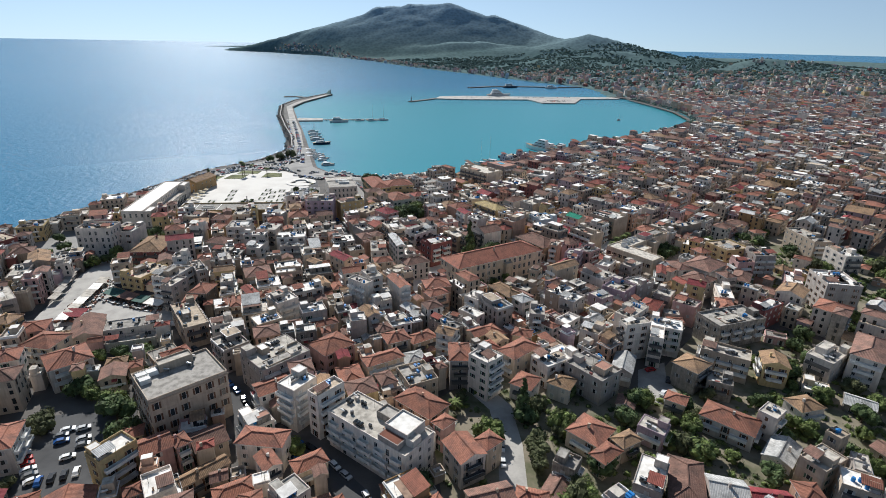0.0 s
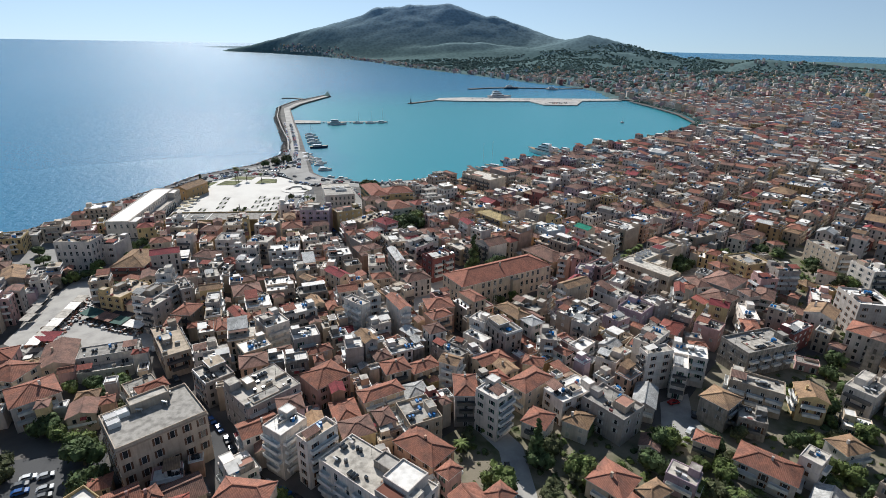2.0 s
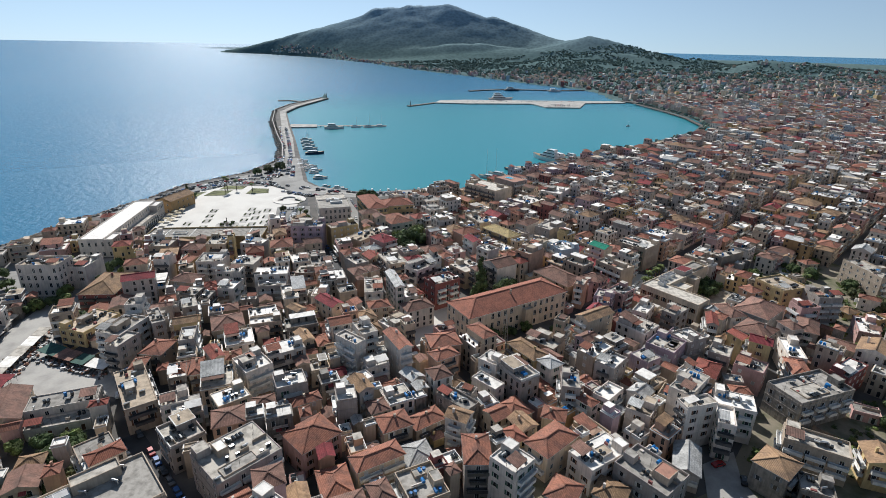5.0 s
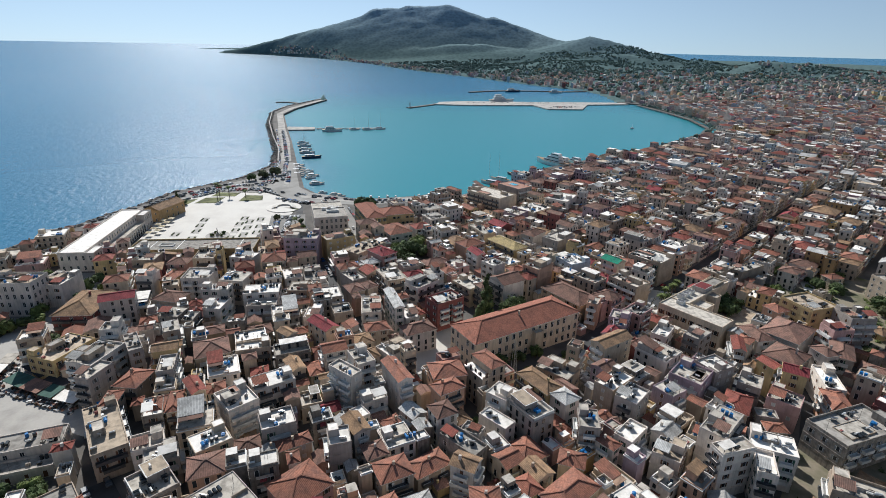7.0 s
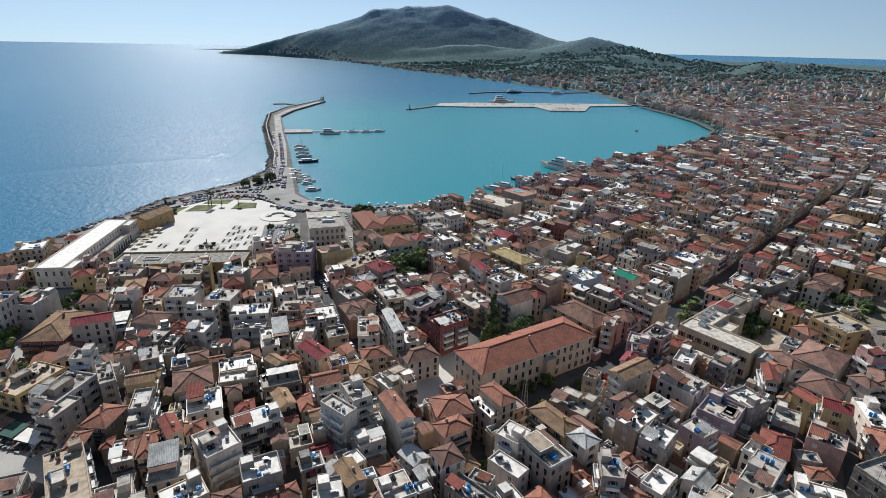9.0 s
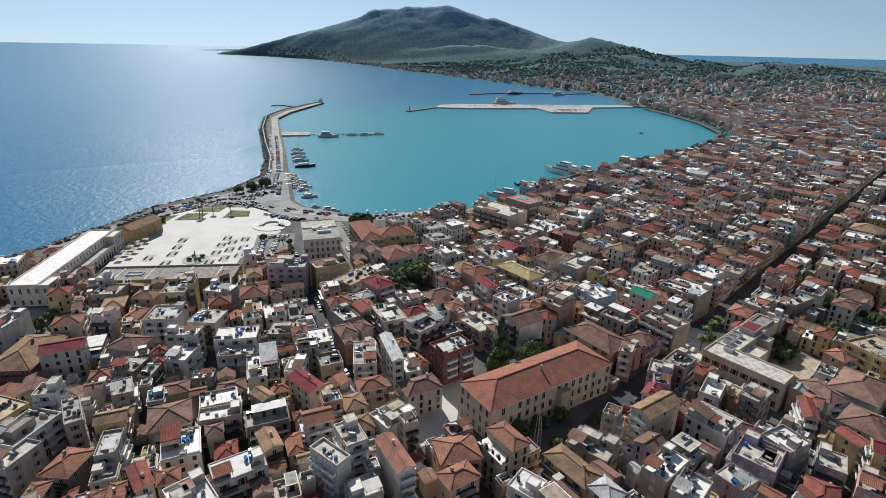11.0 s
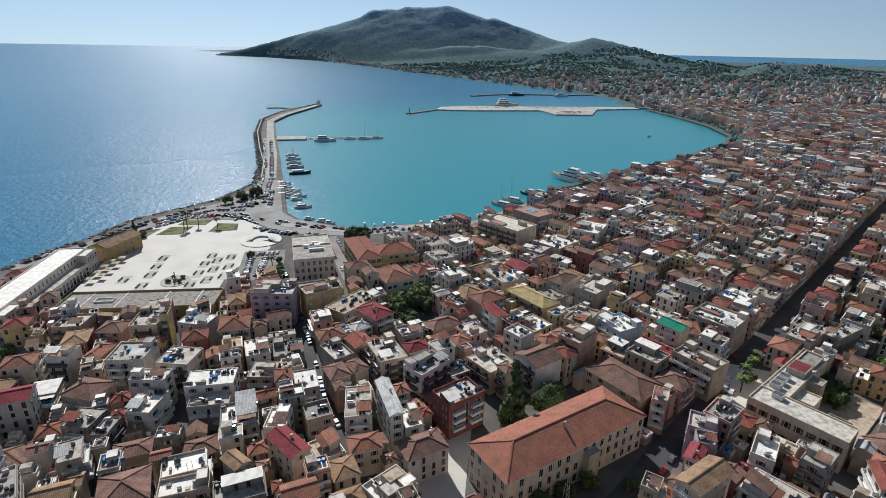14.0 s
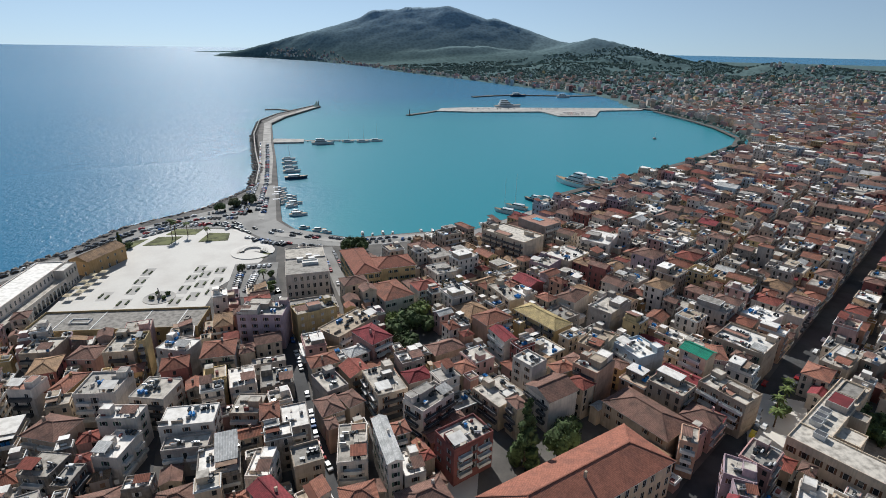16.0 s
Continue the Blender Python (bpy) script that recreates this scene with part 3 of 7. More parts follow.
# ---- streets and squares ----
STREETS = [
    ([(-48, 335), (-40, 305), (-26, 255), (-16, 212), (-8, 196), (4, 172)], 6.0),
    ([(52, 148), (96, 184), (120, 201), (170, 239), (221, 277), (286, 325), (420, 425), (560, 530)], 9.0),
    ([(-82, 118), (-55, 83), (-47, 68), (-25, 52), (-12, 36), (2, 8)], 8.0),
    ([(30, 84), (37, 70), (36, 52), (32, 30)], 8.0),
    ([(-95, 335), (-85, 290), (-72, 235), (-60, 190)], 5.0),
    ([(160, 136), (132, 105), (114, 93), (104, 87)], 6.0),
    ([(200, 175), (160, 136)], 6.0),
    ([(-198, 356), (-172, 398), (-150, 440), (-118, 470), (-88, 480)], 9.0),
    ([(-88, 470), (-97, 570), (-118, 690), (-138, 800)], 9.0),
    ([(-88, 455), (-60, 425), (-11, 404), (36, 412), (70, 413), (104, 440), (160, 487), (240, 537), (304, 577), (386, 635), (508, 728)], 9.0),
    ([(-59, 402), (-56, 372), (-46, 330)], 5.0),
    ([(190, 330), (246, 372), (330, 440), (440, 530)], 6.0),
    ([(196, 170), (262, 222), (350, 285), (470, 370), (640, 490)], 6.0),
    ([(300, 190), (420, 270), (600, 390), (800, 520)], 6.0),
    ([(-27, 396), (-17.5, 358), (-10, 326)], 9.0),
]
for k, (line, wid) in enumerate(STREETS):
    pale = k == 3
    slab("road", strip(line, wid), GZ - 0.6, GZ - (0.07 if pale else 0.11 if k in (7, 8, 9, 14) else 0.12), M_CONC if pale else M_APRON if k in (7, 8, 9, 14) else M_ASPH, "pale worn concrete lane between gardens" if pale else "grey asphalt street between the houses", "road")

TAKEN, CELL = {}, 30.0


def corners(x, y, w, d, rot):
    c, s = math.cos(radians(rot)), math.sin(radians(rot))
    return [(x + c * a - s * b, y + s * a + c * b) for a, b in ((-w / 2, -d / 2), (w / 2, -d / 2), (w / 2, d / 2), (-w / 2, d / 2))]


def claim(x, y, w, d, rot):
    box = corners(x, y, w, d, rot)
    xs, ys = [p[0] for p in box], [p[1] for p in box]
    for i in range(int(min(xs) // CELL), int(max(xs) // CELL) + 1):
        for j in range(int(min(ys) // CELL), int(max(ys) // CELL) + 1):
            TAKEN.setdefault((i, j), []).append(box)


def clash(a, b):
    for p in (a, b):
        for k in (0, 1):
            ex, ey = p[k + 1][0] - p[k][0], p[k + 1][1] - p[k][1]
            pa, pb = [ex * x + ey * y for x, y in a], [ex * x + ey * y for x, y in b]
            if max(pa) <= min(pb) or max(pb) <= min(pa):
                return False
    return True


def vacant(x, y, w, d, rot):
    box = corners(x, y, w, d, rot)
    xs, ys = [p[0] for p in box], [p[1] for p in box]
    for i in range(int(min(xs) // CELL), int(max(xs) // CELL) + 1):
        for j in range(int(min(ys) // CELL), int(max(ys) // CELL) + 1):
            if any(clash(box, o) for o in TAKEN.get((i, j), ())):
                return False
    return True


for line, wid in STREETS:
    for (ax, ay), (bx, by) in zip(line, line[1:]):
        claim((ax + bx) / 2, (ay + by) / 2, math.hypot(bx - ax, by - ay) + 2, wid + 0.6, math.degrees(math.atan2(by - ay, bx - ax)))

# ---- house parts ----
WINDOWS = {}


def window_mesh(w, h, shut):
    """A framed window standing a little proud of the wall, with or without shutters; faces -y, sill at z 0."""
    key = (w, h, shut)
    if key not in WINDOWS:
        b = Bag()
        f, s = 0.09, w / 2
        if shut.endswith("+"):
            pr = [(-s - f, 0.05), (-s - f, -0.08), (-s, -0.08), (-s, -0.05), (s, -0.05), (s, -0.08), (s + f, -0.08), (s + f, 0.05)]
            mi = [0, 0, 0, 2, 0, 0, 0]
        elif shut == "bare":
            pr = [(-s - f, 0.05), (-s - f, -0.08), (-s, -0.08), (-s, -0.015), (-0.03, -0.015), (-0.03, -0.05), (0.03, -0.05), (0.03, -0.015), (s, -0.015), (s, -0.08), (s + f, -0.08), (s + f, 0.05)]
            mi = [0, 0, 0, 1, 0, 0, 0, 1, 0, 0, 0]
        else:
            pr = [(-w - f, 0.05), (-w - f, -0.12), (-s - f, -0.12), (-s - f, -0.08), (-s, -0.08), (-s, -0.015), (s, -0.015), (s, -0.08), (s + f, -0.08), (s + f, -0.12), (w + f, -0.12), (w + f, 0.05)]
            mi = [2, 2, 2, 0, 0, 1, 0, 0, 2, 2, 2]
        b.swept(pr, 0, h, mi)
        col = shut.rstrip("+")
        WINDOWS[key] = b.mesh("window", [M_TRIM, M_PANE, M_SHUT.get(col, M_SHUT["brown"])])
    return WINDOWS[key]


BALCONY = {}


def balcony_mesh(w, dep, kind):
    """A cantilevered slab with a railing; faces -y, slab top at z 0."""
    w = round(w * 2) / 2
    key = (w, dep, kind)
    if key not in BALCONY:
        b = Bag()
        b.tray(-w / 2, w / 2, -dep, 0.02, -0.18, 0.92, 0.08, 0.9, 0 if kind == "solid" else 1, 0, 0 if kind == "solid" else 1)
        BALCONY[key] = b.mesh("balcony", [M_TRIM, M_RAIL])
    return BALCONY[key]


def lean_to(bag, x0, x1, y0, y1, z0, z1, mi, thick=0.12):
    """A thin sheet or tile roof falling towards -y from z1 to z0."""
    v = [(x0, y0, z0), (x1, y0, z0), (x1, y1, z1), (x0, y1, z1)]
    bag.grid_faces(v + [(x, y, z - thick) for x, y, z in v], [(0, 1, 2, 3), (4, 5, 1, 0), (5, 6, 2, 1), (6, 7, 3, 2), (7, 4, 0, 3), (7, 6, 5, 4)], mi)


SIDES = ((0, 0, -1), (1, 90, 1), (2, 180, 1), (3, 270, -1))
ROOF_WORDS = {"flat": "a flat parapet roof", "hip": "a hipped tile roof", "gable": "a gabled tile roof"}
TILE_WORDS = {"orange": "orange clay", "brown": "weathered brown", "tan": "pale tan", "red": "red clay", "rust": "rust-brown", "green": "green sheet", "crimson": "crimson sheet", "yellow": "yellow sheet", "greyt": "grey sheet"}
DECK_WORDS = {"white": "whitewashed", "grey": "grey", "light": "pale screed", "tan": "tan", "red": "red paved"}
hrng = random.Random(7)


def house(x, y, w, d, rot, st, roof="flat", top="light", wall="white", detail=2, z=GZ, tall=3.1, shut=None, balc=None, pitch=0.4, sides=(0, 1, 3), step=4.0, ground=False, stair=None, kind_words="house", win=None):
    """A plastered town house: walls, roof, windows, balconies and roof-top stair head."""
    r = hrng
    h = st * tall
    if sides == (0, 1, 3) and y > 190:
        sides = (0,) if y > 235 else (0, 1) if x < 0 else (0, 3)
    text = {2: "two", 3: "three", 4: "four", 1: "one", 5: "five"}.get(st, "three")
    rw = f"a flat {DECK_WORDS[top]} roof" if roof == "flat" else f"a {TILE_WORDS[top]} {'hipped' if roof == 'hip' else 'gabled'} roof"
    ob = thing("house", x, y, z, rot, f"{wall} plastered {text}-storey {kind_words} with {rw}", "house", "town houses")
    claim(x, y, w, d, rot)
    a, b = w / 2, d / 2
    wm = WALL[wall]
    g = Bag()
    if roof == "flat":
        p = r.choice((0.35, 0.5, 0.8, 1.0))
        k = 0.22
        rings = [(-2, 0.0)]
        for s in range(1, st + 1):
            f = s * tall
            rings += [(f - 0.2, 0.0), (f - 0.2, 0.09), (f, 0.09), (f, 0.0)]
        rings += [(h + p, 0.0), (h + p, -k), (h + 0.05, -k)]
        vs = [q for z0, o in rings for q in ((-a - o, -b - o, z0), (a + o, -b - o, z0), (a + o, b + o, z0), (-a - o, b + o, z0))]
        g.grid_faces(vs, [(4 * i + j, 4 * i + (j + 1) % 4, 4 * i + 4 + (j + 1) % 4, 4 * i + 4 + j) for i in range(len(rings) - 1) for j in range(4)] + [tuple(range(len(vs) - 4, len(vs)))])
        deck = Bag()
        deck.box(-a + k + 0.01, a - k - 0.01, -b + k + 0.01, b - k - 0.01, h - 0.1, h + 0.1, 0)
        part("wall", g, [wm], ob)
        part("roof", deck, [DECK[top]], ob)
        if detail >= 1 and min(w, d) > 6 and (stair if stair is not None else r.random() < 0.75):
            sh = Bag()
            sw, sd = r.uniform(2.6, 3.8), r.uniform(2.8, 4.2)
            sx, sy = r.choice((-1, 1)) * (a - k - sw / 2 - 0.1), r.choice((-0.2, 1, 1)) * (b - k - sd / 2 - 0.1)
            sh.tray(sx - sw / 2, sx + sw / 2, sy - sd / 2, sy + sd / 2, h + 0.06, h + 2.6, 0.15, 0.12, 0, 1)
            part("stair_head", sh, [wm, DECK[top], M_SHUT["brown"]], ob)
            ob["stair"] = (sx, sy, sw, sd)
            if min(w, d) > 8:
                for _ in range(r.choice((1, 1, 2, 2))):
                    rr_ = Bag()
                    ax, ay = r.uniform(2.4, 0.55 * w), r.uniform(2.4, 0.5 * d)
                    ox, oy = r.uniform(-a + k + ax / 2, a - k - ax / 2), r.uniform(-b + k + ay / 2, b - k - ay / 2)
                    if abs(ox - sx) > (ax + sw) / 2 or abs(oy - sy) > (ay + sd) / 2:
                        rr_.tray(ox - ax / 2, ox + ax / 2, oy - ay / 2, oy + ay / 2, h + 0.06, h + r.choice((0.6, 1.1, 2.5, 2.7)), 0.14, 0.2, 0, 1)
                        part("roof_room", rr_, [WALL[r.choice(("white", "grey", "beige", "concrete"))], DECK[r.choice(("white", "grey", "light", "red", "tan"))]], ob)
        if detail >= 2 and r.random() < 0.55:
            pg = Bag()
            pw, pd = min(w * 0.5, 4.5), min(d * 0.4, 3.5)
            px = r.choice((-1, 1)) * (a - k - pw / 2 - 0.1)
            py = -b + k + pd / 2 + 0.1
            for sx in (-1, 1):
                for sy in (-1, 1):
                    pg.box(px + sx * (pw / 2 - 0.1) - 0.06, px + sx * (pw / 2 - 0.1) + 0.06, py + sy * (pd / 2 - 0.1) - 0.06, py + sy * (pd / 2 - 0.1) + 0.06, h, h + 2.3, 1)
            lean_to(pg, px - pw / 2 - 0.2, px + pw / 2 + 0.2, py - pd / 2 - 0.2, py + pd / 2 + 0.2, h + 2.2, h + 2.9, 0)
            part("roof_canopy", pg, [r.choice((TILE["rust"], TILE["brown"], TILE["red"], TILE["brown"], DECK["white"], TILE["greyt"])), M_RAIL], ob)
    else:
        g.box(-a, a, -b, b, -2, h, 0)
        rf = Bag()
        rf.hip(w, d, h, pitch, 0.45, 0, 1, roof)
        part("wall", g, [wm], ob)
        part("roof", rf, [TILE[top], wm if roof == "gable" else M_TRIM], ob)
        if detail >= 2 and r.random() < 0.5:
            ch = Bag()
            cx, cy = r.uniform(-a, a) * 0.5, r.uniform(-b, b) * 0.4
            ch.box(cx - 0.35, cx + 0.35, cy - 0.3, cy + 0.3, h, h + min(a, b) * pitch + 1.1, 0)
            part("chimney", ch, [wm], ob)
    if detail < 1:
        return ob
    shut = shut or r.choice(("brown", "brown", "green", "pale", "grey", "bare", "bare", "brown+", "pale+"))
    rail = r.choice(("rail", "solid", "solid"))
    for side, ang, _ in SIDES:
        if side not in sides:
            continue
        nx, ny = math.cos(radians(rot + ang - 90)), math.sin(radians(rot + ang - 90))
        if y > 40 and -x * nx + (80 - y) * ny < 0 and -x * nx + (-80 - y) * ny < 0:
            continue    # back walls that face away from the town's open side stay plain
        span = w if side in (0, 2) else d
        off = b if side in (0, 2) else a
        q = Matrix.Rotation(radians(ang), 4, "Z")
        n = max(1, int(span / step))
        has_b = (balc if balc is not None else r.random() < 0.6) and side in (0, 1, 3) and (side == 0 or r.random() < 0.35)
        for s in range(st):
            if s == 0 and not ground:
                continue
            zz = s * tall
            if has_b and s > 0:
                nb = 1 if span < 9 else int(span / 5.5)
                bw = max(2.0, min(span / nb - 0.6, span / nb * r.choice((0.6, 0.85, 0.9))))
                for i in range(nb):
                    o = part("balcony", balcony_mesh(bw, 1.2, rail), None, ob)
                    o.matrix_basis = q @ Matrix.Translation((-span / 2 + span * (i + 0.5) / nb, -off - 0.09, zz + 0.02))
            for i in range(n):
                u = -span / 2 + span * (i + 0.5) / n
                if r.random() < 0.12:
                    continue
                if s == 0:
                    ww, hh, sill = (1.1, 2.2, 0.1) if r.random() < 0.5 else (1.0, 1.3, 1.0)
                elif has_b:
                    ww, hh, sill = 1.1, 2.1, 0.08
                else:
                    ww, hh, sill = 1.0, 1.4, 0.9
                if win:
                    (ww, hh), sill = win, 0.8
                o = part("window", window_mesh(ww, hh, shut), None, ob)
                o.matrix_basis = q @ Matrix.Translation((u, -off, zz + sill))
    return ob


# ---- HOUSES ----


def block(ob, name, x0, x1, y0, y1, z0, z1, mats, label="", rim=0.25, sink=0.5):
    g = Bag()
    g.tray(x0, x1, y0, y1, z0, z1, rim, sink, 0, 1)
    return part(name, g, mats, ob, label)


def roof_vents(ob, spots, z):
    """Square chillers with fan openings on a roof."""
    for x, y in spots:
        b = Bag()
        b.tray(x - 1.6, x + 1.6, y - 1.3, y + 1.3, z, z + 1.7, 0.12, 0.1, 0, 1)
        part("chiller", b, [M_TRIM, M_RAIL], ob, "pale grey roof chiller")


# public hall beside the car park
hall = house(-68.2, 75.5, 23.6, 18.0, 35.9, 4, "flat", "grey", "beige", tall=4.2, shut="brown", balc=False, sides=(0, 1, 2, 3), ground=True, step=3.4, stair=False, kind_words="public hall", win=(1.15, 2.3))
block(hall, "roof_house", -4.5, 6, 4.5, 8.6, 16.8, 19.8, [WALL["beige"], DECK["light"]])
block(hall, "cornice", -12.05, 12.05, -9.25, 9.25, 16.1, 16.5, [WALL["beige"], WALL["beige"]], rim=0.5, sink=0.02)

roof_vents(hall, [(-9.5, 5.5), (-9.5, 2.2), (-6.5, 5.5)], 16.8)

# long hipped building with rows of plain windows
long_block = house(57.3, 181.0, 54.5, 17.5, 24.2, 3, "hip", "rust", "cream", tall=4.2, shut="bare", balc=False, sides=(0, 1, 2, 3), ground=True, step=3.3, pitch=0.42, kind_words="institution", win=(1.35, 2.4))
block(long_block, "annex", 1, 5.5, -11.2, -8.75, -1, 10.5, [WALL["cream"], DECK["light"]])

# courtyard block beside the wide street
court = thing("civic_block", 155.0, 192.0, GZ, -58.4, "cream civic block with roof terraces and an inner court", "public building")
claim(155.0, 192.0, 28.7, 49.4, -58.4)
CW = [WALL["cream"], DECK["light"]]
block(court, "front_wing", -14.3, 14.3, -24.7, -14.5, -2, 11.6, CW)
block(court, "side_wing", -14.3, -5.5, -14.5, 24.7, -2, 11.6, CW)
block(court, "inner_court", -5.5, 14.3, -14.5, 24.7, -2, 0.4, [WALL["grey"], DECK["tan"]], sink=0.02)
for x0, x1, y0, y1, zt, dk in ((-5.5, 1, -11, -3, 10.2, "light"), (5, 12, -14.5, -8, 8.6, "light"), (-5.5, -1, 3, 8, 10.9, "grey")):
    block(court, "court_room", x0, x1, y0, y1, 0.3, zt, [WALL["cream"], DECK[dk]])
block(court, "roof_canopy", -12.5, -6.5, 2, 10, 11.1, 13.4, [WALL["grey"], TILE["crimson"]], "crimson canopy roof", sink=0.05)
block(court, "roof_room", -12.5, -6.5, 12, 22, 11.1, 12.6, [WALL["cream"], DECK["grey"]])
roof_vents(court, [(-11, -11), (-11, -7), (-8, -17), (-11, -3)], 11.1)
for i in range(8):
    for zz, hh in ((1.0, 2.4), (6.8, 2.0)):
        o = part("window", window_mesh(1.2, hh, "brown"), None, court)
        o.matrix_basis = pose(-12.4 + i * 3.5, -24.7, zz)
for i in range(13):
    for zz, hh in ((1.0, 2.4), (6.8, 2.0)):
        o = part("window", window_mesh(1.2, hh, "brown"), None, court)
        o.matrix_basis = pose(-14.3, -22.5 + i * 3.7, zz, 0, 0, 270)

# arcaded seaside museum: tall hall, lower gallery with arches, end pavilions
arcade = thing("arcaded_building", -161, 317, GZ, 0, "long white two-storey building with an arcaded gallery", "public building")
block(arcade, "main_block", -9.5, 4, -40, 40, -2, 11.0, [WALL["white"], DECK["white"]], rim=0.4)
block(arcade, "gallery", 4, 9, -28, 28, -2, 6.2, [WALL["white"], DECK["light"]], rim=0.4)
for yy, nm in ((-34, "pavilion"), (34, "pavilion")):
    block(arcade, nm, 4, 9, yy - 6, yy + 6, -2, 10.6, [WALL["white"], DECK["white"]], rim=0.4)
for i in range(17):
    b = Bag()
    rim = [(1.45, 0.0), (1.45, 3.2)] + [(1.45 * math.cos(radians(22.5 * q)), 3.2 + 1.45 * math.sin(radians(22.5 * q))) for q in range(1, 8)] + [(-1.45, 3.2), (-1.45, 0.0)]
    core = [(u * 0.86, v * 0.96) for u, v in rim]
    for p, q, p2, q2 in zip(rim, rim[1:], core, core[1:]):
        b.grid_faces([(p[0], -0.14, p[1]), (q[0], -0.14, q[1]), (q2[0], -0.14, q2[1]), (p2[0], -0.14, p2[1]), (p[0], 0.04, p[1]), (q[0], 0.04, q[1]), (q2[0], -0.03, q2[1]), (p2[0], -0.03, p2[1])], [(0, 3, 2, 1), (0, 1, 5, 4), (3, 7, 6, 2)])
    b.face([(u, -0.03, v) for u, v in core[::-1]], 1)
    o = part("arch", b, [M_TRIM, M_PANE], arcade)
    o.matrix_basis = pose(9, -26.5 + i * 3.3, 0.1, 0, 0, 90)
    o = part("window", window_mesh(1.0, 2.2, "bare"), None, arcade)
    o.matrix_basis = pose(4, -26.5 + i * 3.3, 7.2, 0, 0, 90)
for yy in (-34, 34):
    for k in (-4, -1.3, 1.3, 4):
        for zz in (0.6, 6.4):
            o = part("window", window_mesh(1.1, 2.4, "bare"), None, arcade)
            o.matrix_basis = pose(9, yy + k, zz, 0, 0, 90)
for k in range(5):
    for zz in (0.6, 6.4):
        o = part("window", window_mesh(1.1, 2.4, "bare"), None, arcade)
        o.matrix_basis = pose(-7.5 + k * 3.6, -40, zz)
claim(-161, 317, 19, 82, 0)

house(-150, 376, 12, 26, -20, 2, "gable", "tan", "ochre", tall=4.2, shut="bare", balc=False, sides=(0, 1, 2, 3), ground=True, step=5, kind_words="old church")
# low cultural centre along the square
centre = house(-104.7, 294, 69, 18, -1, 2, "flat", "grey", "yellow", tall=3.6, shut="bare", balc=False, sides=(0, 1, 2, 3), ground=True, step=4.5, stair=False, kind_words="cultural centre")
block(centre, "skylight", -20, -12, -2, 2, 7.2, 8.0, [M_TRIM, DECK["grey"]])
for xx in (-24, -9, 10, 25):
    block(centre, "roof_seam", xx - 0.2, xx + 0.2, -8.7, 8.7, 7.25, 7.5, [M_TRIM, M_TRIM], rim=0.05, sink=0.01)
block(centre, "roof_hatch", 27, 29, -3, 0, 7.2, 8.6, [WALL["grey"], DECK["grey"]])
# grey bank with a set-back top
bank = house(-30.9, 336.7, 21.3, 22, 9, 3, "flat", "grey", "white", tall=4.0, shut="bare", balc=False, sides=(0, 1, 2, 3), ground=True, step=2.9, stair=False, kind_words="office block", win=(1.3, 2.2))
block(bank, "top_room", -2, 6, 1, 5, 12.05, 13.6, [M_TRIM, DECK["white"]])
roof_vents(bank, [(3, 8), (-3, 8.5)], 12.05)
block(bank, "rear_wing", -10.6, 10.6, 11.1, 34, -2, 10.2, [WALL["white"], DECK["light"]])
roof_vents(bank, [(2, 19), (6, 16)], 9.7)
claim(-34.5, 359.4, 21.3, 23, 9)
house(-25.5, 305.5, 22.5, 14.5, 14, 1, "flat", "grey", "white", tall=5.0, shut="bare", balc=False, stair=False, kind_words="office wing")
# grey hotel with a roof pool beside the harbour
hotel = house(112, 396, 15.5, 23, 31, 4, "flat", "red", "grey", tall=3.6, balc=True, shut="pale", stair=False, step=3.4, kind_words="hotel")
block(hotel, "pool", -2.5, 2.5, -2, 5, 14.4, 14.9, [M_TRIM, M_POOL], "bright blue roof pool", rim=0.3, sink=0.1)
# red hipped municipal houses
house(-4, 343, 13, 36, 15, 3, "hip", "rust", "yellow", tall=3.9, shut="green", balc=False, sides=(0, 1, 2, 3), ground=True, step=3.0, kind_words="town hall", win=(1.1, 2.0))
house(13.5, 340, 21, 16, 12, 3, "hip", "rust", "yellow", tall=3.9, shut="green", balc=False, sides=(0, 1, 2, 3), ground=True, step=3.0, kind_words="town hall wing")
house(11.5, 311, 15, 20, 24, 2, "hip", "orange", "white", tall=4.4, shut="green", balc=False, sides=(0, 1, 2, 3), ground=True, step=3.0, kind_words="villa")
house(-163, 232, 19, 12.5, -4, 4, "flat", "tan", "white", tall=3.9, shut="bare", balc=False, sides=(0, 1, 2, 3), ground=True, step=2.8, kind_words="museum", win=(1.2, 2.2))
house(-150, 241, 10, 15, -8, 3, "flat", "white", "white", tall=3.6, balc=False, kind_words="office")

# town houses
house(-106.0, 131.2, 20.5, 8.5, 14, 2, "flat", "grey", "white", balc=False, ground=True)
house(-104.3, 123.8, 18.0, 6.0, 14, 1, "flat", "light", "white", ground=True)
house(-122.8, 129.3, 11.0, 18.5, 19, 2, "gable", "brown", "cream", balc=False)
house(-83.5, 131.5, 9.5, 25.0, 29.5, 3, "flat", "tan", "beige", balc=True)
house(-72.6, 139.8, 5.9, 10.0, 16.5, 3, "flat", "white", "concrete")
house(110.4, 76.4, 10.0, 9.2, 31, 3, "hip", "tan", "concrete", balc=True)
house(117.6, 69.6, 8.5, 7.5, -33, 2, "flat", "grey", "concrete")
house(128.0, 82.6, 17.0, 8.5, -38, 3, "flat", "light", "beige", balc=True)
house(143.0, 75.4, 8.5, 9.0, -28, 3, "gable", "tan", "yellow", balc=True)
house(146.0, 106.5, 25.0, 13.0, 12, 3, "flat", "grey", "concrete", tall=3.5, balc=True, shut="grey")
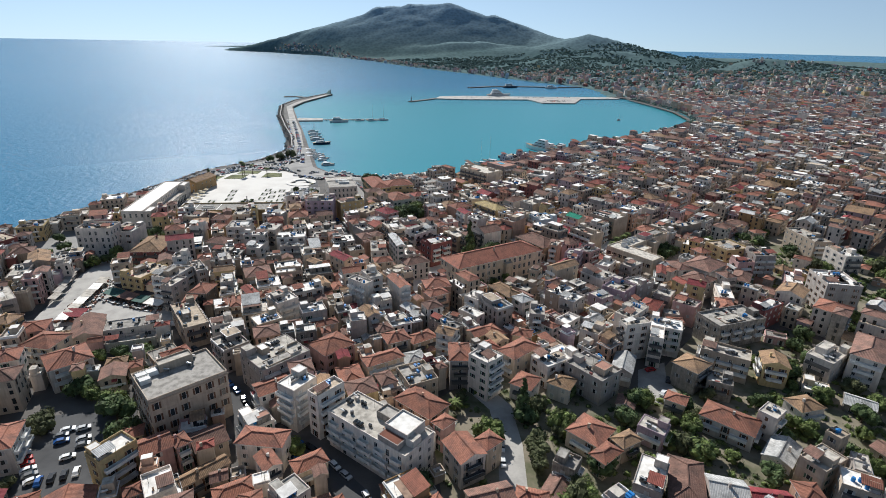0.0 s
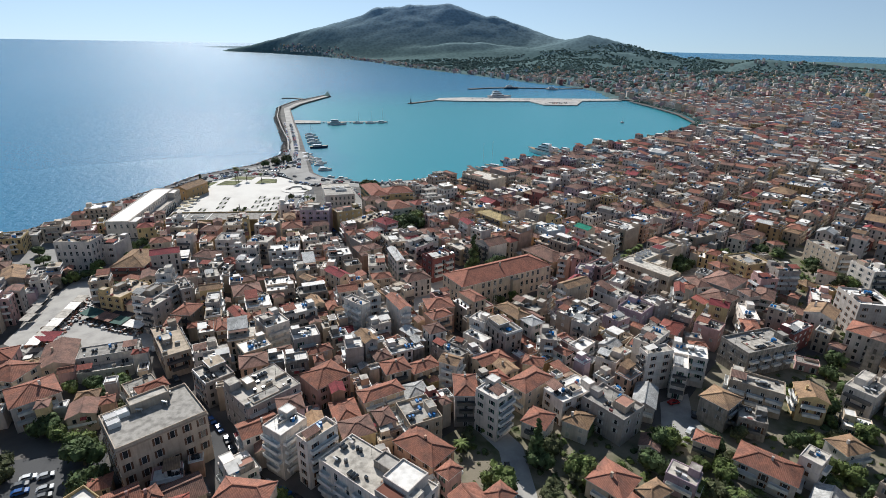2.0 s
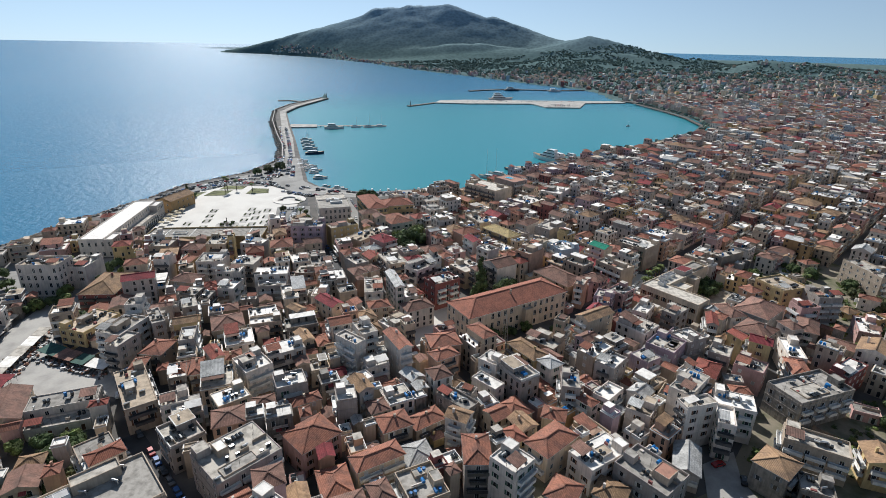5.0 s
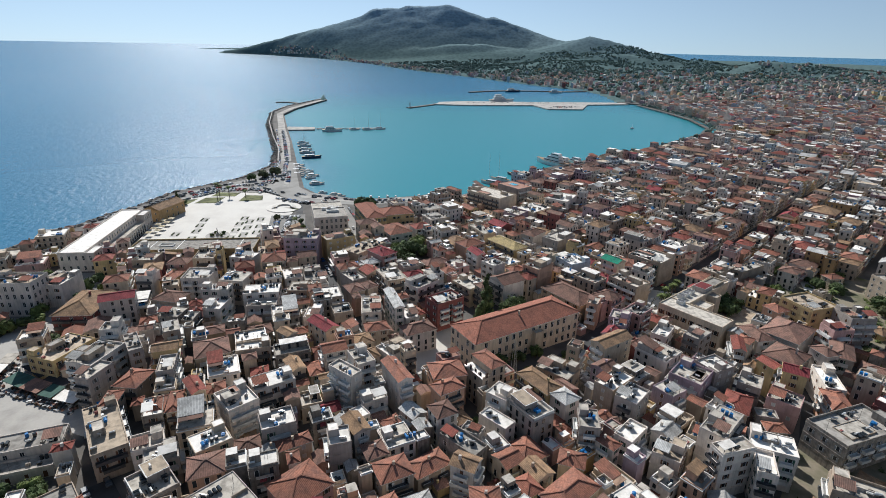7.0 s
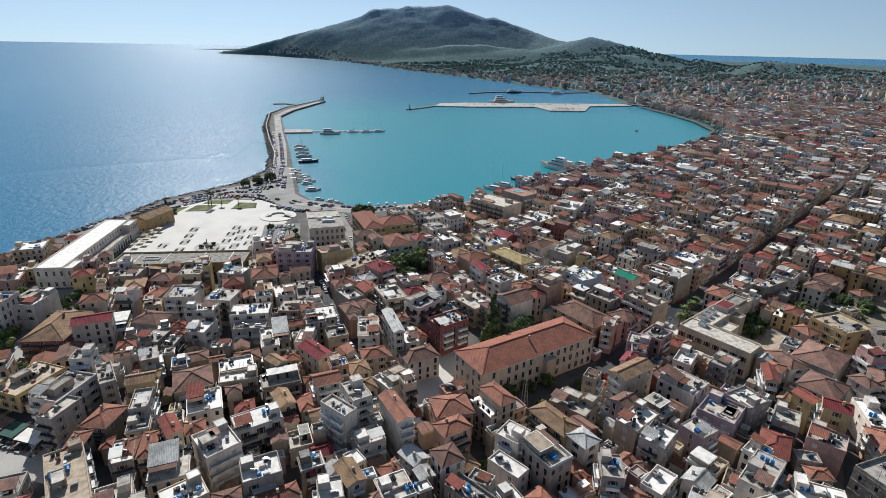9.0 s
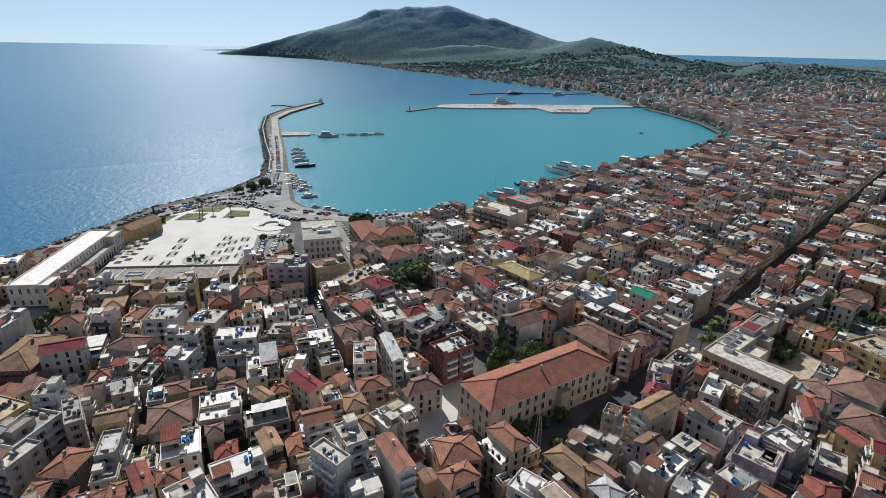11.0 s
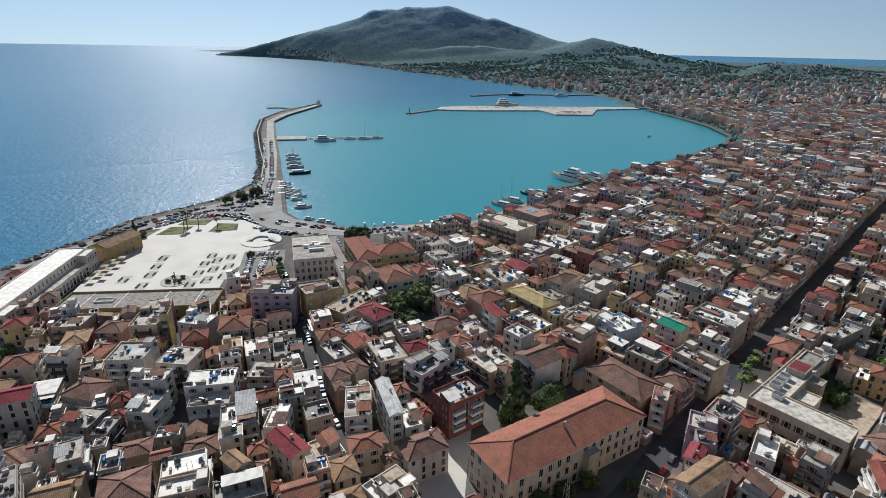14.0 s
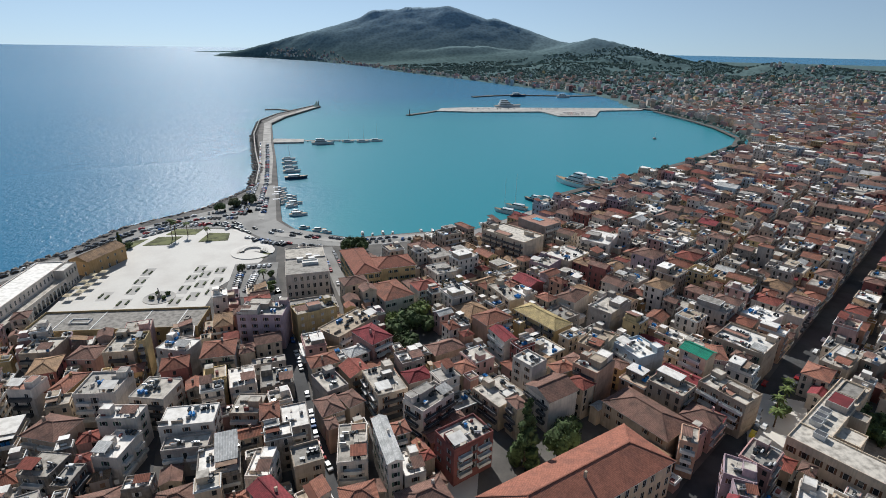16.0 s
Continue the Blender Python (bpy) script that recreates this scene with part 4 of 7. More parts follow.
house(-119.6, 180.0, 17.4, 12.6, 65.9, 3, "flat", "tan", "yellow")
house(-102.1, 169.1, 10.8, 15.5, -19.2, 4, "flat", "grey", "white", balc=True)
house(-128.8, 218.5, 15.9, 24.7, -2.2, 3, "hip", "tan", "maroon")
house(-102.4, 183.8, 6.8, 6.7, 4.4, 5, "flat", "light", "white")
house(-85.0, 156.8, 8.1, 10.3, -13.1, 3, "hip", "orange", "beige")
house(-71.8, 141.4, 4.1, 7.7, 8.2, 3, "hip", "orange", "cream")
house(-66.7, 142.3, 4.0, 10.7, 9.6, 3, "hip", "orange", "cream")
house(-74.6, 159.6, 5.5, 10.5, 10.4, 4, "flat", "light", "grey")
house(-49.4, 119.2, 10.2, 8.2, 32.0, 4, "flat", "white", "cream")
house(-68.1, 123.2, 8.6, 7.4, 21.5, 3, "flat", "light", "white")
house(-62.6, 117.7, 9.0, 6.6, 19.4, 3, "flat", "light", "grey")
house(-64.1, 174.9, 12.0, 12.4, 18.2, 3, "hip", "brown", "beige")
house(-92.1, 175.5, 4.8, 13.9, 29.4, 4, "flat", "grey", "grey")
house(-82.6, 187.2, 6.0, 9.4, 22.2, 4, "flat", "light", "grey")
house(-50.1, 192.4, 9.7, 7.5, 17.6, 2, "hip", "brown", "cream")
house(-48.5, 173.7, 12.7, 6.3, 10.9, 3, "flat", "white", "beige")
house(-36.9, 147.1, 13.6, 8.5, 25.5, 4, "flat", "white", "white", balc=True)
house(-31.7, 125.5, 10.0, 8.4, 18.5, 4, "flat", "white", "grey")
house(-36.3, 178.8, 4.2, 6.8, 45.1, 4, "gable", "tan", "beige")
house(-31.3, 160.4, 5.0, 8.9, 26.9, 3, "gable", "tan", "cream")
house(-24.2, 161.5, 4.9, 8.7, 16.8, 2, "hip", "orange", "cream")
house(-17.5, 165.8, 8.5, 6.9, 16.2, 4, "gable", "orange", "white", balc=True)
house(-22.9, 184.3, 6.1, 12.8, 39.4, 4, "gable", "crimson", "cream")
house(-6.9, 153.3, 6.4, 10.3, 23.8, 5, "flat", "light", "white", balc=True)
house(5.3, 144.1, 5.0, 14.2, 22.7, 5, "gable", "orange", "white")
house(-3.3, 138.3, 8.4, 7.4, 20.3, 3, "flat", "white", "white")
house(-17.0, 138.1, 5.3, 5.2, 18.4, 2, "gable", "crimson", "cream")
house(-8.1, 121.8, 5.1, 8.8, 26.5, 4, "gable", "tan", "grey", balc=True)
house(-12.8, 116.1, 6.4, 7.5, 9.4, 4, "flat", "white", "grey")
house(3.3, 127.6, 6.0, 7.2, 28.9, 2, "hip", "orange", "beige")
house(9.6, 129.7, 5.1, 6.9, 34.9, 3, "gable", "greyt", "grey")
house(-26.4, 119.1, 9.8, 4.5, 22.2, 3, "hip", "orange", "cream")
house(-1.4, 185.3, 9.2, 7.1, 11.4, 3, "hip", "orange", "beige")
house(5.6, 167.4, 9.5, 11.6, -54.5, 3, "flat", "white", "white")
house(10.1, 160.9, 4.4, 5.1, 19.1, 4, "flat", "light", "cream")
house(23.0, 147.1, 11.6, 9.8, 8.0, 4, "hip", "orange", "peach", balc=True)
house(24.6, 155.8, 7.4, 5.2, 22.9, 4, "flat", "red", "pink")
house(39.4, 132.2, 7.6, 7.8, -45.2, 4, "flat", "white", "white", balc=True)
house(35.8, 123.0, 10.6, 5.2, -51.5, 3, "flat", "white", "white")
house(53.7, 137.4, 14.6, 7.0, -62.7, 4, "hip", "tan", "yellow")
house(64.4, 148.3, 13.0, 9.7, -47.4, 3, "flat", "light", "beige")
house(59.6, 128.1, 6.9, 6.3, -63.5, 4, "hip", "greyt", "white")
house(62.9, 116.1, 6.2, 8.8, -16.4, 4, "flat", "light", "grey")
house(87.8, 156.3, 15.3, 6.6, 26.0, 5, "gable", "tan", "cream")
house(79.7, 134.8, 7.3, 13.0, -57.6, 4, "flat", "white", "beige")
house(81.9, 126.1, 7.5, 10.4, -49.9, 4, "flat", "white", "grey")
house(66.6, 109.2, 6.0, 3.9, -56.5, 3, "hip", "orange", "white")
house(75.4, 112.6, 5.9, 10.0, -52.9, 3, "flat", "white", "white")
house(53.4, 103.7, 7.0, 6.0, -26.6, 3, "hip", "orange", "cream")
house(23.5, 113.8, 13.6, 6.1, -50.3, 3, "flat", "grey", "concrete")
house(27.2, 118.6, 6.3, 4.7, -37.7, 3, "flat", "light", "white")
house(22.3, 102.6, 6.8, 5.7, -33.2, 4, "gable", "tan", "white")
house(74.3, 157.8, 4.7, 6.0, -40.6, 4, "flat", "light", "beige")
house(92.6, 167.4, 4.0, 7.4, -46.5, 4, "gable", "crimson", "mauve")
house(98.6, 172.0, 5.1, 6.0, -23.8, 4, "flat", "light", "mauve")
house(117.2, 170.1, 6.4, 12.1, -45.4, 3, "flat", "white", "white")
house(127.3, 162.0, 6.5, 10.6, -58.2, 4, "flat", "light", "grey")
house(120.4, 140.2, 8.9, 10.1, -71.8, 4, "flat", "white", "grey")
house(138.8, 153.1, 4.0, 10.9, -29.1, 4, "gable", "red", "grey")
house(171.6, 166.3, 14.6, 19.5, -58.7, 3, "hip", "brown", "white")
house(143.7, 130.1, 7.2, 6.4, -39.9, 5, "gable", "crimson", "yellow")
house(156.8, 148.6, 12.2, 13.6, -59.7, 3, "hip", "brown", "grey")
house(108.5, 135.7, 10.9, 12.2, -51.3, 4, "flat", "light", "mauve", balc=True)
house(100.7, 107.2, 7.2, 15.5, -52.9, 5, "flat", "light", "white")
house(95.5, 110.6, 3.9, 7.6, -44.7, 3, "flat", "tan", "cream")
house(118.1, 122.9, 7.6, 11.4, -42.9, 3, "hip", "red", "beige")
house(130.9, 133.9, 7.4, 8.9, -43.0, 3, "flat", "light", "grey", balc=True)
house(136.0, 123.2, 9.9, 9.0, -48.4, 3, "flat", "light", "pink")
house(126.6, 119.4, 6.6, 4.6, -22.5, 2, "flat", "light", "grey")
house(112.7, 100.3, 12.2, 8.8, -29.6, 4, "flat", "white", "white", balc=True)
house(125.3, 113.3, 6.2, 4.5, -15.6, 2, "hip", "orange", "beige")
house(159.9, 131.9, 6.4, 15.2, -24.5, 3, "flat", "white", "white")
house(152.8, 120.1, 6.5, 11.7, -22.9, 3, "hip", "orange", "peach")
house(188.5, 160.4, 9.4, 7.3, -0.3, 4, "flat", "white", "pink")
house(181.4, 149.2, 7.7, 14.2, -41.2, 3, "hip", "brown", "grey")
house(83.1, 103.7, 7.9, 8.5, -44.1, 3, "flat", "tan", "white")
house(-111.0, 241.0, 8.0, 7.8, -6.0, 4, "flat", "red", "white", balc=True)
house(-101.7, 245.8, 6.3, 11.7, -10.8, 3, "hip", "orange", "ochre")
house(-94.4, 221.9, 11.9, 10.1, -19.0, 3, "hip", "brown", "beige")
house(-86.5, 239.0, 13.2, 12.8, -2.2, 4, "flat", "grey", "white")
house(-90.1, 265.5, 10.7, 14.9, 0.4, 4, "flat", "light", "cream")
house(-82.7, 263.4, 3.2, 6.7, 5.3, 5, "flat", "grey", "yellow")
house(-70.2, 262.5, 12.6, 9.1, -18.2, 4, "flat", "white", "white")
house(-68.4, 234.6, 11.8, 11.3, -13.0, 4, "flat", "light", "white")
house(-74.1, 222.7, 12.0, 6.7, -6.1, 4, "flat", "white", "white")
house(-71.5, 211.6, 7.8, 11.5, -11.0, 3, "flat", "white", "white")
house(-53.2, 219.2, 15.6, 9.4, 3.0, 4, "flat", "white", "white")
house(-51.8, 210.2, 12.8, 6.0, 3.9, 3, "flat", "light", "grey", balc=True)
house(-59.6, 195.8, 7.2, 5.0, 5.6, 3, "flat", "white", "concrete")
house(-88.0, 205.7, 8.9, 9.0, -12.7, 3, "flat", "light", "concrete")
house(-79.4, 200.6, 4.7, 8.2, -6.4, 3, "flat", "grey", "concrete")
house(-122.6, 271.2, 11.3, 11.6, -1.9, 3, "flat", "light", "cream")
house(-104.3, 265.3, 10.2, 8.9, -5.8, 3, "hip", "brown", "pink")
house(-54.5, 258.2, 11.5, 11.7, 8.1, 4, "hip", "orange", "grey")
house(-42.3, 283.0, 18.6, 12.7, -5.4, 5, "flat", "light", "mauve")
house(-36.9, 257.4, 12.2, 4.2, 12.4, 2, "flat", "light", "grey")
house(-43.2, 243.1, 8.7, 12.1, 15.7, 3, "flat", "white", "white")
house(-32.0, 246.1, 11.4, 11.3, 10.9, 2, "flat", "grey", "concrete")
house(-37.7, 227.1, 9.2, 10.1, -6.1, 3, "flat", "light", "beige")
house(-29.4, 218.7, 5.3, 7.8, 10.8, 4, "hip", "orange", "peach")
house(-22.0, 219.3, 8.0, 11.8, 12.4, 3, "flat", "white", "grey")
house(-36.6, 216.8, 8.5, 4.8, 16.9, 2, "gable", "orange", "beige")
house(-28.2, 198.8, 6.8, 9.5, -6.4, 3, "flat", "white", "white")
house(-16.4, 201.4, 8.2, 8.7, 16.4, 3, "flat", "grey", "beige")
house(-22.6, 288.3, 17.5, 9.8, 23.7, 4, "flat", "light", "yellow")
house(-7.4, 279.1, 23.6, 12.2, 47.8, 3, "flat", "tan", "cream")
house(2.5, 263.4, 9.6, 13.5, 37.0, 4, "hip", "crimson", "pink")
house(-3.7, 256.4, 8.0, 6.4, 31.0, 3, "hip", "greyt", "white")
house(-15.9, 251.2, 10.2, 7.8, 19.5, 3, "hip", "orange", "beige")
house(-3.8, 244.4, 8.1, 9.0, 29.1, 3, "gable", "red", "beige")
house(-12.4, 237.0, 7.9, 12.7, 31.0, 3, "flat", "light", "grey")
house(-4.7, 226.7, 5.5, 7.9, 32.5, 3, "hip", "brown", "beige")
house(-11.7, 223.8, 7.2, 9.1, 24.5, 3, "hip", "brown", "beige")
house(6.6, 231.5, 10.5, 16.3, 19.5, 4, "flat", "light", "beige", balc=True)
house(16.3, 249.3, 9.0, 8.8, 18.5, 3, "flat", "white", "grey")
house(18.3, 237.9, 9.0, 7.2, 20.2, 3, "hip", "crimson", "grey")
house(20.7, 220.2, 14.1, 9.4, 38.7, 4, "flat", "grey", "white")
house(6.5, 198.6, 4.0, 18.8, 12.7, 5, "gable", "greyt", "white")
house(-3.5, 205.1, 8.6, 16.2, 0.9, 3, "flat", "light", "white")
house(13.0, 194.9, 6.1, 9.3, 13.0, 3, "flat", "white", "white")
house(10.3, 206.5, 5.2, 5.3, 16.8, 4, "hip", "orange", "beige")
house(29.4, 202.0, 14.4, 9.8, 27.8, 4, "flat", "light", "maroon", balc=True)
house(45.6, 225.1, 13.2, 12.8, -59.4, 3, "flat", "light", "cream")
house(49.0, 214.7, 5.5, 4.3, -67.0, 4, "hip", "brown", "cream")
house(62.7, 221.3, 11.5, 12.8, -64.6, 4, "gable", "brown", "white", balc=True)
house(58.5, 234.0, 9.1, 7.9, -56.5, 5, "flat", "white", "white")
house(36.1, 241.2, 6.8, 6.5, -62.6, 3, "hip", "orange", "cream")
house(54.7, 258.2, 11.1, 5.5, -71.2, 4, "gable", "crimson", "white")
house(74.9, 271.2, 23.3, 10.3, -59.6, 4, "hip", "yellow", "yellow")
house(90.6, 249.6, 9.2, 15.7, -46.7, 4, "flat", "tan", "cream")
house(81.1, 230.2, 9.5, 13.0, -52.0, 5, "flat", "light", "peach")
house(104.3, 242.1, 13.0, 12.9, -70.8, 4, "flat", "white", "blue")
house(70.4, 233.0, 6.0, 8.0, -68.9, 4, "hip", "orange", "cream")
house(91.0, 209.2, 23.6, 13.9, -61.2, 3, "hip", "brown", "beige")
house(96.4, 193.8, 4.9, 8.2, -34.3, 4, "flat", "light", "peach")
house(123.0, 233.5, 9.9, 7.2, -59.5, 5, "gable", "green", "cream")
house(122.7, 213.6, 16.3, 10.8, -62.5, 4, "flat", "light", "beige", balc=True)
house(132.7, 236.2, 5.8, 10.5, -21.9, 4, "hip", "orange", "mauve")
house(150.0, 243.4, 18.7, 17.2, -55.7, 4, "flat", "white", "beige", balc=True)
house(176.7, 268.4, 12.3, 13.3, -63.1, 3, "flat", "white", "white")
house(183.8, 232.2, 9.2, 20.0, -60.3, 3, "flat", "light", "cream")
house(199.6, 231.0, 6.0, 20.3, -67.1, 3, "flat", "light", "beige")
house(102.2, 179.1, 8.0, 8.4, -35.5, 4, "flat", "light", "mauve")
house(87.0, 369.0, 31.4, 19.2, -53.3, 5, "flat", "light", "cream", balc=True)
house(140.9, 366.1, 16.9, 22.4, -39.3, 4, "flat", "white", "white")
house(114.2, 349.2, 17.0, 21.2, -53.2, 3, "flat", "white", "cream")
house(98.1, 338.5, 12.1, 14.1, -45.9, 3, "flat", "light", "mauve")
house(81.2, 314.5, 12.8, 9.6, -62.3, 3, "gable", "crimson", "maroon")
house(93.2, 316.1, 5.9, 8.8, -57.9, 4, "gable", "orange", "grey")
house(98.4, 296.5, 9.5, 14.9, -48.3, 3, "hip", "brown", "white")
house(64.8, 296.3, 19.8, 7.8, -71.0, 4, "flat", "light", "cream")
house(108.9, 278.6, 10.9, 19.0, -51.9, 4, "flat", "light", "grey")
house(136.2, 312.9, 13.1, 11.9, -58.1, 3, "flat", "light", "grey")
house(-77.8, 47.9, 10.2, 7.1, 52.5, 4, "flat", "white", "yellow", ground=True)
house(-68.7, 52.4, 7.9, 7.7, 29.9, 3, "gable", "orange", "pink", ground=True)
house(-62.1, 53.3, 3.7, 5.3, 37.2, 3, "hip", "orange", "pink", ground=True)
house(-55.8, 57.2, 9.0, 8.8, 30.4, 2, "gable", "brown", "beige", ground=True)
house(-53.4, 43.7, 13.0, 4.0, 37.6, 2, "gable", "tan", "beige", ground=True)
house(-62.2, 36.9, 7.2, 9.1, 27.3, 3, "flat", "white", "white", ground=True)
house(-69.8, 38.5, 4.0, 4.0, 25.7, 2, "hip", "orange", "peach", ground=True)
house(-116.5, 102.0, 13.4, 13.1, 36.7, 3, "hip", "orange", "white", ground=True)
house(-134.3, 99.7, 7.8, 9.3, 19.4, 4, "hip", "orange", "white", balc=True, ground=True)
house(-130.5, 114.9, 12.0, 10.9, -15.9, 3, "hip", "orange", "cream", ground=True)
house(-112.1, 59.9, 5.5, 12.0, 14.0, 3, "hip", "orange", "white", ground=True)
house(-157.1, 123.3, 9.0, 18.5, 63.2, 2, "hip", "tan", "yellow", ground=True)
house(-41.7, 93.2, 18.6, 16.4, 39.7, 4, "flat", "light", "grey", balc=True, ground=True)
house(-30.8, 70.2, 9.5, 7.8, 49.4, 5, "flat", "white", "white", balc=True, ground=True)
house(-21.2, 65.3, 10.5, 5.0, 42.8, 5, "flat", "tan", "white", balc=True, ground=True)
big_block = house(-4.7, 51.4, 31.2, 12.6, -43.9, 4, "flat", "light", "white", balc=True, ground=True)
block(big_block, "penthouse", 4.5, 13, -2.5, 5.5, 12.4, 16.0, [WALL["white"], DECK["white"]])
block(big_block, "canopy", 5, 12.5, -6, -2.6, 12.4, 14.6, [WALL["grey"], TILE["rust"]], "rust-brown canopy roof", sink=0.05)
block(big_block, "roof_room", -2, 4, 1, 5.5, 12.4, 14.9, [WALL["concrete"], DECK["grey"]])
house(9.0, 64.0, 9.5, 15.1, 42.2, 3, "hip", "orange", "peach", ground=True)
house(-22.5, 102.5, 13.0, 11.7, 38.1, 3, "hip", "orange", "pink", ground=True)
house(-3.1, 91.0, 14.2, 6.4, 23.6, 3, "hip", "orange", "cream", balc=True, ground=True)
house(-14.7, 85.5, 8.1, 11.2, 15.8, 2, "hip", "orange", "cream", ground=True)
house(2.3, 105.4, 9.3, 7.9, 19.2, 3, "hip", "orange", "beige", ground=True)
house(12.7, 109.6, 11.3, 6.8, 27.3, 2, "hip", "orange", "beige", ground=True)
house(8.5, 93.9, 8.7, 9.3, 15.6, 2, "hip", "greyt", "grey", ground=True)
house(-38.6, 52.2, 13.7, 7.0, -13.1, 3, "hip", "orange", "white", ground=True)
house(-35.6, 42.5, 4.6, 7.1, 32.7, 3, "gable", "orange", "white", ground=True)
house(-43.5, 64.6, 8.2, 8.9, 34.0, 2, "flat", "white", "white", ground=True)
house(-24.8, 44.3, 9.1, 5.4, 27.5, 2, "hip", "orange", "cream", ground=True)
house(-28.2, 31.1, 8.0, 7.4, 40.3, 3, "flat", "grey", "white", ground=True)
house(-43.6, 36.1, 9.7, 5.0, 23.3, 2, "hip", "orange", "peach", ground=True)
house(19.4, 41.8, 8.2, 10.1, 22.6, 3, "gable", "orange", "white", balc=True, ground=True)
house(26.9, 44.1, 6.5, 5.4, 34.4, 3, "hip", "orange", "cream", ground=True)
house(15.0, 53.7, 5.5, 4.3, 40.0, 3, "hip", "orange", "pink", ground=True)
house(33.0, 79.2, 8.1, 9.1, 38.6, 5, "flat", "white", "white", balc=True, ground=True)
house(24.9, 87.3, 7.3, 11.6, -5.4, 4, "hip", "orange", "grey", balc=True, ground=True)
house(48.8, 92.5, 14.5, 8.5, 34.1, 3, "hip", "orange", "cream", ground=True)
house(61.0, 85.9, 9.1, 15.5, -64.7, 3, "flat", "white", "white", ground=True)
house(72.4, 77.1, 15.8, 11.9, -57.4, 3, "flat", "grey", "grey", ground=True)
house(60.2, 74.5, 8.0, 7.6, -39.7, 2, "hip", "tan", "white", ground=True)
house(47.2, 76.0, 7.7, 8.8, -40.1, 2, "hip", "orange", "white", ground=True)
house(60.7, 48.9, 10.6, 10.8, -50.9, 2, "hip", "orange", "cream", ground=True)
house(61.4, 38.8, 5.1, 8.4, -58.6, 2, "hip", "orange", "cream", ground=True)
house(70.0, 43.8, 7.7, 4.9, 22.7, 2, "hip", "tan", "beige", ground=True)
house(68.8, 26.7, 7.4, 12.7, -37.2, 3, "flat", "white", "grey", ground=True)
house(87.7, 83.7, 7.1, 12.7, -32.2, 2, "gable", "greyt", "grey", ground=True)
house(24.1, 26.6, 11.7, 7.0, 10.3, 2, "gable", "brown", "beige", ground=True)
house(35.1, 25.4, 8.1, 4.8, -20.5, 2, "hip", "orange", "cream", ground=True)
house(108.4, 49.8, 15.9, 9.8, -47.5, 2, "hip", "orange", "white", balc=True, ground=True)
house(167.6, 77.9, 9.2, 15.7, -62.7, 3, "flat", "light", "white", ground=True)
house(182.5, 75.5, 10.4, 21.8, -49.4, 4, "hip", "brown", "white", balc=True, ground=True)
house(138.5, 54.1, 9.6, 7.2, 7.1, 2, "hip", "tan", "white", ground=True)
house(121.1, 48.0, 5.7, 7.3, -58.9, 3, "flat", "light", "white", ground=True)
house(117.7, 37.2, 7.8, 11.8, -51.6, 1, "gable", "greyt", "white", ground=True)
house(121.1, 27.1, 7.2, 11.1, -69.1, 3, "flat", "light", "beige", ground=True)
house(130.4, 24.2, 4.1, 8.1, -36.1, 3, "flat", "light", "grey", ground=True)
house(129.9, 32.9, 4.2, 5.0, -70.4, 4, "flat", "tan", "beige", ground=True)
house(124.1, 18.1, 8.7, 7.6, -37.7, 3, "flat", "white", "beige", ground=True)
house(110.8, 18.8, 6.1, 6.9, -13.6, 2, "hip", "orange", "peach", ground=True)
house(79.4, 26.3, 8.9, 17.2, -28.0, 2, "hip", "brown", "cream", ground=True)
house(88.7, 22.0, 9.3, 9.0, -21.8, 2, "gable", "greyt", "grey", ground=True)
house(101.5, 20.8, 10.1, 6.0, -15.8, 1, "gable", "crimson", "cream", ground=True)
house(-61.5, 146.2, 4.1, 9.7, 33.2, 4, "gable", "red", "cream", ground=True)
house(-46.3, 137.8, 9.8, 11.8, 35.5, 4, "flat", "white", "white", balc=True, ground=True)
house(-12.2, 145.7, 4.9, 11.1, 44.6, 5, "flat", "light", "white", ground=True)
house(-7.2, 130.2, 4.4, 5.6, 32.3, 3, "flat", "white", "white", ground=True)
house(21.9, 137.3, 9.3, 6.5, 25.9, 4, "hip", "orange", "peach", balc=True, ground=True)
house(96.3, 128.2, 7.6, 7.7, 25.2, 4, "flat", "light", "mauve", ground=True)
house(97.0, 96.7, 4.8, 11.2, -81.0, 5, "flat", "light", "white", ground=True)
house(104.7, 92.7, 5.1, 9.7, -29.7, 4, "flat", "white", "white", balc=True, ground=True)
house(214.1, 128.9, 15.2, 18.2, -16.6, 5, "flat", "white", "grey", ground=True)
house(171.3, 117.3, 16.4, 6.4, 25.8, 3, "flat", "white", "maroon", ground=True)
house(155.7, 165.2, 7.8, 12.8, 3.3, 3, "hip", "brown", "white", ground=True)
house(141.9, 139.3, 4.7, 6.8, 13.1, 4, "gable", "red", "yellow", ground=True)
house(195.3, 183.5, 16.4, 15.7, 11.5, 4, "flat", "tan", "yellow", ground=True)
house(180.9, 185.3, 7.0, 7.6, 13.3, 3, "hip", "orange", "peach", ground=True)
house(206.6, 170.8, 11.5, 10.9, -4.3, 4, "flat", "grey", "grey", ground=True)
house(169.3, 145.1, 6.2, 7.4, 8.3, 4, "hip", "brown", "grey", ground=True)
house(212.7, 151.1, 8.0, 16.7, -36.4, 2, "flat", "white", "pink", ground=True)
house(256.1, 168.5, 9.8, 15.9, -4.3, 4, "flat", "white", "white", ground=True)
house(257.0, 196.0, 10.5, 26.0, -4.1, 4, "flat", "light", "beige", ground=True)
house(270.3, 210.0, 5.7, 11.5, -60.6, 2, "hip", "orange", "peach", ground=True)
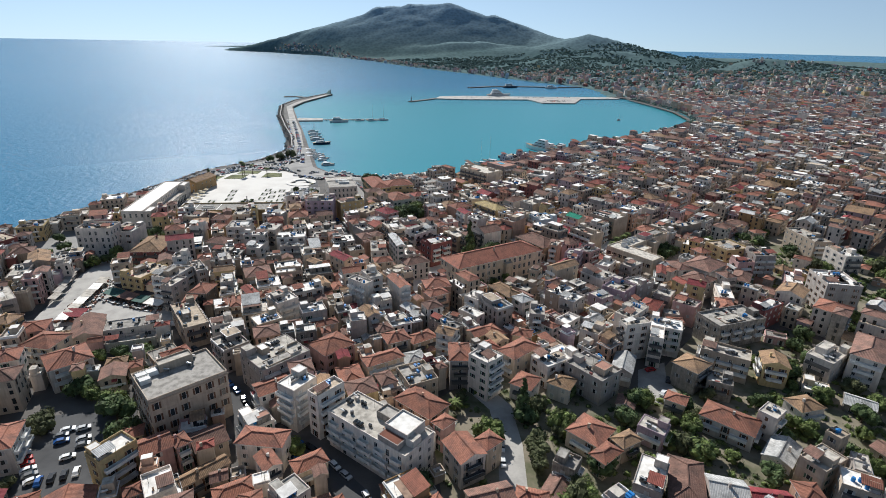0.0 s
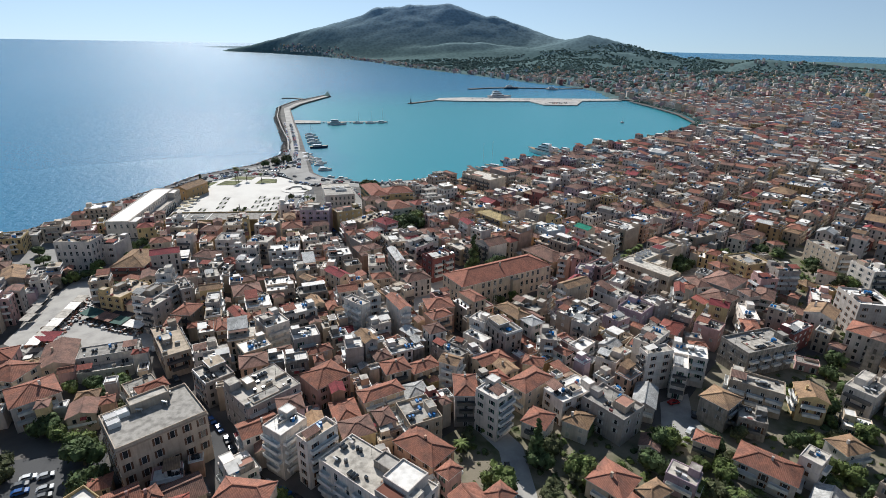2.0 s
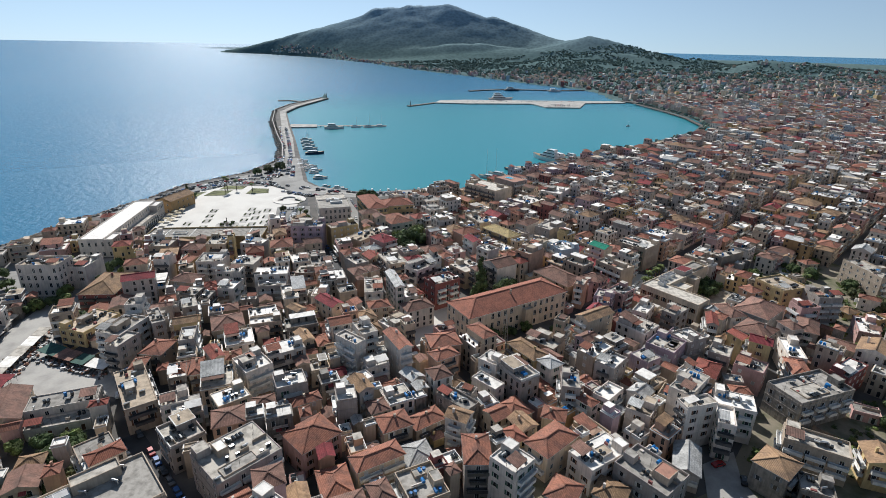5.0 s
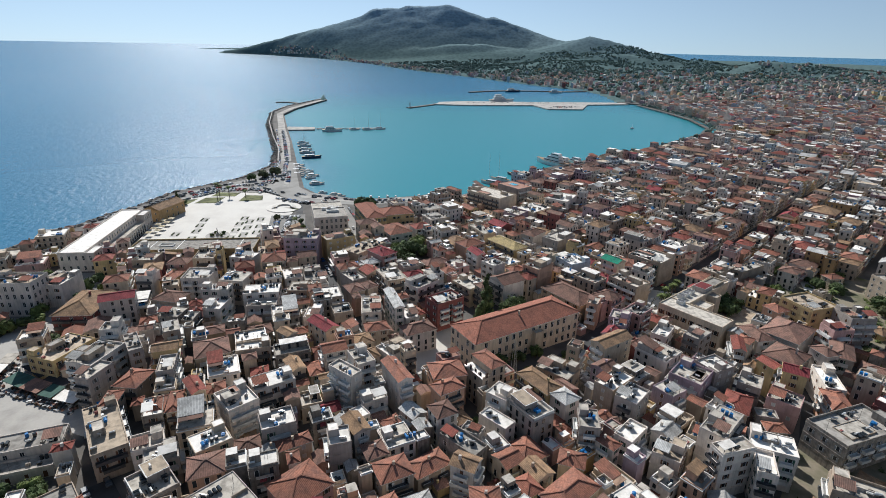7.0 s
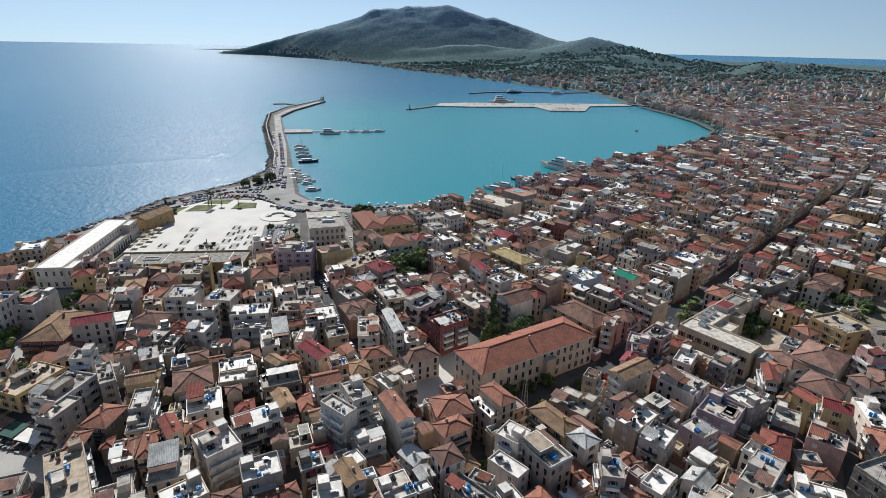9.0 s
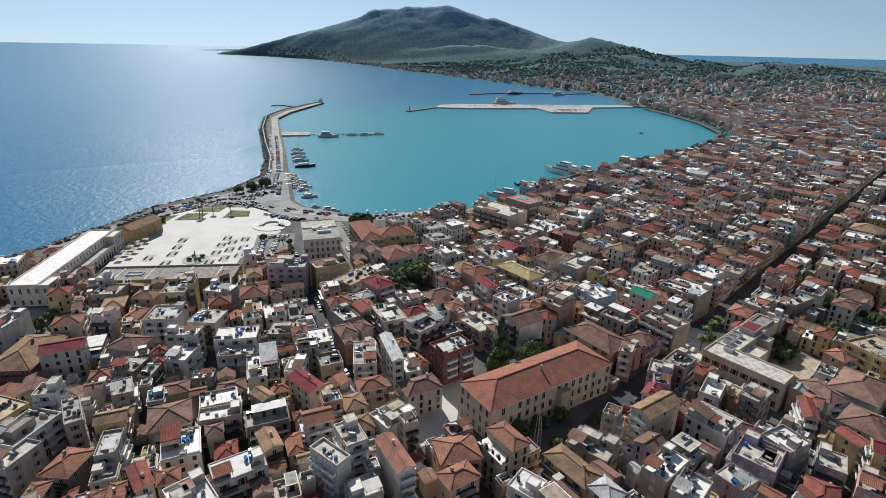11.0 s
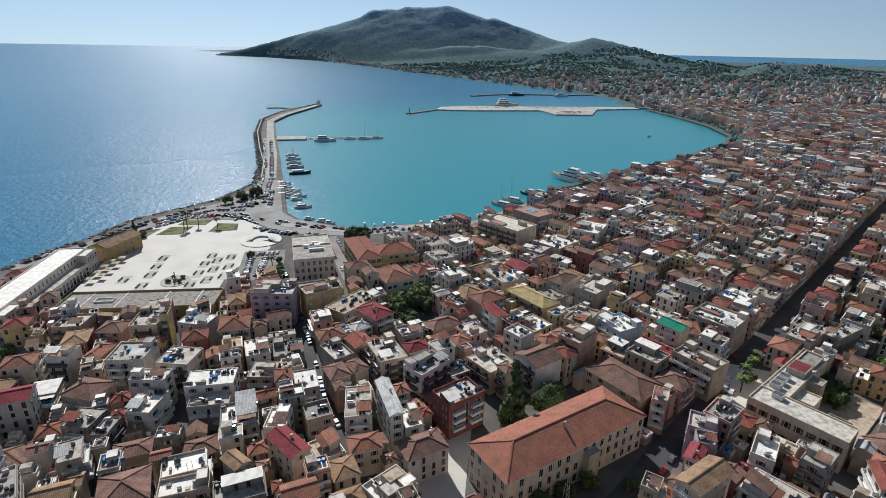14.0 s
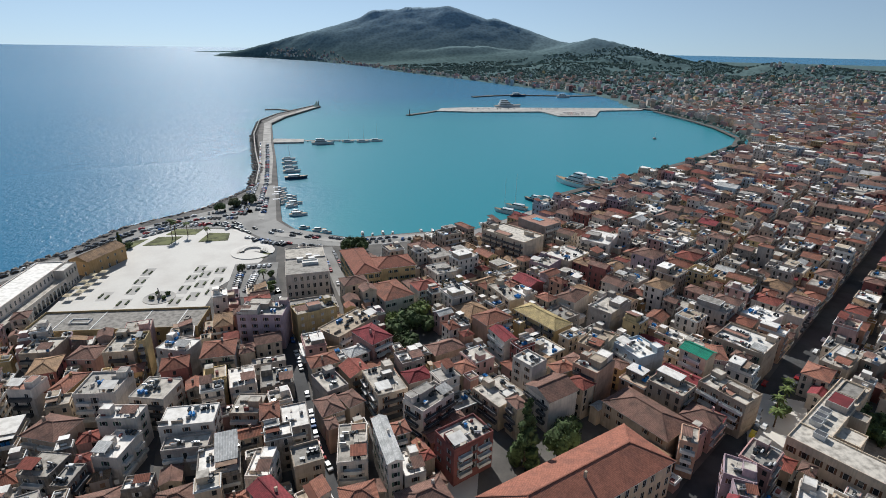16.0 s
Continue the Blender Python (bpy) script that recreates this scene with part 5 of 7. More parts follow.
house(-97.5, 157.5, 5.5, 10.8, -20.6, 4, "flat", "light", "grey", balc=True, ground=True)
house(-87.7, 145.7, 4.6, 8.2, 1.4, 3, "hip", "orange", "beige", ground=True)
house(-218.6, 231.0, 15.5, 15.0, 58.4, 3, "flat", "tan", "maroon", ground=True)
house(-179.6, 201.8, 9.2, 17.6, 27.0, 3, "gable", "tan", "beige", ground=True)
house(-178.7, 184.0, 7.5, 16.1, 14.6, 3, "flat", "light", "grey", ground=True)
house(-171.8, 188.9, 7.1, 11.0, 15.3, 2, "hip", "tan", "cream", ground=True)
house(-170.9, 156.8, 7.9, 17.3, 39.4, 3, "flat", "light", "grey", ground=True)
house(-155.4, 133.7, 7.7, 8.1, 79.7, 3, "hip", "tan", "yellow", ground=True)

# ---- the rest of the town ----
def heading(x, y):
    """The street grid's turn at a place."""
    t = min(1, max(0, (x + 30) / 150))
    return 15 + 21 * t


OPEN = [
    [(-165, 300), (-165, 430), (-130, 470), (-50, 470), (-46, 400), (-60, 330), (-75, 300)],
    [(-125, 40), (-128, 95), (-80, 92), (-80, 40)],
    [(-158, 225), (-138, 222), (-138, 186), (-128, 178), (-104, 160), (-95, 150), (-94, 139), (-101, 142), (-121, 142), (-126, 146), (-143, 142), (-156, 150), (-160, 190)],
    [(12, 20), (12, 74), (45, 98), (70, 70), (96, 78), (135, 112), (180, 110), (215, 60), (215, 10)],
    [(10, 160), (28, 215), (75, 222), (90, 205), (60, 150), (30, 150)],
    [(5, 262), (8, 300), (30, 305), (30, 275)],
    [(120, 196), (140, 232), (165, 222), (135, 185)],
    [(195, 110), (195, 220), (270, 235), (330, 150), (260, 60)],
    [(-200, 215), (-125, 215), (-125, 262), (-150, 275), (-215, 270)],
    [(-84, 412), (-54, 398), (-48, 372), (-42, 325), (-70, 325), (-76, 350), (-80, 380)],
    [(-62, 428), (28, 424), (28, 362), (-12, 364), (-20, 374), (-52, 374)],
    [(-48, 332), (-36, 322), (-8, 330), (-8, 318), (-14, 312), (-38, 298), (-48, 312)],
]


def buildable(x, y, m=7):
    return inside(x, y, town) and gap(x, y, QUAY) > (44 if x < -100 and y > 330 else 22 if x < -100 else 25 if x < 95 and y > 350 else m) and not any(inside(x, y, o) for o in OPEN)


claim(-149, 183, 20, 84, 0)
claim(-141, 146, 18, 22, 0)
claim(-103, 113, 26, 12, 14)
claim(19, 284, 20, 34, 0)
claim(-118, 156, 44, 24, -24)
claim(99, 79, 18, 22, -20)
frng = random.Random(21)
WALLS_PICK = ["white"] * 7 + ["cream"] * 6 + ["beige"] * 6 + ["grey"] * 4 + ["peach"] * 2 + ["pink"] * 3 + ["yellow", "yellow", "concrete", "concrete", "concrete", "mauve", "ochre", "maroon"]
ROOF_PICK = [("flat", "light")] * 7 + [("flat", "grey")] * 4 + [("flat", "white")] * 9 + [("flat", "tan")] * 4 + [("hip", "brown")] * 7 + [("hip", "orange")] * 3 + [("hip", "tan")] * 2 + [("hip", "rust")] * 3 + [("gable", "brown")] * 4 + [("gable", "orange")] * 2 + [("hip", "red")] * 2 + [("gable", "tan")] * 2 + [("gable", "crimson"), ("gable", "greyt")]

# whiter, cooler mix for the far town; partly haze put into its colours
PALE_WALLS = ["white"] * 12 + ["grey"] * 6 + ["mauve"] * 5 + ["pink"] * 5 + ["blue"] * 4 + ["cream"] * 4 + ["beige"] * 2 + ["peach", "yellow", "maroon"]
PALE_ROOFS = [("flat", "white")] * 16 + [("flat", "light")] * 9 + [("flat", "grey")] * 5 + [("flat", "tan"), ("flat", "red")] + [("hip", "brown")] * 8 + [("hip", "tan")] * 2 + [("hip", "rust")] * 2 + [("gable", "brown")] * 4 + [("hip", "red")] * 3 + [("gable", "greyt")] * 2 + [("hip", "orange"), ("gable", "crimson")]


def pack(x0, x1, y0, y1, tries, size, make, limit=100000):
    made = 0
    for _ in range(tries):
        x, y = frng.uniform(x0, x1), frng.uniform(y0, y1)
        w, d = frng.uniform(*size), frng.uniform(*size)
        rot = heading(x, y) + frng.choice((0, 0, 0, 90)) + frng.uniform(-2.5, 2.5)
        if buildable(x, y) and vacant(x, y, w, d, rot):
            make(x, y, w, d, rot)
            made += 1
            if made >= limit:
                break
    return made


def near_house(x, y, w, d, rot):
    roof, top = frng.choice(ROOF_PICK)
    while rot > 60:
        rot -= 90
    house(x, y, w, d, rot, frng.choice((2, 2, 3, 3, 3, 4)), roof, top, frng.choice(WALLS_PICK), detail=1, sides=(0, 1, 3), step=3.3)


FAR = Bag()
FAR_MATS = list(WALL.values()) + list(DECK.values()) + list(TILE.values()) + [M_PANE]
WI = {k: i for i, k in enumerate(WALL)}
DI = {k: len(WALL) + i for i, k in enumerate(DECK)}
TI = {k: len(WALL) + len(DECK) + i for i, k in enumerate(TILE)}
PI = len(FAR_MATS) - 1


M_TANKB = mat("blue_plastic_tank", (0.025, 0.17, 0.44), 0.4, 0.12, per=0.2)
M_AWN = mat("faded_awning_cloth", (0.30, 0.20, 0.14), 0.85, 0.2, per=0.35)
FAR_MATS += [M_TANKB, M_AWN, M_TRIM]
BI, AI, RI = PI + 1, PI + 2, PI + 3


def roof_kit(bag, r, x0, x1, y0, y1, z, n):
    """Tanks, boiler panels, low walls, pipes and odds and ends on a flat roof."""
    for _ in range(n):
        x, y, q = r.uniform(x0, x1), r.uniform(y0, y1), r.random()
        if q < 0.26:
            blue = BI if r.random() < 0.26 else PI
            for k in range(r.choice((1, 2, 2, 3))):
                if r.random() < 0.5:
                    bag.tube((x + 1.25 * k, y, z), (x + 1.25 * k, y, z + 1.25), 0.52, 0.5, 8, blue)
                else:
                    bag.tube((x + 1.1 * k, y - 0.75, z + 0.8), (x + 1.1 * k, y + 0.75, z + 0.8), 0.5, 0.5, 8, blue)
                    bag.box(x + 1.1 * k - 0.3, x + 1.1 * k + 0.3, y - 0.5, y + 0.5, z, z + 0.45, WI["concrete"])
        elif q < 0.42:
            lean_to(bag, x - 0.9, x + 0.9, y - 0.8, y + 0.5, z + 0.9, z + 0.25, PI, 0.08)
            bag.tube((x - 0.8, y - 0.9, z + 1.1), (x + 0.8, y - 0.9, z + 1.1), 0.28, 0.28, 8, RI)
        elif q < 0.52:
            bag.tube((x, y, z), (x, y, z + r.uniform(2.0, 4.0)), 0.05, 0.04, 4, PI)
        elif q < 0.66:
            u = r.uniform(1.0, 2.6)
            bag.box(x - u, x + u, y - 0.1, y + 0.1, z, z + r.uniform(0.5, 1.1), r.choice((WI["white"], WI["concrete"], WI["beige"])))
        else:
            u, v = r.uniform(0.2, 0.75), r.uniform(0.2, 0.6)
            bag.box(x - u, x + u, y - v, y + v, z, z + r.uniform(0.25, 1.2), r.choice((WI["white"], WI["concrete"], WI["grey"], PI, PI, WI["maroon"], AI, RI)))


def far_house(x, y, w, d, rot, z=GZ, windows=True, low=False):
    """A house of the far town, one island of the joined town."""
    r = frng
    claim(x, y, w, d, rot)
    st = r.choice((1, 2, 2, 3)) if low else r.choice((2, 2, 3, 3, 4))
    st += 1 if not low and r.random() < 0.12 else 0
    h, wi = st * 3.1, WI[r.choice(WALLS_PICK if y < 420 else PALE_WALLS)]
    roof, top = r.choice(ROOF_PICK if y < 420 else PALE_ROOFS)
    near = (windows or low) and y < 520 and abs(x) < 420
    k = len(FAR.v)
    a, b = w / 2, d / 2
    if roof == "flat":
        FAR.box(-a, a, -b, b, -3, h, wi, DI[top])
        p = r.choice((0.3, 0.5, 0.8, 1.0))
        for x0, x1, y0, y1 in ((-a, a, -b, -b + 0.25), (-a, a, b - 0.25, b), (-a, -a + 0.25, -b + 0.25, b - 0.25), (a - 0.25, a, -b + 0.25, b - 0.25)):
            FAR.box(x0, x1, y0, y1, h, h + p, r.choice((wi, wi, RI)))
        if near:
            FAR.box(-a - 0.25, a + 0.25, -b - 0.25, b + 0.25, h - 0.22, h - 0.02, r.choice((wi, RI)), bottom=True)
        q = r.random()
        if not low and w > 6.5 and q < 0.55:
            # set-back upper storey, flat or under a tile or sheet roof
            x0, x1 = (-a + 0.4, r.uniform(-0.05, 0.35) * w) if r.random() < 0.5 else (r.uniform(-0.35, 0.05) * w, a - 0.4)
            y0, y1, uw = r.uniform(-0.25, 0.12) * d, b - 0.4, r.choice((wi, wi, WI[r.choice(WALLS_PICK)]))
            if r.random() < 0.55:
                FAR.box(x0, x1, y0, y1, h, h + 2.8, uw, DI[r.choice(("white", "white", "light", "tan", "grey"))])
                FAR.box(x0 - 0.2, x1 + 0.2, y0 - 0.3, y1 + 0.1, h + 2.62, h + 2.78, RI, bottom=True)
                if near:
                    roof_kit(FAR, r, x0 + 0.6, x1 - 1.6, y0 + 0.6, y1 - 0.6, h + 2.8, r.choice((0, 1, 2)))
            else:
                FAR.box(x0, x1, y0, y1, h, h + 2.5, uw)
                lean_to(FAR, x0 - 0.3, x1 + 0.3, y0 - 0.4, y1 + 0.2, h + 2.45, h + 2.5 + 0.25 * (y1 - y0), TI[r.choice(("brown", "rust", "red", "orange", "tan", "greyt"))])
            for _ in range(2):
                u = r.uniform(x0 + 0.6, max(x0 + 0.7, x1 - 1.4))
                FAR.face([(u, y0 - 0.03, h + 0.2), (u + 0.9, y0 - 0.03, h + 0.2), (u + 0.9, y0 - 0.03, h + 2.2), (u, y0 - 0.03, h + 2.2)], PI)
            if r.random() < 0.45:
                FAR.box(x0, x1, y0 - 2.4, y0 - 0.3, h + 2.2, h + 2.3, r.choice((TI["brown"], TI["rust"], AI, DI["white"], TI["greyt"])), bottom=True)
                for u in (x0 + 0.1, x1 - 0.2):
                    FAR.box(u, u + 0.1, y0 - 2.3, y0 - 2.2, h, h + 2.2, RI)
        elif q < 0.85 and w > 4:
            sx = r.choice((-1, 1)) * (a - 1.8)
            FAR.box(sx - 1.4, sx + 1.4, -0.6, min(2.4, b - 0.3), h, h + 2.5, wi, DI[r.choice(("white", "light", top))])
        if near:
            roof_kit(FAR, r, -a + 0.7, a - 1.6, -b + 0.7, b - 0.7, h, int(r.uniform(0.05, 0.11) * w * d) + 1)
        elif not low:
            for _ in range(r.choice((1, 2, 3, 4))):
                x0, y0, s = r.uniform(-0.4, 0.4) * w, r.uniform(-0.4, 0.4) * d, r.uniform(0.3, 0.7)
                FAR.box(x0 - s, x0 + s, y0 - 0.4, y0 + 0.4, h, h + r.uniform(0.5, 1.3), r.choice((WI["white"], WI["concrete"], WI["grey"], PI, PI, WI["maroon"])))
    else:
        split = not low and w > 7 and r.random() < 0.4
        if split:
            # tiled main part beside a flat terrace one storey lower
            cut = r.uniform(0.55, 0.75) * w
            sd = r.choice((-1, 1))
            FAR.box(-a, a, -b, b, -3, h - 3.1, wi, DI[r.choice(("white", "light", "tan", "red"))])
            x0, x1 = (a - cut, a) if sd > 0 else (-a, -a + cut)
            FAR.box(x0, x1, -b, b, h - 3.2, h, wi)
            kk = len(FAR.v)
            FAR.hip(cut, d, h, r.uniform(0.32, 0.46), 0.4, TI[top], wi, roof, caps=near)
            FAR.v[kk:] = [(px + (x0 + x1) / 2, py, pz) for px, py, pz in FAR.v[kk:]]
            t0, t1 = (-a, a - cut) if sd > 0 else (-a + cut, a)
            FAR.box(t0, t1, -b, -b + 0.2, h - 3.1, h - 2.2, wi)
            if near and t1 - t0 > 2.4:
                roof_kit(FAR, r, t0 + 0.5, t1 - 1.6, -b + 0.8, b - 0.6, h - 3.1, r.choice((1, 2, 3)))
        else:
            FAR.box(-a, a, -b, b, -3, h, wi)
            FAR.hip(w, d, h, r.uniform(0.32, 0.46), 0.4, TI[top], wi, roof, caps=near)
            if near and r.random() < 0.5:
                cx, cy = r.uniform(-0.3, 0.3) * w, r.uniform(-0.25, 0.25) * d
                FAR.box(cx - 0.35, cx + 0.35, cy - 0.3, cy + 0.3, h, h + 0.45 * min(a, b) + 0.9, wi)
    if st > 1 and not low and r.random() < 0.6:
        bw, bi = w * r.uniform(0.5, 1.0) / 2, r.choice((wi, RI, RI, WI["grey"], PI))
        dep = r.choice((0.8, 1.1, 1.3))
        for f in range(1, st):
            FAR.box(-bw, bw, -b - dep, -b, f * 3.1 - 0.15, f * 3.1 + 0.02, RI, bottom=True)
            FAR.box(-bw, bw, -b - dep, -b - dep + 0.08, f * 3.1, f * 3.1 + 0.85, bi)
            if near and r.random() < 0.3:
                u = r.uniform(-bw, bw - 1.8)
                lean_to(FAR, u, u + 1.8, -b - dep - 0.2, -b, f * 3.1 + 2.0, f * 3.1 + 2.6, r.choice((AI, AI, RI, TI["crimson"])), 0.05)
    if windows:
        for ang, span, off in ((0, w, b), (90, d, a), (270, d, a), (180, w, b)):
            c, s = math.cos(radians(ang)), math.sin(radians(ang))
            n = max(1, int(span / 2.7))
            for f in range(0 if near else 1, st):
                for i in range(n):
                    if r.random() < 0.15:
                        continue
                    u = -span / 2 + span * (i + 0.5) / n
                    z0, hh = f * 3.1 + r.choice((0.15, 0.8)), 0.5
                    z1 = f * 3.1 + 2.3
                    for hw, o, mi in ((0.62, 0.03, r.choice((RI, wi, AI))), (hh, 0.06, PI)) if near else ((hh, 0.03, PI),):
                        q = [(u - hw, -off - o, z0), (u + hw, -off - o, z0), (u + hw, -off - o, z1), (u - hw, -off - o, z1)]
                        FAR.face([(c * px - s * py, s * px + c * py, zz) for px, py, zz in q], mi)
    FAR.turned(k, x, y, radians(rot))
    FAR.v[k:] = [(px, py, pz + z) for px, py, pz in FAR.v[k:]]


def street_rows(line, wid, make, chance=0.95):
    """Houses shoulder to shoulder along both sides of a street."""
    for (ax, ay), (bx, by) in zip(line, line[1:]):
        ln, a = math.hypot(bx - ax, by - ay), math.atan2(by - ay, bx - ax)
        for side in (-1, 1):
            s = 0.5
            while s < ln - 4:
                w, d = frng.uniform(7, 12), frng.uniform(8, 11)
                off = side * (wid / 2 + 0.9 + d / 2)
                x, y = ax + math.cos(a) * (s + w / 2) - math.sin(a) * off, ay + math.sin(a) * (s + w / 2) + math.cos(a) * off
                rot = math.degrees(a)
                if frng.random() < chance and buildable(x, y) and vacant(x, y, w, d, rot):
                    make(x, y, w, d, rot)
                    s += w + 0.15
                else:
                    s += 2.5


def mixed_house(x, y, w, d, rot):
    if y < 300 and abs(x) < 230 and frng.random() < 0.22:
        near_house(x, y, w, d, rot)
    else:
        far_house(x, y, w, d, rot)


for k in (0, 1, 2, 4, 11, 12, 13):
    street_rows(STREETS[k][0], STREETS[k][1], mixed_house)
pack(-210, 260, 20, 330, 2600, (9, 14), near_house, 22)
pack(-230, 270, 10, 420, 9000, (8, 14), far_house)
pack(60, 330, 300, 620, 1500, (12, 18), far_house)
pack(60, 330, 380, 620, 3500, (8, 13), far_house)
pack(-230, 330, 10, 460, 9000, (5, 8), far_house)
pack(200, 900, -40, 760, 9000, (12, 19), far_house)
pack(200, 900, -40, 760, 12000, (8, 14), far_house)
pack(250, 1450, 0, 1200, 20000, (8, 15), lambda *a: far_house(*a, windows=a[1] < 700))
pack(200, 800, 100, 760, 8000, (5, 8), far_house)
pack(-220, 280, 20, 400, 16000, (3.0, 5.0), lambda *a: far_house(*a, windows=False, low=True))


def shore_villages():
    """Small houses strung along the far shore at the mountain's foot."""
    for (ax, ay), (bx, by) in zip(COAST[1:9], COAST[2:10]):
        for _ in range(int(math.hypot(bx - ax, by - ay) / 14)):
            t, off = frng.random(), 16 + 110 * frng.random() ** 2
            ln = math.hypot(bx - ax, by - ay)
            x, y = ax + t * (bx - ax) - (by - ay) / ln * off, ay + t * (by - ay) + (bx - ax) / ln * off
            if not inside(x, y, LAND):
                x, y = ax + t * (bx - ax) + (by - ay) / ln * off, ay + t * (by - ay) - (bx - ax) / ln * off
            if inside(x, y, LAND) and vacant(x, y, 14, 12, 0):
                k = len(FAR.v)
                far_house(x, y, frng.uniform(9, 16), frng.uniform(8, 12), frng.uniform(0, 90), far_height(x, y), False)
                FAR.v[k:] = [drawn_in(p) for p in FAR.v[k:]]


shore_villages()


n = 0
for _ in range(4000):
    k = frng.choice((3, 3, 7))
    x, y = frng.uniform(12, 330), frng.uniform(12, 235)
    w, d, rot = frng.uniform(5, 9), frng.uniform(5, 8), frng.choice((36, -40, 10)) + frng.uniform(-6, 6)
    if inside(x, y, OPEN[k]) and vacant(x, y, w + 1.5, d + 1.5, rot):
        roof, top = frng.choice((("gable", "brown"), ("hip", "orange"), ("gable", "greyt"), ("flat", "light"), ("flat", "grey"), ("hip", "tan"), ("flat", "white")))
        house(x, y, w, d, rot, frng.choice((1, 1, 2)), roof, top, frng.choice(WALLS_PICK), detail=1, ground=True)
        n += 1
        if n > 44:
            break


def far_suburb():
    """Scattered houses on the plain beyond the harbour, thinning out with distance."""
    n = 0
    for _ in range(9000):
        y = 1235 + 1700 * frng.random() ** 1.6
        x = frng.uniform(520, 2600)
        if not inside(x, y, LAND) or gap(x, y, COAST) < 14 or frng.random() < (y - 1235) / 1500:
            continue
        w, d, rot = frng.uniform(8, 14), frng.uniform(8, 14), frng.uniform(0, 90)
        if vacant(x, y, w + 3, d + 3, rot):
            k = len(FAR.v)
            far_house(x, y, w, d, rot, far_height(x, y), False)
            FAR.v[k:] = [drawn_in(p) for p in FAR.v[k:]]
            n += 1
        if n > 1500:
            break


far_suburb()
solid("far_town", FAR, FAR_MATS, "dense far town of plastered houses with tiled and flat roofs", "town", kind="stuff")

# ---- open ground, square and harbour works ----
M_EARTH = mat("garden_earth", (0.22, 0.19, 0.14), 0.95, 0.3, 0.12, 1.5, second=(0.075, 0.085, 0.04))
for name, poly, top, material, label, category in [
    ("garden_ground", OPEN[3], GZ - 0.10, M_EARTH, "dry garden ground with weeds and bare earth", "garden"),
    ("garden_ground", OPEN[7], GZ - 0.10, M_EARTH, "dry garden ground with weeds and bare earth", "garden"),
    ("car_park", [(-118, 44), (-122, 80), (-86, 82), (-82, 50), (-95, 42)], GZ - 0.08, M_ASPH, "asphalt car park between houses", "car park"),
    ("plaza", OPEN[2], GZ - 0.09, M_MARKET, "pale stone-paved market square", "square"),
    ("square", [(-148, 304), (-156, 412), (-137, 442), (-88, 436), (-60, 402), (-62, 376), (-78, 340), (-78, 304)], GZ - 0.05, M_PLAZA, "wide white stone-paved seafront square", "square"),
    ("plaza", [(8, 160), (24, 205), (34, 200), (26, 168)], GZ - 0.07, M_PLAZA, "pale paved forecourt beside the long building", "square"),
    ("plaza", [(122, 199), (142, 229), (160, 219), (134, 188)], GZ - 0.04, M_PLAZA, "pale paved forecourt with palms", "square"),
    ("car_park", [(-72, 328), (-76, 372), (-52, 374), (-47, 328)], GZ - 0.03, M_APRON, "asphalt car park between the square and an office block", "car park"),
    ("quay_apron", [(-190, 362), (-174, 398), (-160, 440), (-140, 462), (-118, 484), (-103, 524), (-97, 560), (-84, 560), (-66, 455), (-54, 436), (-12, 411), (36, 419), (72, 421), (72, 408), (36, 404), (-11, 396), (-50, 404), (-70, 418), (-88, 439), (-137, 445), (-158, 412), (-160, 380), (-180, 345)], GZ - 0.118, M_APRON, "sun-bleached asphalt quay apron and promenade", "quay"),
    ("mole_road", strip([(-93, 565), (-112, 690), (-133, 800), (-163, 975), (-154, 1065), (-109, 1230)], 10), GZ - 0.015, M_CONC, "pale concrete road along the mole", "road"),
    ("lane", [(-80, 460), (-95, 560), (-90, 560), (-75, 456)], GZ - 0.02, M_CONC, "pale concrete quay walk along the moored boats", "quay"),
    ("lane", [(-60, 428), (-11, 408), (36, 416), (72, 418), (72, 413), (36, 410), (-11, 402), (-62, 420)], GZ - 0.02, M_CONC, "pale concrete quay walk", "quay"),
    ("promenade", strip([(600, 1170), (592, 1018), (580, 920), (546, 808), (498, 748), (380, 653), (300, 597), (236, 556), (163, 508)][::1], 7), GZ - 0.01, M_GROUND, "grey paved promenade along the harbour", "promenade"),
    ("forecourt", OPEN[8], GZ - 0.10, M_APRON, "worn pale asphalt round the white museum", "square"),
    ("yard", [(88, 71), (96, 87), (109, 91), (104, 80), (104, 72), (94, 66)], GZ - 0.03, M_CONC, "pale worn concrete yard with parked cars", "yard"),
    ("steps_street", [(236, 236), (246, 232), (206, 160), (196, 165)], GZ - 0.05, M_PLAZA, "pale stepped street climbing between gardens", "street"),
]:
    slab(name, poly, GZ - 0.8, top, material, label, category)


def ring(cx, cy, r, n=28, a0=0.0, a1=360.0, sy=1.0):
    return [(cx + r * math.cos(radians(a0 + (a1 - a0) * i / n)), cy + sy * r * math.sin(radians(a0 + (a1 - a0) * i / n))) for i in range(n if a1 - a0 >= 360 else n + 1)]


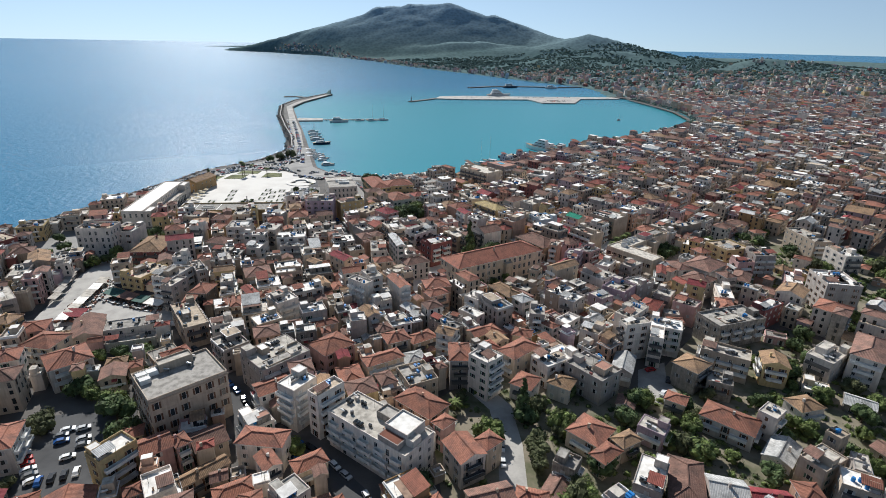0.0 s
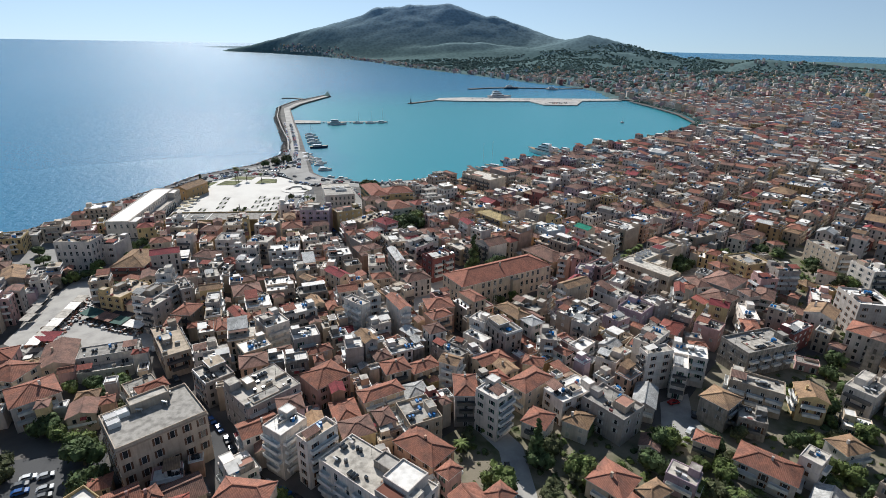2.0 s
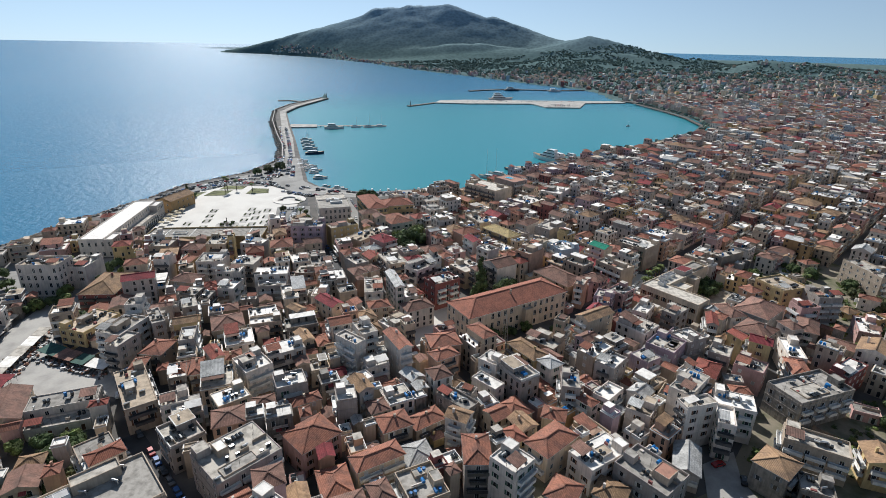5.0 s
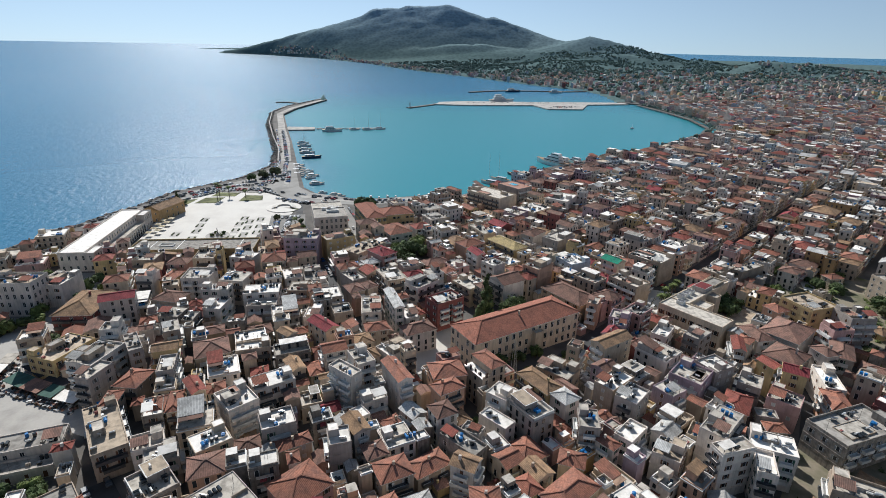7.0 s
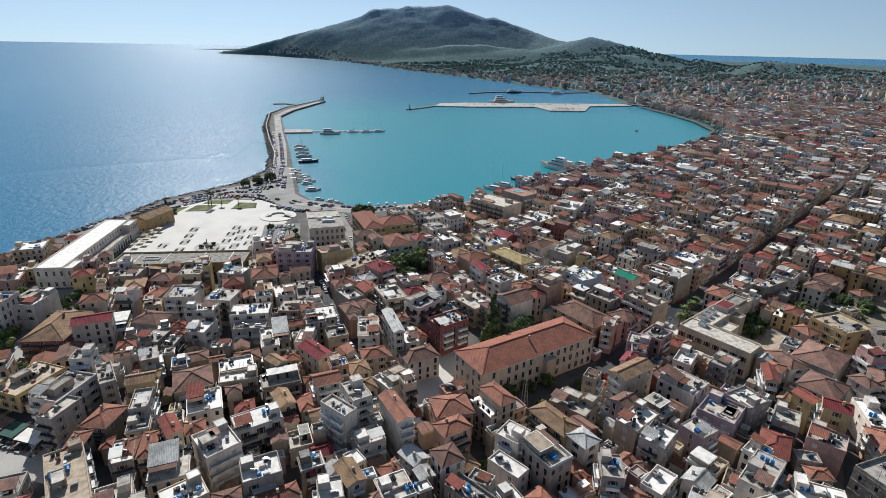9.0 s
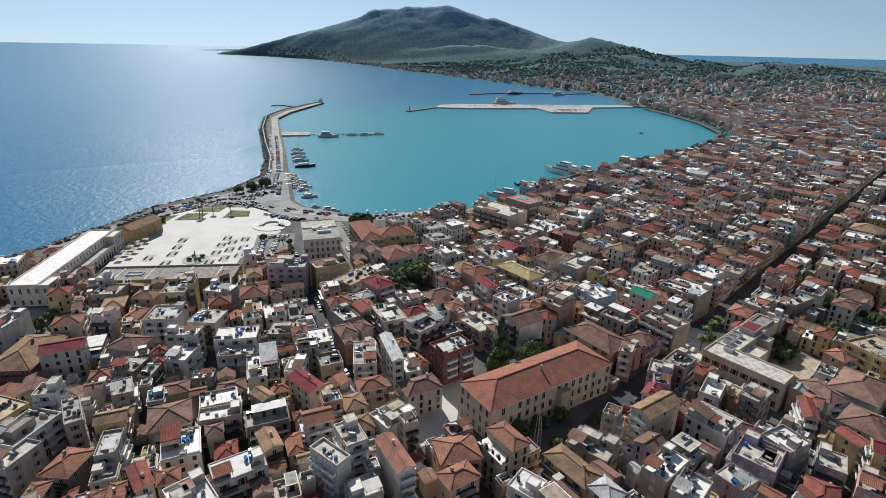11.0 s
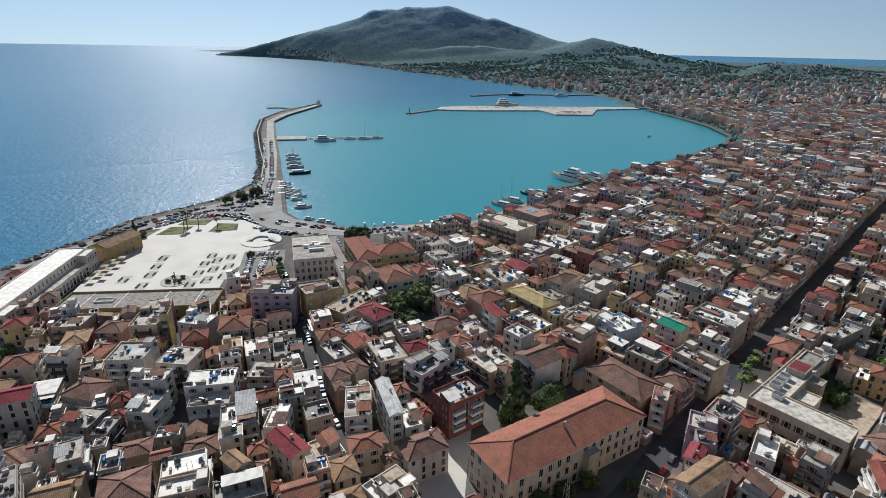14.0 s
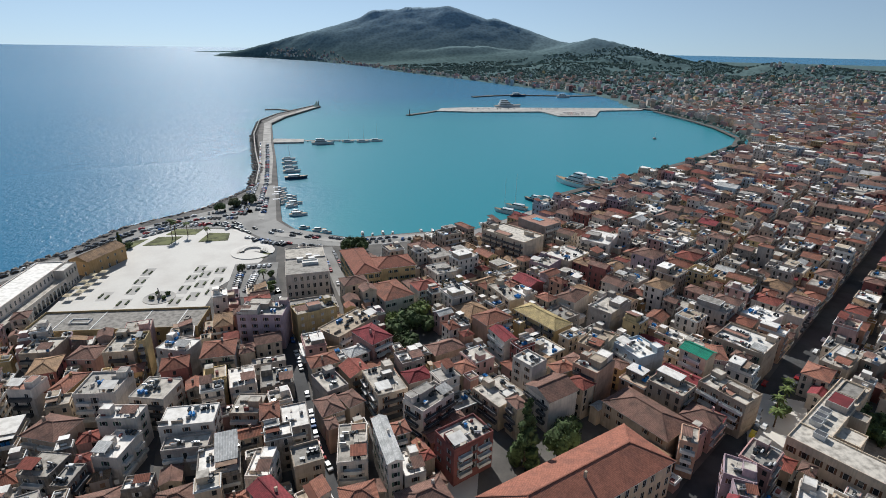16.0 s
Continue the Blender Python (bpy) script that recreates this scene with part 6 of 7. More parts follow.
# grass beds and the round planted bed on the square
for poly in ([(-152, 400), (-148, 418), (-141, 421), (-146, 400)], [(-140, 408), (-136, 424), (-121, 424), (-124, 408)], [(-133, 428), (-130, 440), (-112, 438), (-114, 427)], [(-108, 412), (-106, 430), (-92, 428), (-90, 414)], [(-66, 384), (-60, 398), (-57, 392), (-62, 380)]):
    slab("lawn", poly, GZ - 0.3, GZ + 0.1, M_GRASS, "short dry lawn bed with a stone kerb", "lawn")
slab("flower_bed", ring(-103, 331, 7.5), GZ - 0.3, GZ + 0.15, M_CONC, "round stone-edged planting bed", "flower bed")
stage = thing("open_air_stage", -70, 392, GZ, 0, "round white open-air stage with curved steps", "stage")
for k, (r, z) in enumerate(((13, 0.35), (9, 0.75), (7.6, 1.1), (6.2, 1.45))):
    b = Bag()
    o, n = ring(0, 0, r, 24, -20, 200 if k else 340), ring(0, 0, r - 1.2 if k else 0.1, 24, -20, 200 if k else 340)
    vs = [(x, y, z) for x, y in o] + [(x, y, z) for x, y in n] + [(x, y, -0.3) for x, y in o] + [(x, y, -0.3) for x, y in n]
    m = len(o)
    fs = [(i, i + 1, m + i + 1, m + i) for i in range(m - 1)] + [(2 * m + i, 2 * m + i + 1, i + 1, i) for i in range(m - 1)] + [(m + i, m + i + 1, 3 * m + i + 1, 3 * m + i) for i in range(m - 1)]
    b.grid_faces(vs, fs)
    part("step" if k else "platform", b, [M_PLAZA], stage)
statue = Bag()
statue.box(-0.9, 0.9, -0.9, 0.9, 0, 1.6, 0)
statue.tube((0, 0, 1.6), (0, 0, 4.6), 0.45, 0.25, 8, 1)
statue.blob((0, 0, 4.9), 0.35, 1)
ob = tagged(new("statue", statue.mesh("statue", [M_CONC, M_RAIL])), "dark standing monument on a stone plinth", "statue")
ob.matrix_basis = pose(-103, 331, GZ + 0.15)

# low clipped hedges in rows on the square
trng = random.Random(5)
M_HEDGE = mat("clipped_hedge", (0.10, 0.12, 0.06), 0.9, 0.4, 1.0, 6.0, 0.1)


def hedge(x, y, w, d, rot, h=0.55):
    b = Bag()
    n = max(2, int(w / 0.8))
    vs, fs = [], []
    for i in range(n + 1):
        u = -w / 2 + w * i / n
        for v, z in ((-d / 2, 0), (-d / 2 * 1.05, h * 0.8), (0, h * trng.uniform(0.9, 1.15)), (d / 2 * 1.05, h * 0.8), (d / 2, 0)):
            vs.append((u + trng.uniform(-0.08, 0.08), v + trng.uniform(-0.1, 0.1), z))
    for i in range(n):
        for j in range(4):
            fs.append((i * 5 + j, (i + 1) * 5 + j, (i + 1) * 5 + j + 1, i * 5 + j + 1))
    fs += [(0, 1, 2, 3, 4), tuple(n * 5 + j for j in (4, 3, 2, 1, 0))]
    b.grid_faces(vs, fs)
    o = tagged(new("hedge", b.mesh("hedge", [M_HEDGE])), "low clipped dark green hedge on pale paving", "hedge", "hedges on the square")
    o.matrix_basis = pose(x, y, GZ - 0.05, 0, 0, rot)


M_BAND = mat("grey_stone_bands", (0.42, 0.40, 0.37), 0.8, 0.12, 0.1, 1.5)
for gx, gy in ((-130.3, 335), (-118, 326), (-119, 341), (-120, 353), (-120.6, 365), (-94, 326), (-94, 340), (-94.4, 354), (-93.6, 367), (-87, 331), (-87.4, 346), (-88.6, 359), (-79.5, 336), (-80, 349), (-82, 364)):
    slab("paving_band", [(gx - 2.6, gy - 5.2), (gx + 2.6, gy - 5.2), (gx + 2.6, gy + 5.2), (gx - 2.6, gy + 5.2)], GZ - 0.3, GZ - 0.03, M_BAND, "grey stone band set in the pale paving", "paving")
    hedge(gx - 1.9, gy + trng.uniform(-1.5, 1.5), 4.6, 0.9, 88)
    hedge(gx + 1.7, gy + trng.uniform(-1.5, 1.5), 3.8, 0.9, 88)

# breakwaters
slab("jetty", [(-128, 796), (-128, 828), (-88, 824), (-86, 800)], -4, 1.8, M_CONC, "pale concrete spur jetty", "jetty")
pier = thing("pier", -86, 812, 0, 3, "narrow concrete pier on round piles", "pier")
b = Bag()
b.box(0, 100, -2, 2, 1.2, 1.8, 0, bottom=True)
part("deck", b, [M_CONC], pier)
for i in range(12):
    b = Bag()
    b.tube((4 + i * 8.4, 0, -4), (4 + i * 8.4, 0, 1.2), 0.7, 0.7, 8)
    part("pile", b, [M_CONC], pier)
slab("ferry_mole", [(135, 1165), (205, 1150), (351, 1155), (362, 1084), (436, 1080), (484, 1174), (590, 1190), (590, 1225), (387, 1225), (209, 1232), (150, 1212)], -4, 2.2, M_CONC, "broad pale concrete ferry mole", "mole")
slab("rubble_spur", strip([(-150, 1165), (-178, 1195), (-205, 1190)], 9), -4, 1.6, M_ROCK, "low dark rubble spur on the sea side of the mole", "breakwater")
slab("mole_tip", strip([(72, 1100), (110, 1140), (150, 1190)], 9), -4, 1.8, M_ROCK, "dark rubble tip of the ferry mole", "mole")
slab("far_breakwater", strip([(269, 1494), (330, 1535), (396, 1560), (560, 1540), (630, 1560)], 12), -4, 2.4, M_ROCK, "dark rubble far breakwater", "breakwater")
slab("mole_parapet", strip([(-101, 562), (-112, 636), (-134, 730), (-161, 859), (-181, 1006), (-168, 1098), (-112, 1256)], 1.2), 0, GZ + 1.2, M_CONC, "pale concrete parapet of the mole", "parapet")
rocks = Bag()
for (ax, ay), (bx, by) in zip(QUAY[22:37], QUAY[23:38]):
    ln = math.hypot(bx - ax, by - ay)
    for _ in range(int(ln * 2.2)):
        t = trng.random()
        nx, ny = -(by - ay) / ln, (bx - ax) / ln
        off = trng.uniform(-1.0, 9.0)
        side = 1 if nx * (-1) + ny * 0.3 > 0 else -1
        rocks.blob((ax + t * (bx - ax) + side * nx * off, ay + t * (by - ay) + side * ny * off, 1.9 - off * 0.32 + trng.uniform(-0.3, 0.3)), trng.uniform(0.9, 2.2), rng=trng)
solid("armour_rocks", rocks, [M_ROCK], "dark armour rocks piled along the sea wall", "rocks", kind="stuff")
b = Bag()
for y0, r0, y1, r1 in ((0, 1.6, 1.2, 1.6), (1.2, 1.0, 7, 0.75), (7, 1.1, 7.4, 1.1), (7.4, 0.6, 8.8, 0.5), (8.8, 0.8, 9.6, 0.05)):
    b.tube((0, 0, y0), (0, 0, y1), r0, r1, 10)
for name, x, y, z in (("harbour_light", -106, 1250, GZ - 0.2), ("harbour_light", 76, 1104, 1.8)):
    o = tagged(new(name, b.mesh("harbour_light", [M_RAIL])), "small dark harbour light on the mole head", "beacon")
    o.matrix_basis = pose(x, y, z)

# ---- trees ----
M_LEAF3 = mat("olive_foliage", (0.105, 0.115, 0.055), 0.85, 0.3, 0.5, 4.0, spec=0.15, per=0.3)


def crown_mesh(seed, lobes, leaves, size, shape):
    """Many small leaf clumps on the shells of several lobes; unit radius."""
    r = random.Random(seed)
    b = Bag()
    cs = []
    for i in range(lobes):
        a = r.uniform(0, 6.283)
        if shape == "cone":
            z = i / lobes
            rad = 0.42 * (1 - z) + 0.04
            cs.append((rad * 0.8 * math.cos(a), rad * 0.8 * math.sin(a), 0.15 + 2.6 * z, rad * 0.8 + 0.05))
        else:
            d, z = r.uniform(0.15, 0.68), r.uniform(0.0, 1.0)
            cs.append((d * math.cos(a), d * math.sin(a), 0.35 + 0.75 * z * (1 - 0.4 * d), r.uniform(0.28, 0.5)))
    for cx, cy, cz, cr in cs:
        b.blob((cx, cy, cz), cr * 0.86, 0, None, 0.3, r)
    for _ in range(leaves):
        cx, cy, cz, cr = r.choice(cs)
        v = Vector((r.gauss(0, 1), r.gauss(0, 1), r.gauss(0, 1) + 0.25)).normalized()
        p = Vector((cx, cy, cz)) + v * cr * r.uniform(0.7, 1.08)
        u = Vector((r.gauss(0, 1), r.gauss(0, 1), r.gauss(0, 0.7))).normalized()
        w = (v + 0.6 * u).normalized().cross(u).normalized()
        s = size * r.uniform(0.6, 1.3)
        q = u * s
        w = w * s * r.uniform(0.5, 0.9)
        b.face([p - q - w, p + q - w * 0.4, p + q * 0.5 + w, p - q * 0.8 + w * 0.8])
    return b


CROWNS = {}
for kind, leafmat in (("round", M_LEAF), ("dark", M_LEAF2), ("olive", M_LEAF3)):
    CROWNS[kind] = [crown_mesh(s, 15, 1100, 0.06, "round").mesh("crown", [leafmat]) for s in range(3)]
CROWNS["cone"] = [crown_mesh(s + 20, 24, 1500, 0.05, "cone").mesh("crown", [M_LEAF2]) for s in range(2)]


def trunk_mesh(seed):
    r = random.Random(seed)
    b = Bag()
    b.tube((0, 0, -0.1), (0.02, 0.01, 0.45), 0.07, 0.05, 8)
    for i in range(5):
        a = i * 1.26 + r.uniform(-0.3, 0.3)
        b.tube((0.02, 0.01, 0.42), (0.45 * math.cos(a), 0.45 * math.sin(a), r.uniform(0.7, 1.0)), 0.035, 0.012, 6)
    return b.mesh("trunk", [M_BARK])


TRUNKS = [trunk_mesh(s) for s in range(3)]
TREE_WORDS = {"round": "leafy green broadleaf tree", "dark": "dark green dense evergreen tree", "olive": "grey-green olive tree", "cone": "tall dark conical evergreen"}


def tree(x, y, r, kind="round", place="among the houses", z=GZ):
    ob = thing("tree", x, y, z, trng.uniform(0, 360), f"{TREE_WORDS[kind]} {place}", "tree", "trees")
    s = r * (1.0 if kind != "cone" else 1.15)
    ob.scale = (s, s, s * trng.uniform(0.9, 1.25))
    part("trunk", trng.choice(TRUNKS), None, ob)
    part("crown", trng.choice(CROWNS[kind]), None, ob)
    return ob


def palm(x, y, h, z=GZ, place="on pale paving"):
    ob = thing("palm_tree", x, y, z, trng.uniform(0, 360), f"tall palm with arching green fronds {place}", "palm", "palms")
    b = Bag()
    b.tube((0, 0, -0.2), (0.1, 0.05, h), 0.28, 0.2, 8)
    part("trunk", b, [M_BARK], ob)
    c = Bag()
    for i in range(26):
        a, up = i * 2.399, 0.9 - 1.5 * (i / 26)
        ln = trng.uniform(2.2, 2.9)
        prev = None
        for k in range(6):
            t = k / 5
            d = ln * t
            zz = h + d * up * 0.6 - 0.9 * t * t * ln * 0.5
            wd = 0.42 * (1 - 0.75 * abs(t - 0.35))
            px, py = d * math.cos(a), d * math.sin(a)
            l, rr = (px - wd * math.sin(a), py + wd * math.cos(a), zz - 0.12), (px + wd * math.sin(a), py - wd * math.cos(a), zz - 0.12)
            m = (px, py, zz)
            if prev:
                c.face([prev[0], l, m, prev[2]])
                c.face([prev[2], m, rr, prev[1]])
            prev = (l, rr, m)
    part("fronds", c, [M_LEAF], ob)


for x, y, r, kind in [(-110, 72, 4.0, "olive"), (-104, 88, 4.2, "round"), (-90.5, 76.5, 6.4, "dark"), (-83, 65, 6.0, "dark"), (-94, 82, 5.0, "round"), (-112, 74.5, 4.6, "olive"), (-97.5, 105, 4.4, "dark"), (-102, 101, 3.8, "round"), (-107, 48, 3.2, "olive"), (-33, 79, 4.2, "dark"), (-31, 54, 4.2, "round"), (-108, 91, 4.8, "dark"), (-98, 94, 4.5, "dark"), (-84, 88, 4.0, "round"), (-80, 98, 3.6, "dark"), (-90, 100, 3.4, "olive"), (-82, 60, 3.6, "round"),
                      (6, 34, 5.2, "dark"), (14, 60, 2.6, "olive"), (24, 76, 2.4, "olive"), (30, 78, 2.0, "round"), (49, 66, 4.2, "olive"), (54, 55, 4.4, "olive"), (60, 37, 5.2, "dark"),
                      (76, 56, 4.8, "dark"), (84, 66, 4.5, "dark"), (86, 46, 4.0, "round"), (94, 41, 4.4, "dark"), (108, 29, 4.4, "dark"), (149, 74, 5.0, "dark"), (153, 62, 4.5, "round"), (158, 50, 4.5, "dark"), (165, 82, 4.4, "dark"),
                      (241, 214, 5.0, "dark"), (248, 196, 5.0, "dark"), (143, 86, 4.0, "round"), (100, 62, 4.0, "dark"), (124, 44, 4.0, "dark"), (135, 60, 3.6, "round"), (112, 66, 3.4, "olive"), (62, 74, 4.0, "dark"), (44, 50, 3.6, "olive"), (42, 40, 3.4, "olive"), (70, 44, 3.6, "dark"),
                      (13, 279, 6.5, "dark"), (19, 287, 7.5, "dark"), (25, 296, 6.6, "round"), (17, 270, 6.0, "dark"), (-112, 113, 3.2, "round"), (-105, 115, 3.6, "dark"), (-98, 117, 3.4, "round"), (-94, 112, 4.0, "dark"), (-101, 110, 3.6, "dark"), (12, 288, 5.0, "round"), (27, 286, 5.0, "dark"), (-106, 329, 1.6, "dark"), (-100, 329, 1.6, "dark"), (-105, 335, 1.5, "round"), (-100, 334, 1.6, "dark"), (-89, 168, 2.2, "round"), (-20, 150, 4.0, "round"), (-26, 146, 3.2, "round"), (57, 158, 2.6, "round"), (64, 160, 3.0, "dark"), (76, 168, 3.0, "dark"), (44, 152, 2.6, "olive"), (61, 206, 7.0, "dark"), (66, 211, 5.0, "dark"), (47, 165, 3.8, "dark"), (55, 167.5, 3.4, "dark"), (63, 170, 3.4, "round"), (41, 157, 3.2, "dark"), (169, 206, 4.6, "dark"), (176, 204, 4.0, "dark"), (166, 199, 4.2, "round"), (172, 211, 4.0, "dark"),
                      (-162, 206, 3.6, "dark"), (-158, 211, 4.0, "round"), (-153, 214, 3.8, "dark"), (-152, 224, 4.2, "round"), (-152, 238, 4.6, "dark"), (-175, 245, 5.0, "dark"), (-133, 196, 4.6, "dark"), (-150, 218, 3.6, "round"), (-140, 222, 3.8, "round"), (-130, 226, 3.6, "dark"), (-158, 212, 3.0, "round"), (-176, 224, 4.0, "dark"), (-186, 236, 4.0, "dark"), (-140, 236, 4.4, "dark"), (-134, 246, 4.0, "round"), (-146, 252, 4.2, "dark"), (-160, 256, 4.0, "round"), (-188, 222, 4.2, "round"), (-145, 262, 3.8, "dark"), (-170, 216, 4.0, "dark"), (-180, 258, 4.2, "round"), (-196, 250, 4.0, "dark"), (-172, 268, 3.6, "round"),
                      (-128, 206, 2.6, "round"), (-122, 196, 2.4, "round"), (-134, 200, 2.6, "round"), (-94, 503, 6.0, "olive"), (-104, 492, 6.0, "olive"), (-112, 482, 4.5, "dark"), (-70, 362, 3.0, "olive"), (-12, 394, 5.0, "dark"), (-5, 398, 4.4, "dark"), (-52, 352, 2.4, "dark"), (-50, 340, 2.6, "round"), (-49, 333, 2.4, "dark"), (-12, 390, 5.5, "dark"), (-3, 387, 4.6, "dark"), (30, 396, 3.0, "olive"),
                      (220, 450, 5.0, "round"), (212, 440, 4.4, "dark"), (226, 460, 4.6, "dark"), (168, 196, 4.4, "dark"), (172, 204, 4.0, "dark"), (-148, 396, 3.0, "dark"), (-150, 388, 2.6, "dark"), (-146, 405, 2.8, "dark"), (146, 214, 3.2, "dark"), (228, 240, 4.0, "dark")]:
    tree(x, y, r, kind)
for x, y, r in ((48, 200, 6.6), (43, 64, 4.4), (-150, 402, 3.6)):
    tree(x, y, r, "cone")
for x, y, h in ((138, 208, 7), (143, 214, 7.5), (150, 219, 7), (155, 224, 6.5), (219, 132, 9), (226, 138, 8), (-118, 425, 9), (-126, 420, 13), (-124.5, 422, 11), (-104, 420, 7), (-56, 350, 5), (228, 204, 7), (21, 70, 4)):
    palm(x, y, h)
grng = random.Random(11)
n = 0
while n < 150:
    x, y = grng.uniform(20, 330), grng.uniform(15, 235)
    if (inside(x, y, OPEN[3]) or inside(x, y, OPEN[7])) and vacant(x, y, 3, 3, 0):
        tree(x, y, grng.uniform(2.8, 5.4), grng.choice(("dark", "round", "round", "olive")), "in the dry gardens")
        n += 1
n = 0
while n < 40:
    x, y = grng.uniform(-200, 420), grng.uniform(90, 440)
    if buildable(x, y) and vacant(x, y, 2.6, 2.6, 0):
        tree(x, y, grng.uniform(1.6, 2.8), grng.choice(("dark", "round")), "in a courtyard")
        n += 1

# weeds and low shrubs of the gardens
shrubs = Bag()
for _ in range(5200):
    x, y = grng.uniform(12, 330), grng.uniform(12, 235)
    if (inside(x, y, OPEN[3]) or inside(x, y, OPEN[7])) and vacant(x, y, 1, 1, 0):
        r, mi = grng.uniform(0.5, 1.9), grng.choice((0, 0, 1, 2))
        shrubs.blob((x, y, GZ + 0.1), r * 0.75, mi, r * 0.6, 0.5, grng)
        for _ in range(36):
            v = Vector((grng.gauss(0, 1), grng.gauss(0, 1), abs(grng.gauss(0, 1)))).normalized()
            u = Vector((grng.gauss(0, 1), grng.gauss(0, 1), grng.gauss(0, 1))).normalized()
            p, w = Vector((x, y, GZ)) + Vector((v.x, v.y, v.z * 0.8)) * r * grng.uniform(0.7, 1.25), v.cross(u).normalized()
            s = grng.uniform(0.12, 0.26)
            shrubs.face([p - u * s, p + w * s * 0.7, p + u * s, p - w * s * 0.7], mi)
solid("undergrowth", shrubs, [M_LEAF, M_LEAF2, M_LEAF3], "low green shrubs and dry weeds in the gardens", "shrubs", kind="stuff")
stalls = Bag()
for _ in range(420):
    if grng.random() < 0.5:
        x, y = grng.uniform(-147, -136), grng.uniform(146, 192)
    else:
        u, v = grng.uniform(-16, 16), grng.uniform(-3.5, 3)
        x, y = -118 + 0.9 * u + 0.43 * v, 161 - 0.43 * u + 0.9 * v
    k = len(stalls.v)
    stalls.box(-grng.uniform(0.3, 0.7), grng.uniform(0.3, 0.7), -0.35, 0.35, 0, grng.uniform(0.5, 1.0), grng.choice((0, 0, 1, 2, 3)))
    stalls.turned(k, x, y, grng.uniform(0, 3))
    stalls.v[k:] = [(a, b2, c2 + GZ - 0.09) for a, b2, c2 in stalls.v[k:]]
solid("market_stalls", stalls, [M_RAIL, M_BARK, DECK["red"], M_TRIM], "cafe tables, chairs and stalls under the awnings", "stalls", kind="stuff")

# woods and groves of the plain
woods = Bag()
for _ in range(22000):
    y = 500 + 3200 * grng.random()
    x = grng.uniform(150, 2900)
    if not inside(x, y, LAND) or gap(x, y, COAST + QUAY[1:12]) < 22:
        continue
    if y < 1230 and (not inside(x, y, town) or not vacant(x, y, 5, 5, 0) or grng.random() < 0.35):
        continue
    if noise.noise(Vector((x * 0.006, y * 0.006, 4))) < (-0.22 if y > 1230 else 0.0):
        continue
    z = far_height(x, y) if y > 1230 else GZ
    k = len(woods.v)
    r = grng.uniform(3, 6.5)
    for _ in range(2):
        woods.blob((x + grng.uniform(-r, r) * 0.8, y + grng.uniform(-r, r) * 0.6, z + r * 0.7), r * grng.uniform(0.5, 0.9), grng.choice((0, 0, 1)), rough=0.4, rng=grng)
    if y > 1230:
        woods.v[k:] = [drawn_in(p) for p in woods.v[k:]]
for (ax, ay), (bx, by) in zip(((236, 548), (380, 645), (498, 740), (546, 800), (584, 912), (596, 1010)), ((380, 645), (498, 740), (546, 800), (584, 912), (596, 1010), (604, 1165))):
    for i in range(int(math.hypot(bx - ax, by - ay) / 9)):
        t = grng.random()
        if grng.random() < (0.35 if ay < 700 else 0.9):
            for _ in range(3):
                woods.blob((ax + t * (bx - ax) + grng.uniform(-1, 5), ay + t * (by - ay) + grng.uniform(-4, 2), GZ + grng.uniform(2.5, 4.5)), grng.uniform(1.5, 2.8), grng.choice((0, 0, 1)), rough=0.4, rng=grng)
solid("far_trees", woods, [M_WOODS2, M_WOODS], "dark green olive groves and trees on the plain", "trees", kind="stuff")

# ---- cars ----
PAINTS = [mat(f"car_paint_{n}", c, 0.25, 0.05, spec=0.5, per=0.05) for n, c in (("white", (0.75, 0.75, 0.74)), ("silver", (0.42, 0.43, 0.44)), ("black", (0.02, 0.02, 0.022)), ("grey", (0.12, 0.125, 0.13)), ("red", (0.35, 0.03, 0.03)), ("blue", (0.03, 0.10, 0.30)), ("yellow", (0.75, 0.60, 0.05)))]
PAINT_WORDS = ["white", "silver", "black", "dark grey", "red", "blue", "yellow"]
M_TYRE = mat("tyre_rubber", (0.02, 0.02, 0.02), 0.8, 0.1)


def car_body():
    b = Bag()
    prof = [(-2.1, 0.3), (2.1, 0.3), (2.12, 0.7), (1.95, 0.85), (1.15, 0.95), (0.55, 1.4), (-1.15, 1.45), (-1.85, 0.98), (-2.1, 0.9)]
    wd = [0.82, 0.82, 0.84, 0.84, 0.82, 0.66, 0.66, 0.8, 0.83]
    k = len(prof)
    vs = [(x, -w, z) for (x, z), w in zip(prof, wd)] + [(x, w, z) for (x, z), w in zip(prof, wd)]
    fs = [(i, (i + 1) % k, k + (i + 1) % k, k + i) for i in range(k)] + [tuple(range(k - 1, -1, -1)), tuple(range(k, 2 * k))]
    b.grid_faces(vs, [tuple(reversed(f)) for f in fs])
    return b


def car_glass():
    b = Bag()
    lo, hi = [(1.08, -0.8), (1.08, 0.8), (-1.74, 0.8), (-1.74, -0.8)], [(0.6, -0.69), (0.6, 0.69), (-1.2, 0.69), (-1.2, -0.69)]
    vs = [(x, y, 1.0) for x, y in lo] + [(x, y, 1.38) for x, y in hi]
    vs = [(x * 1.02, y * 1.02, z) for x, y, z in vs]
    b.grid_faces(vs, [(0, 1, 5, 4), (1, 2, 6, 5), (2, 3, 7, 6), (3, 0, 4, 7)])
    return b


def car_wheel():
    b = Bag()
    b.tube((0, -0.1, 0), (0, 0.1, 0), 0.31, 0.31, 10)
    return b


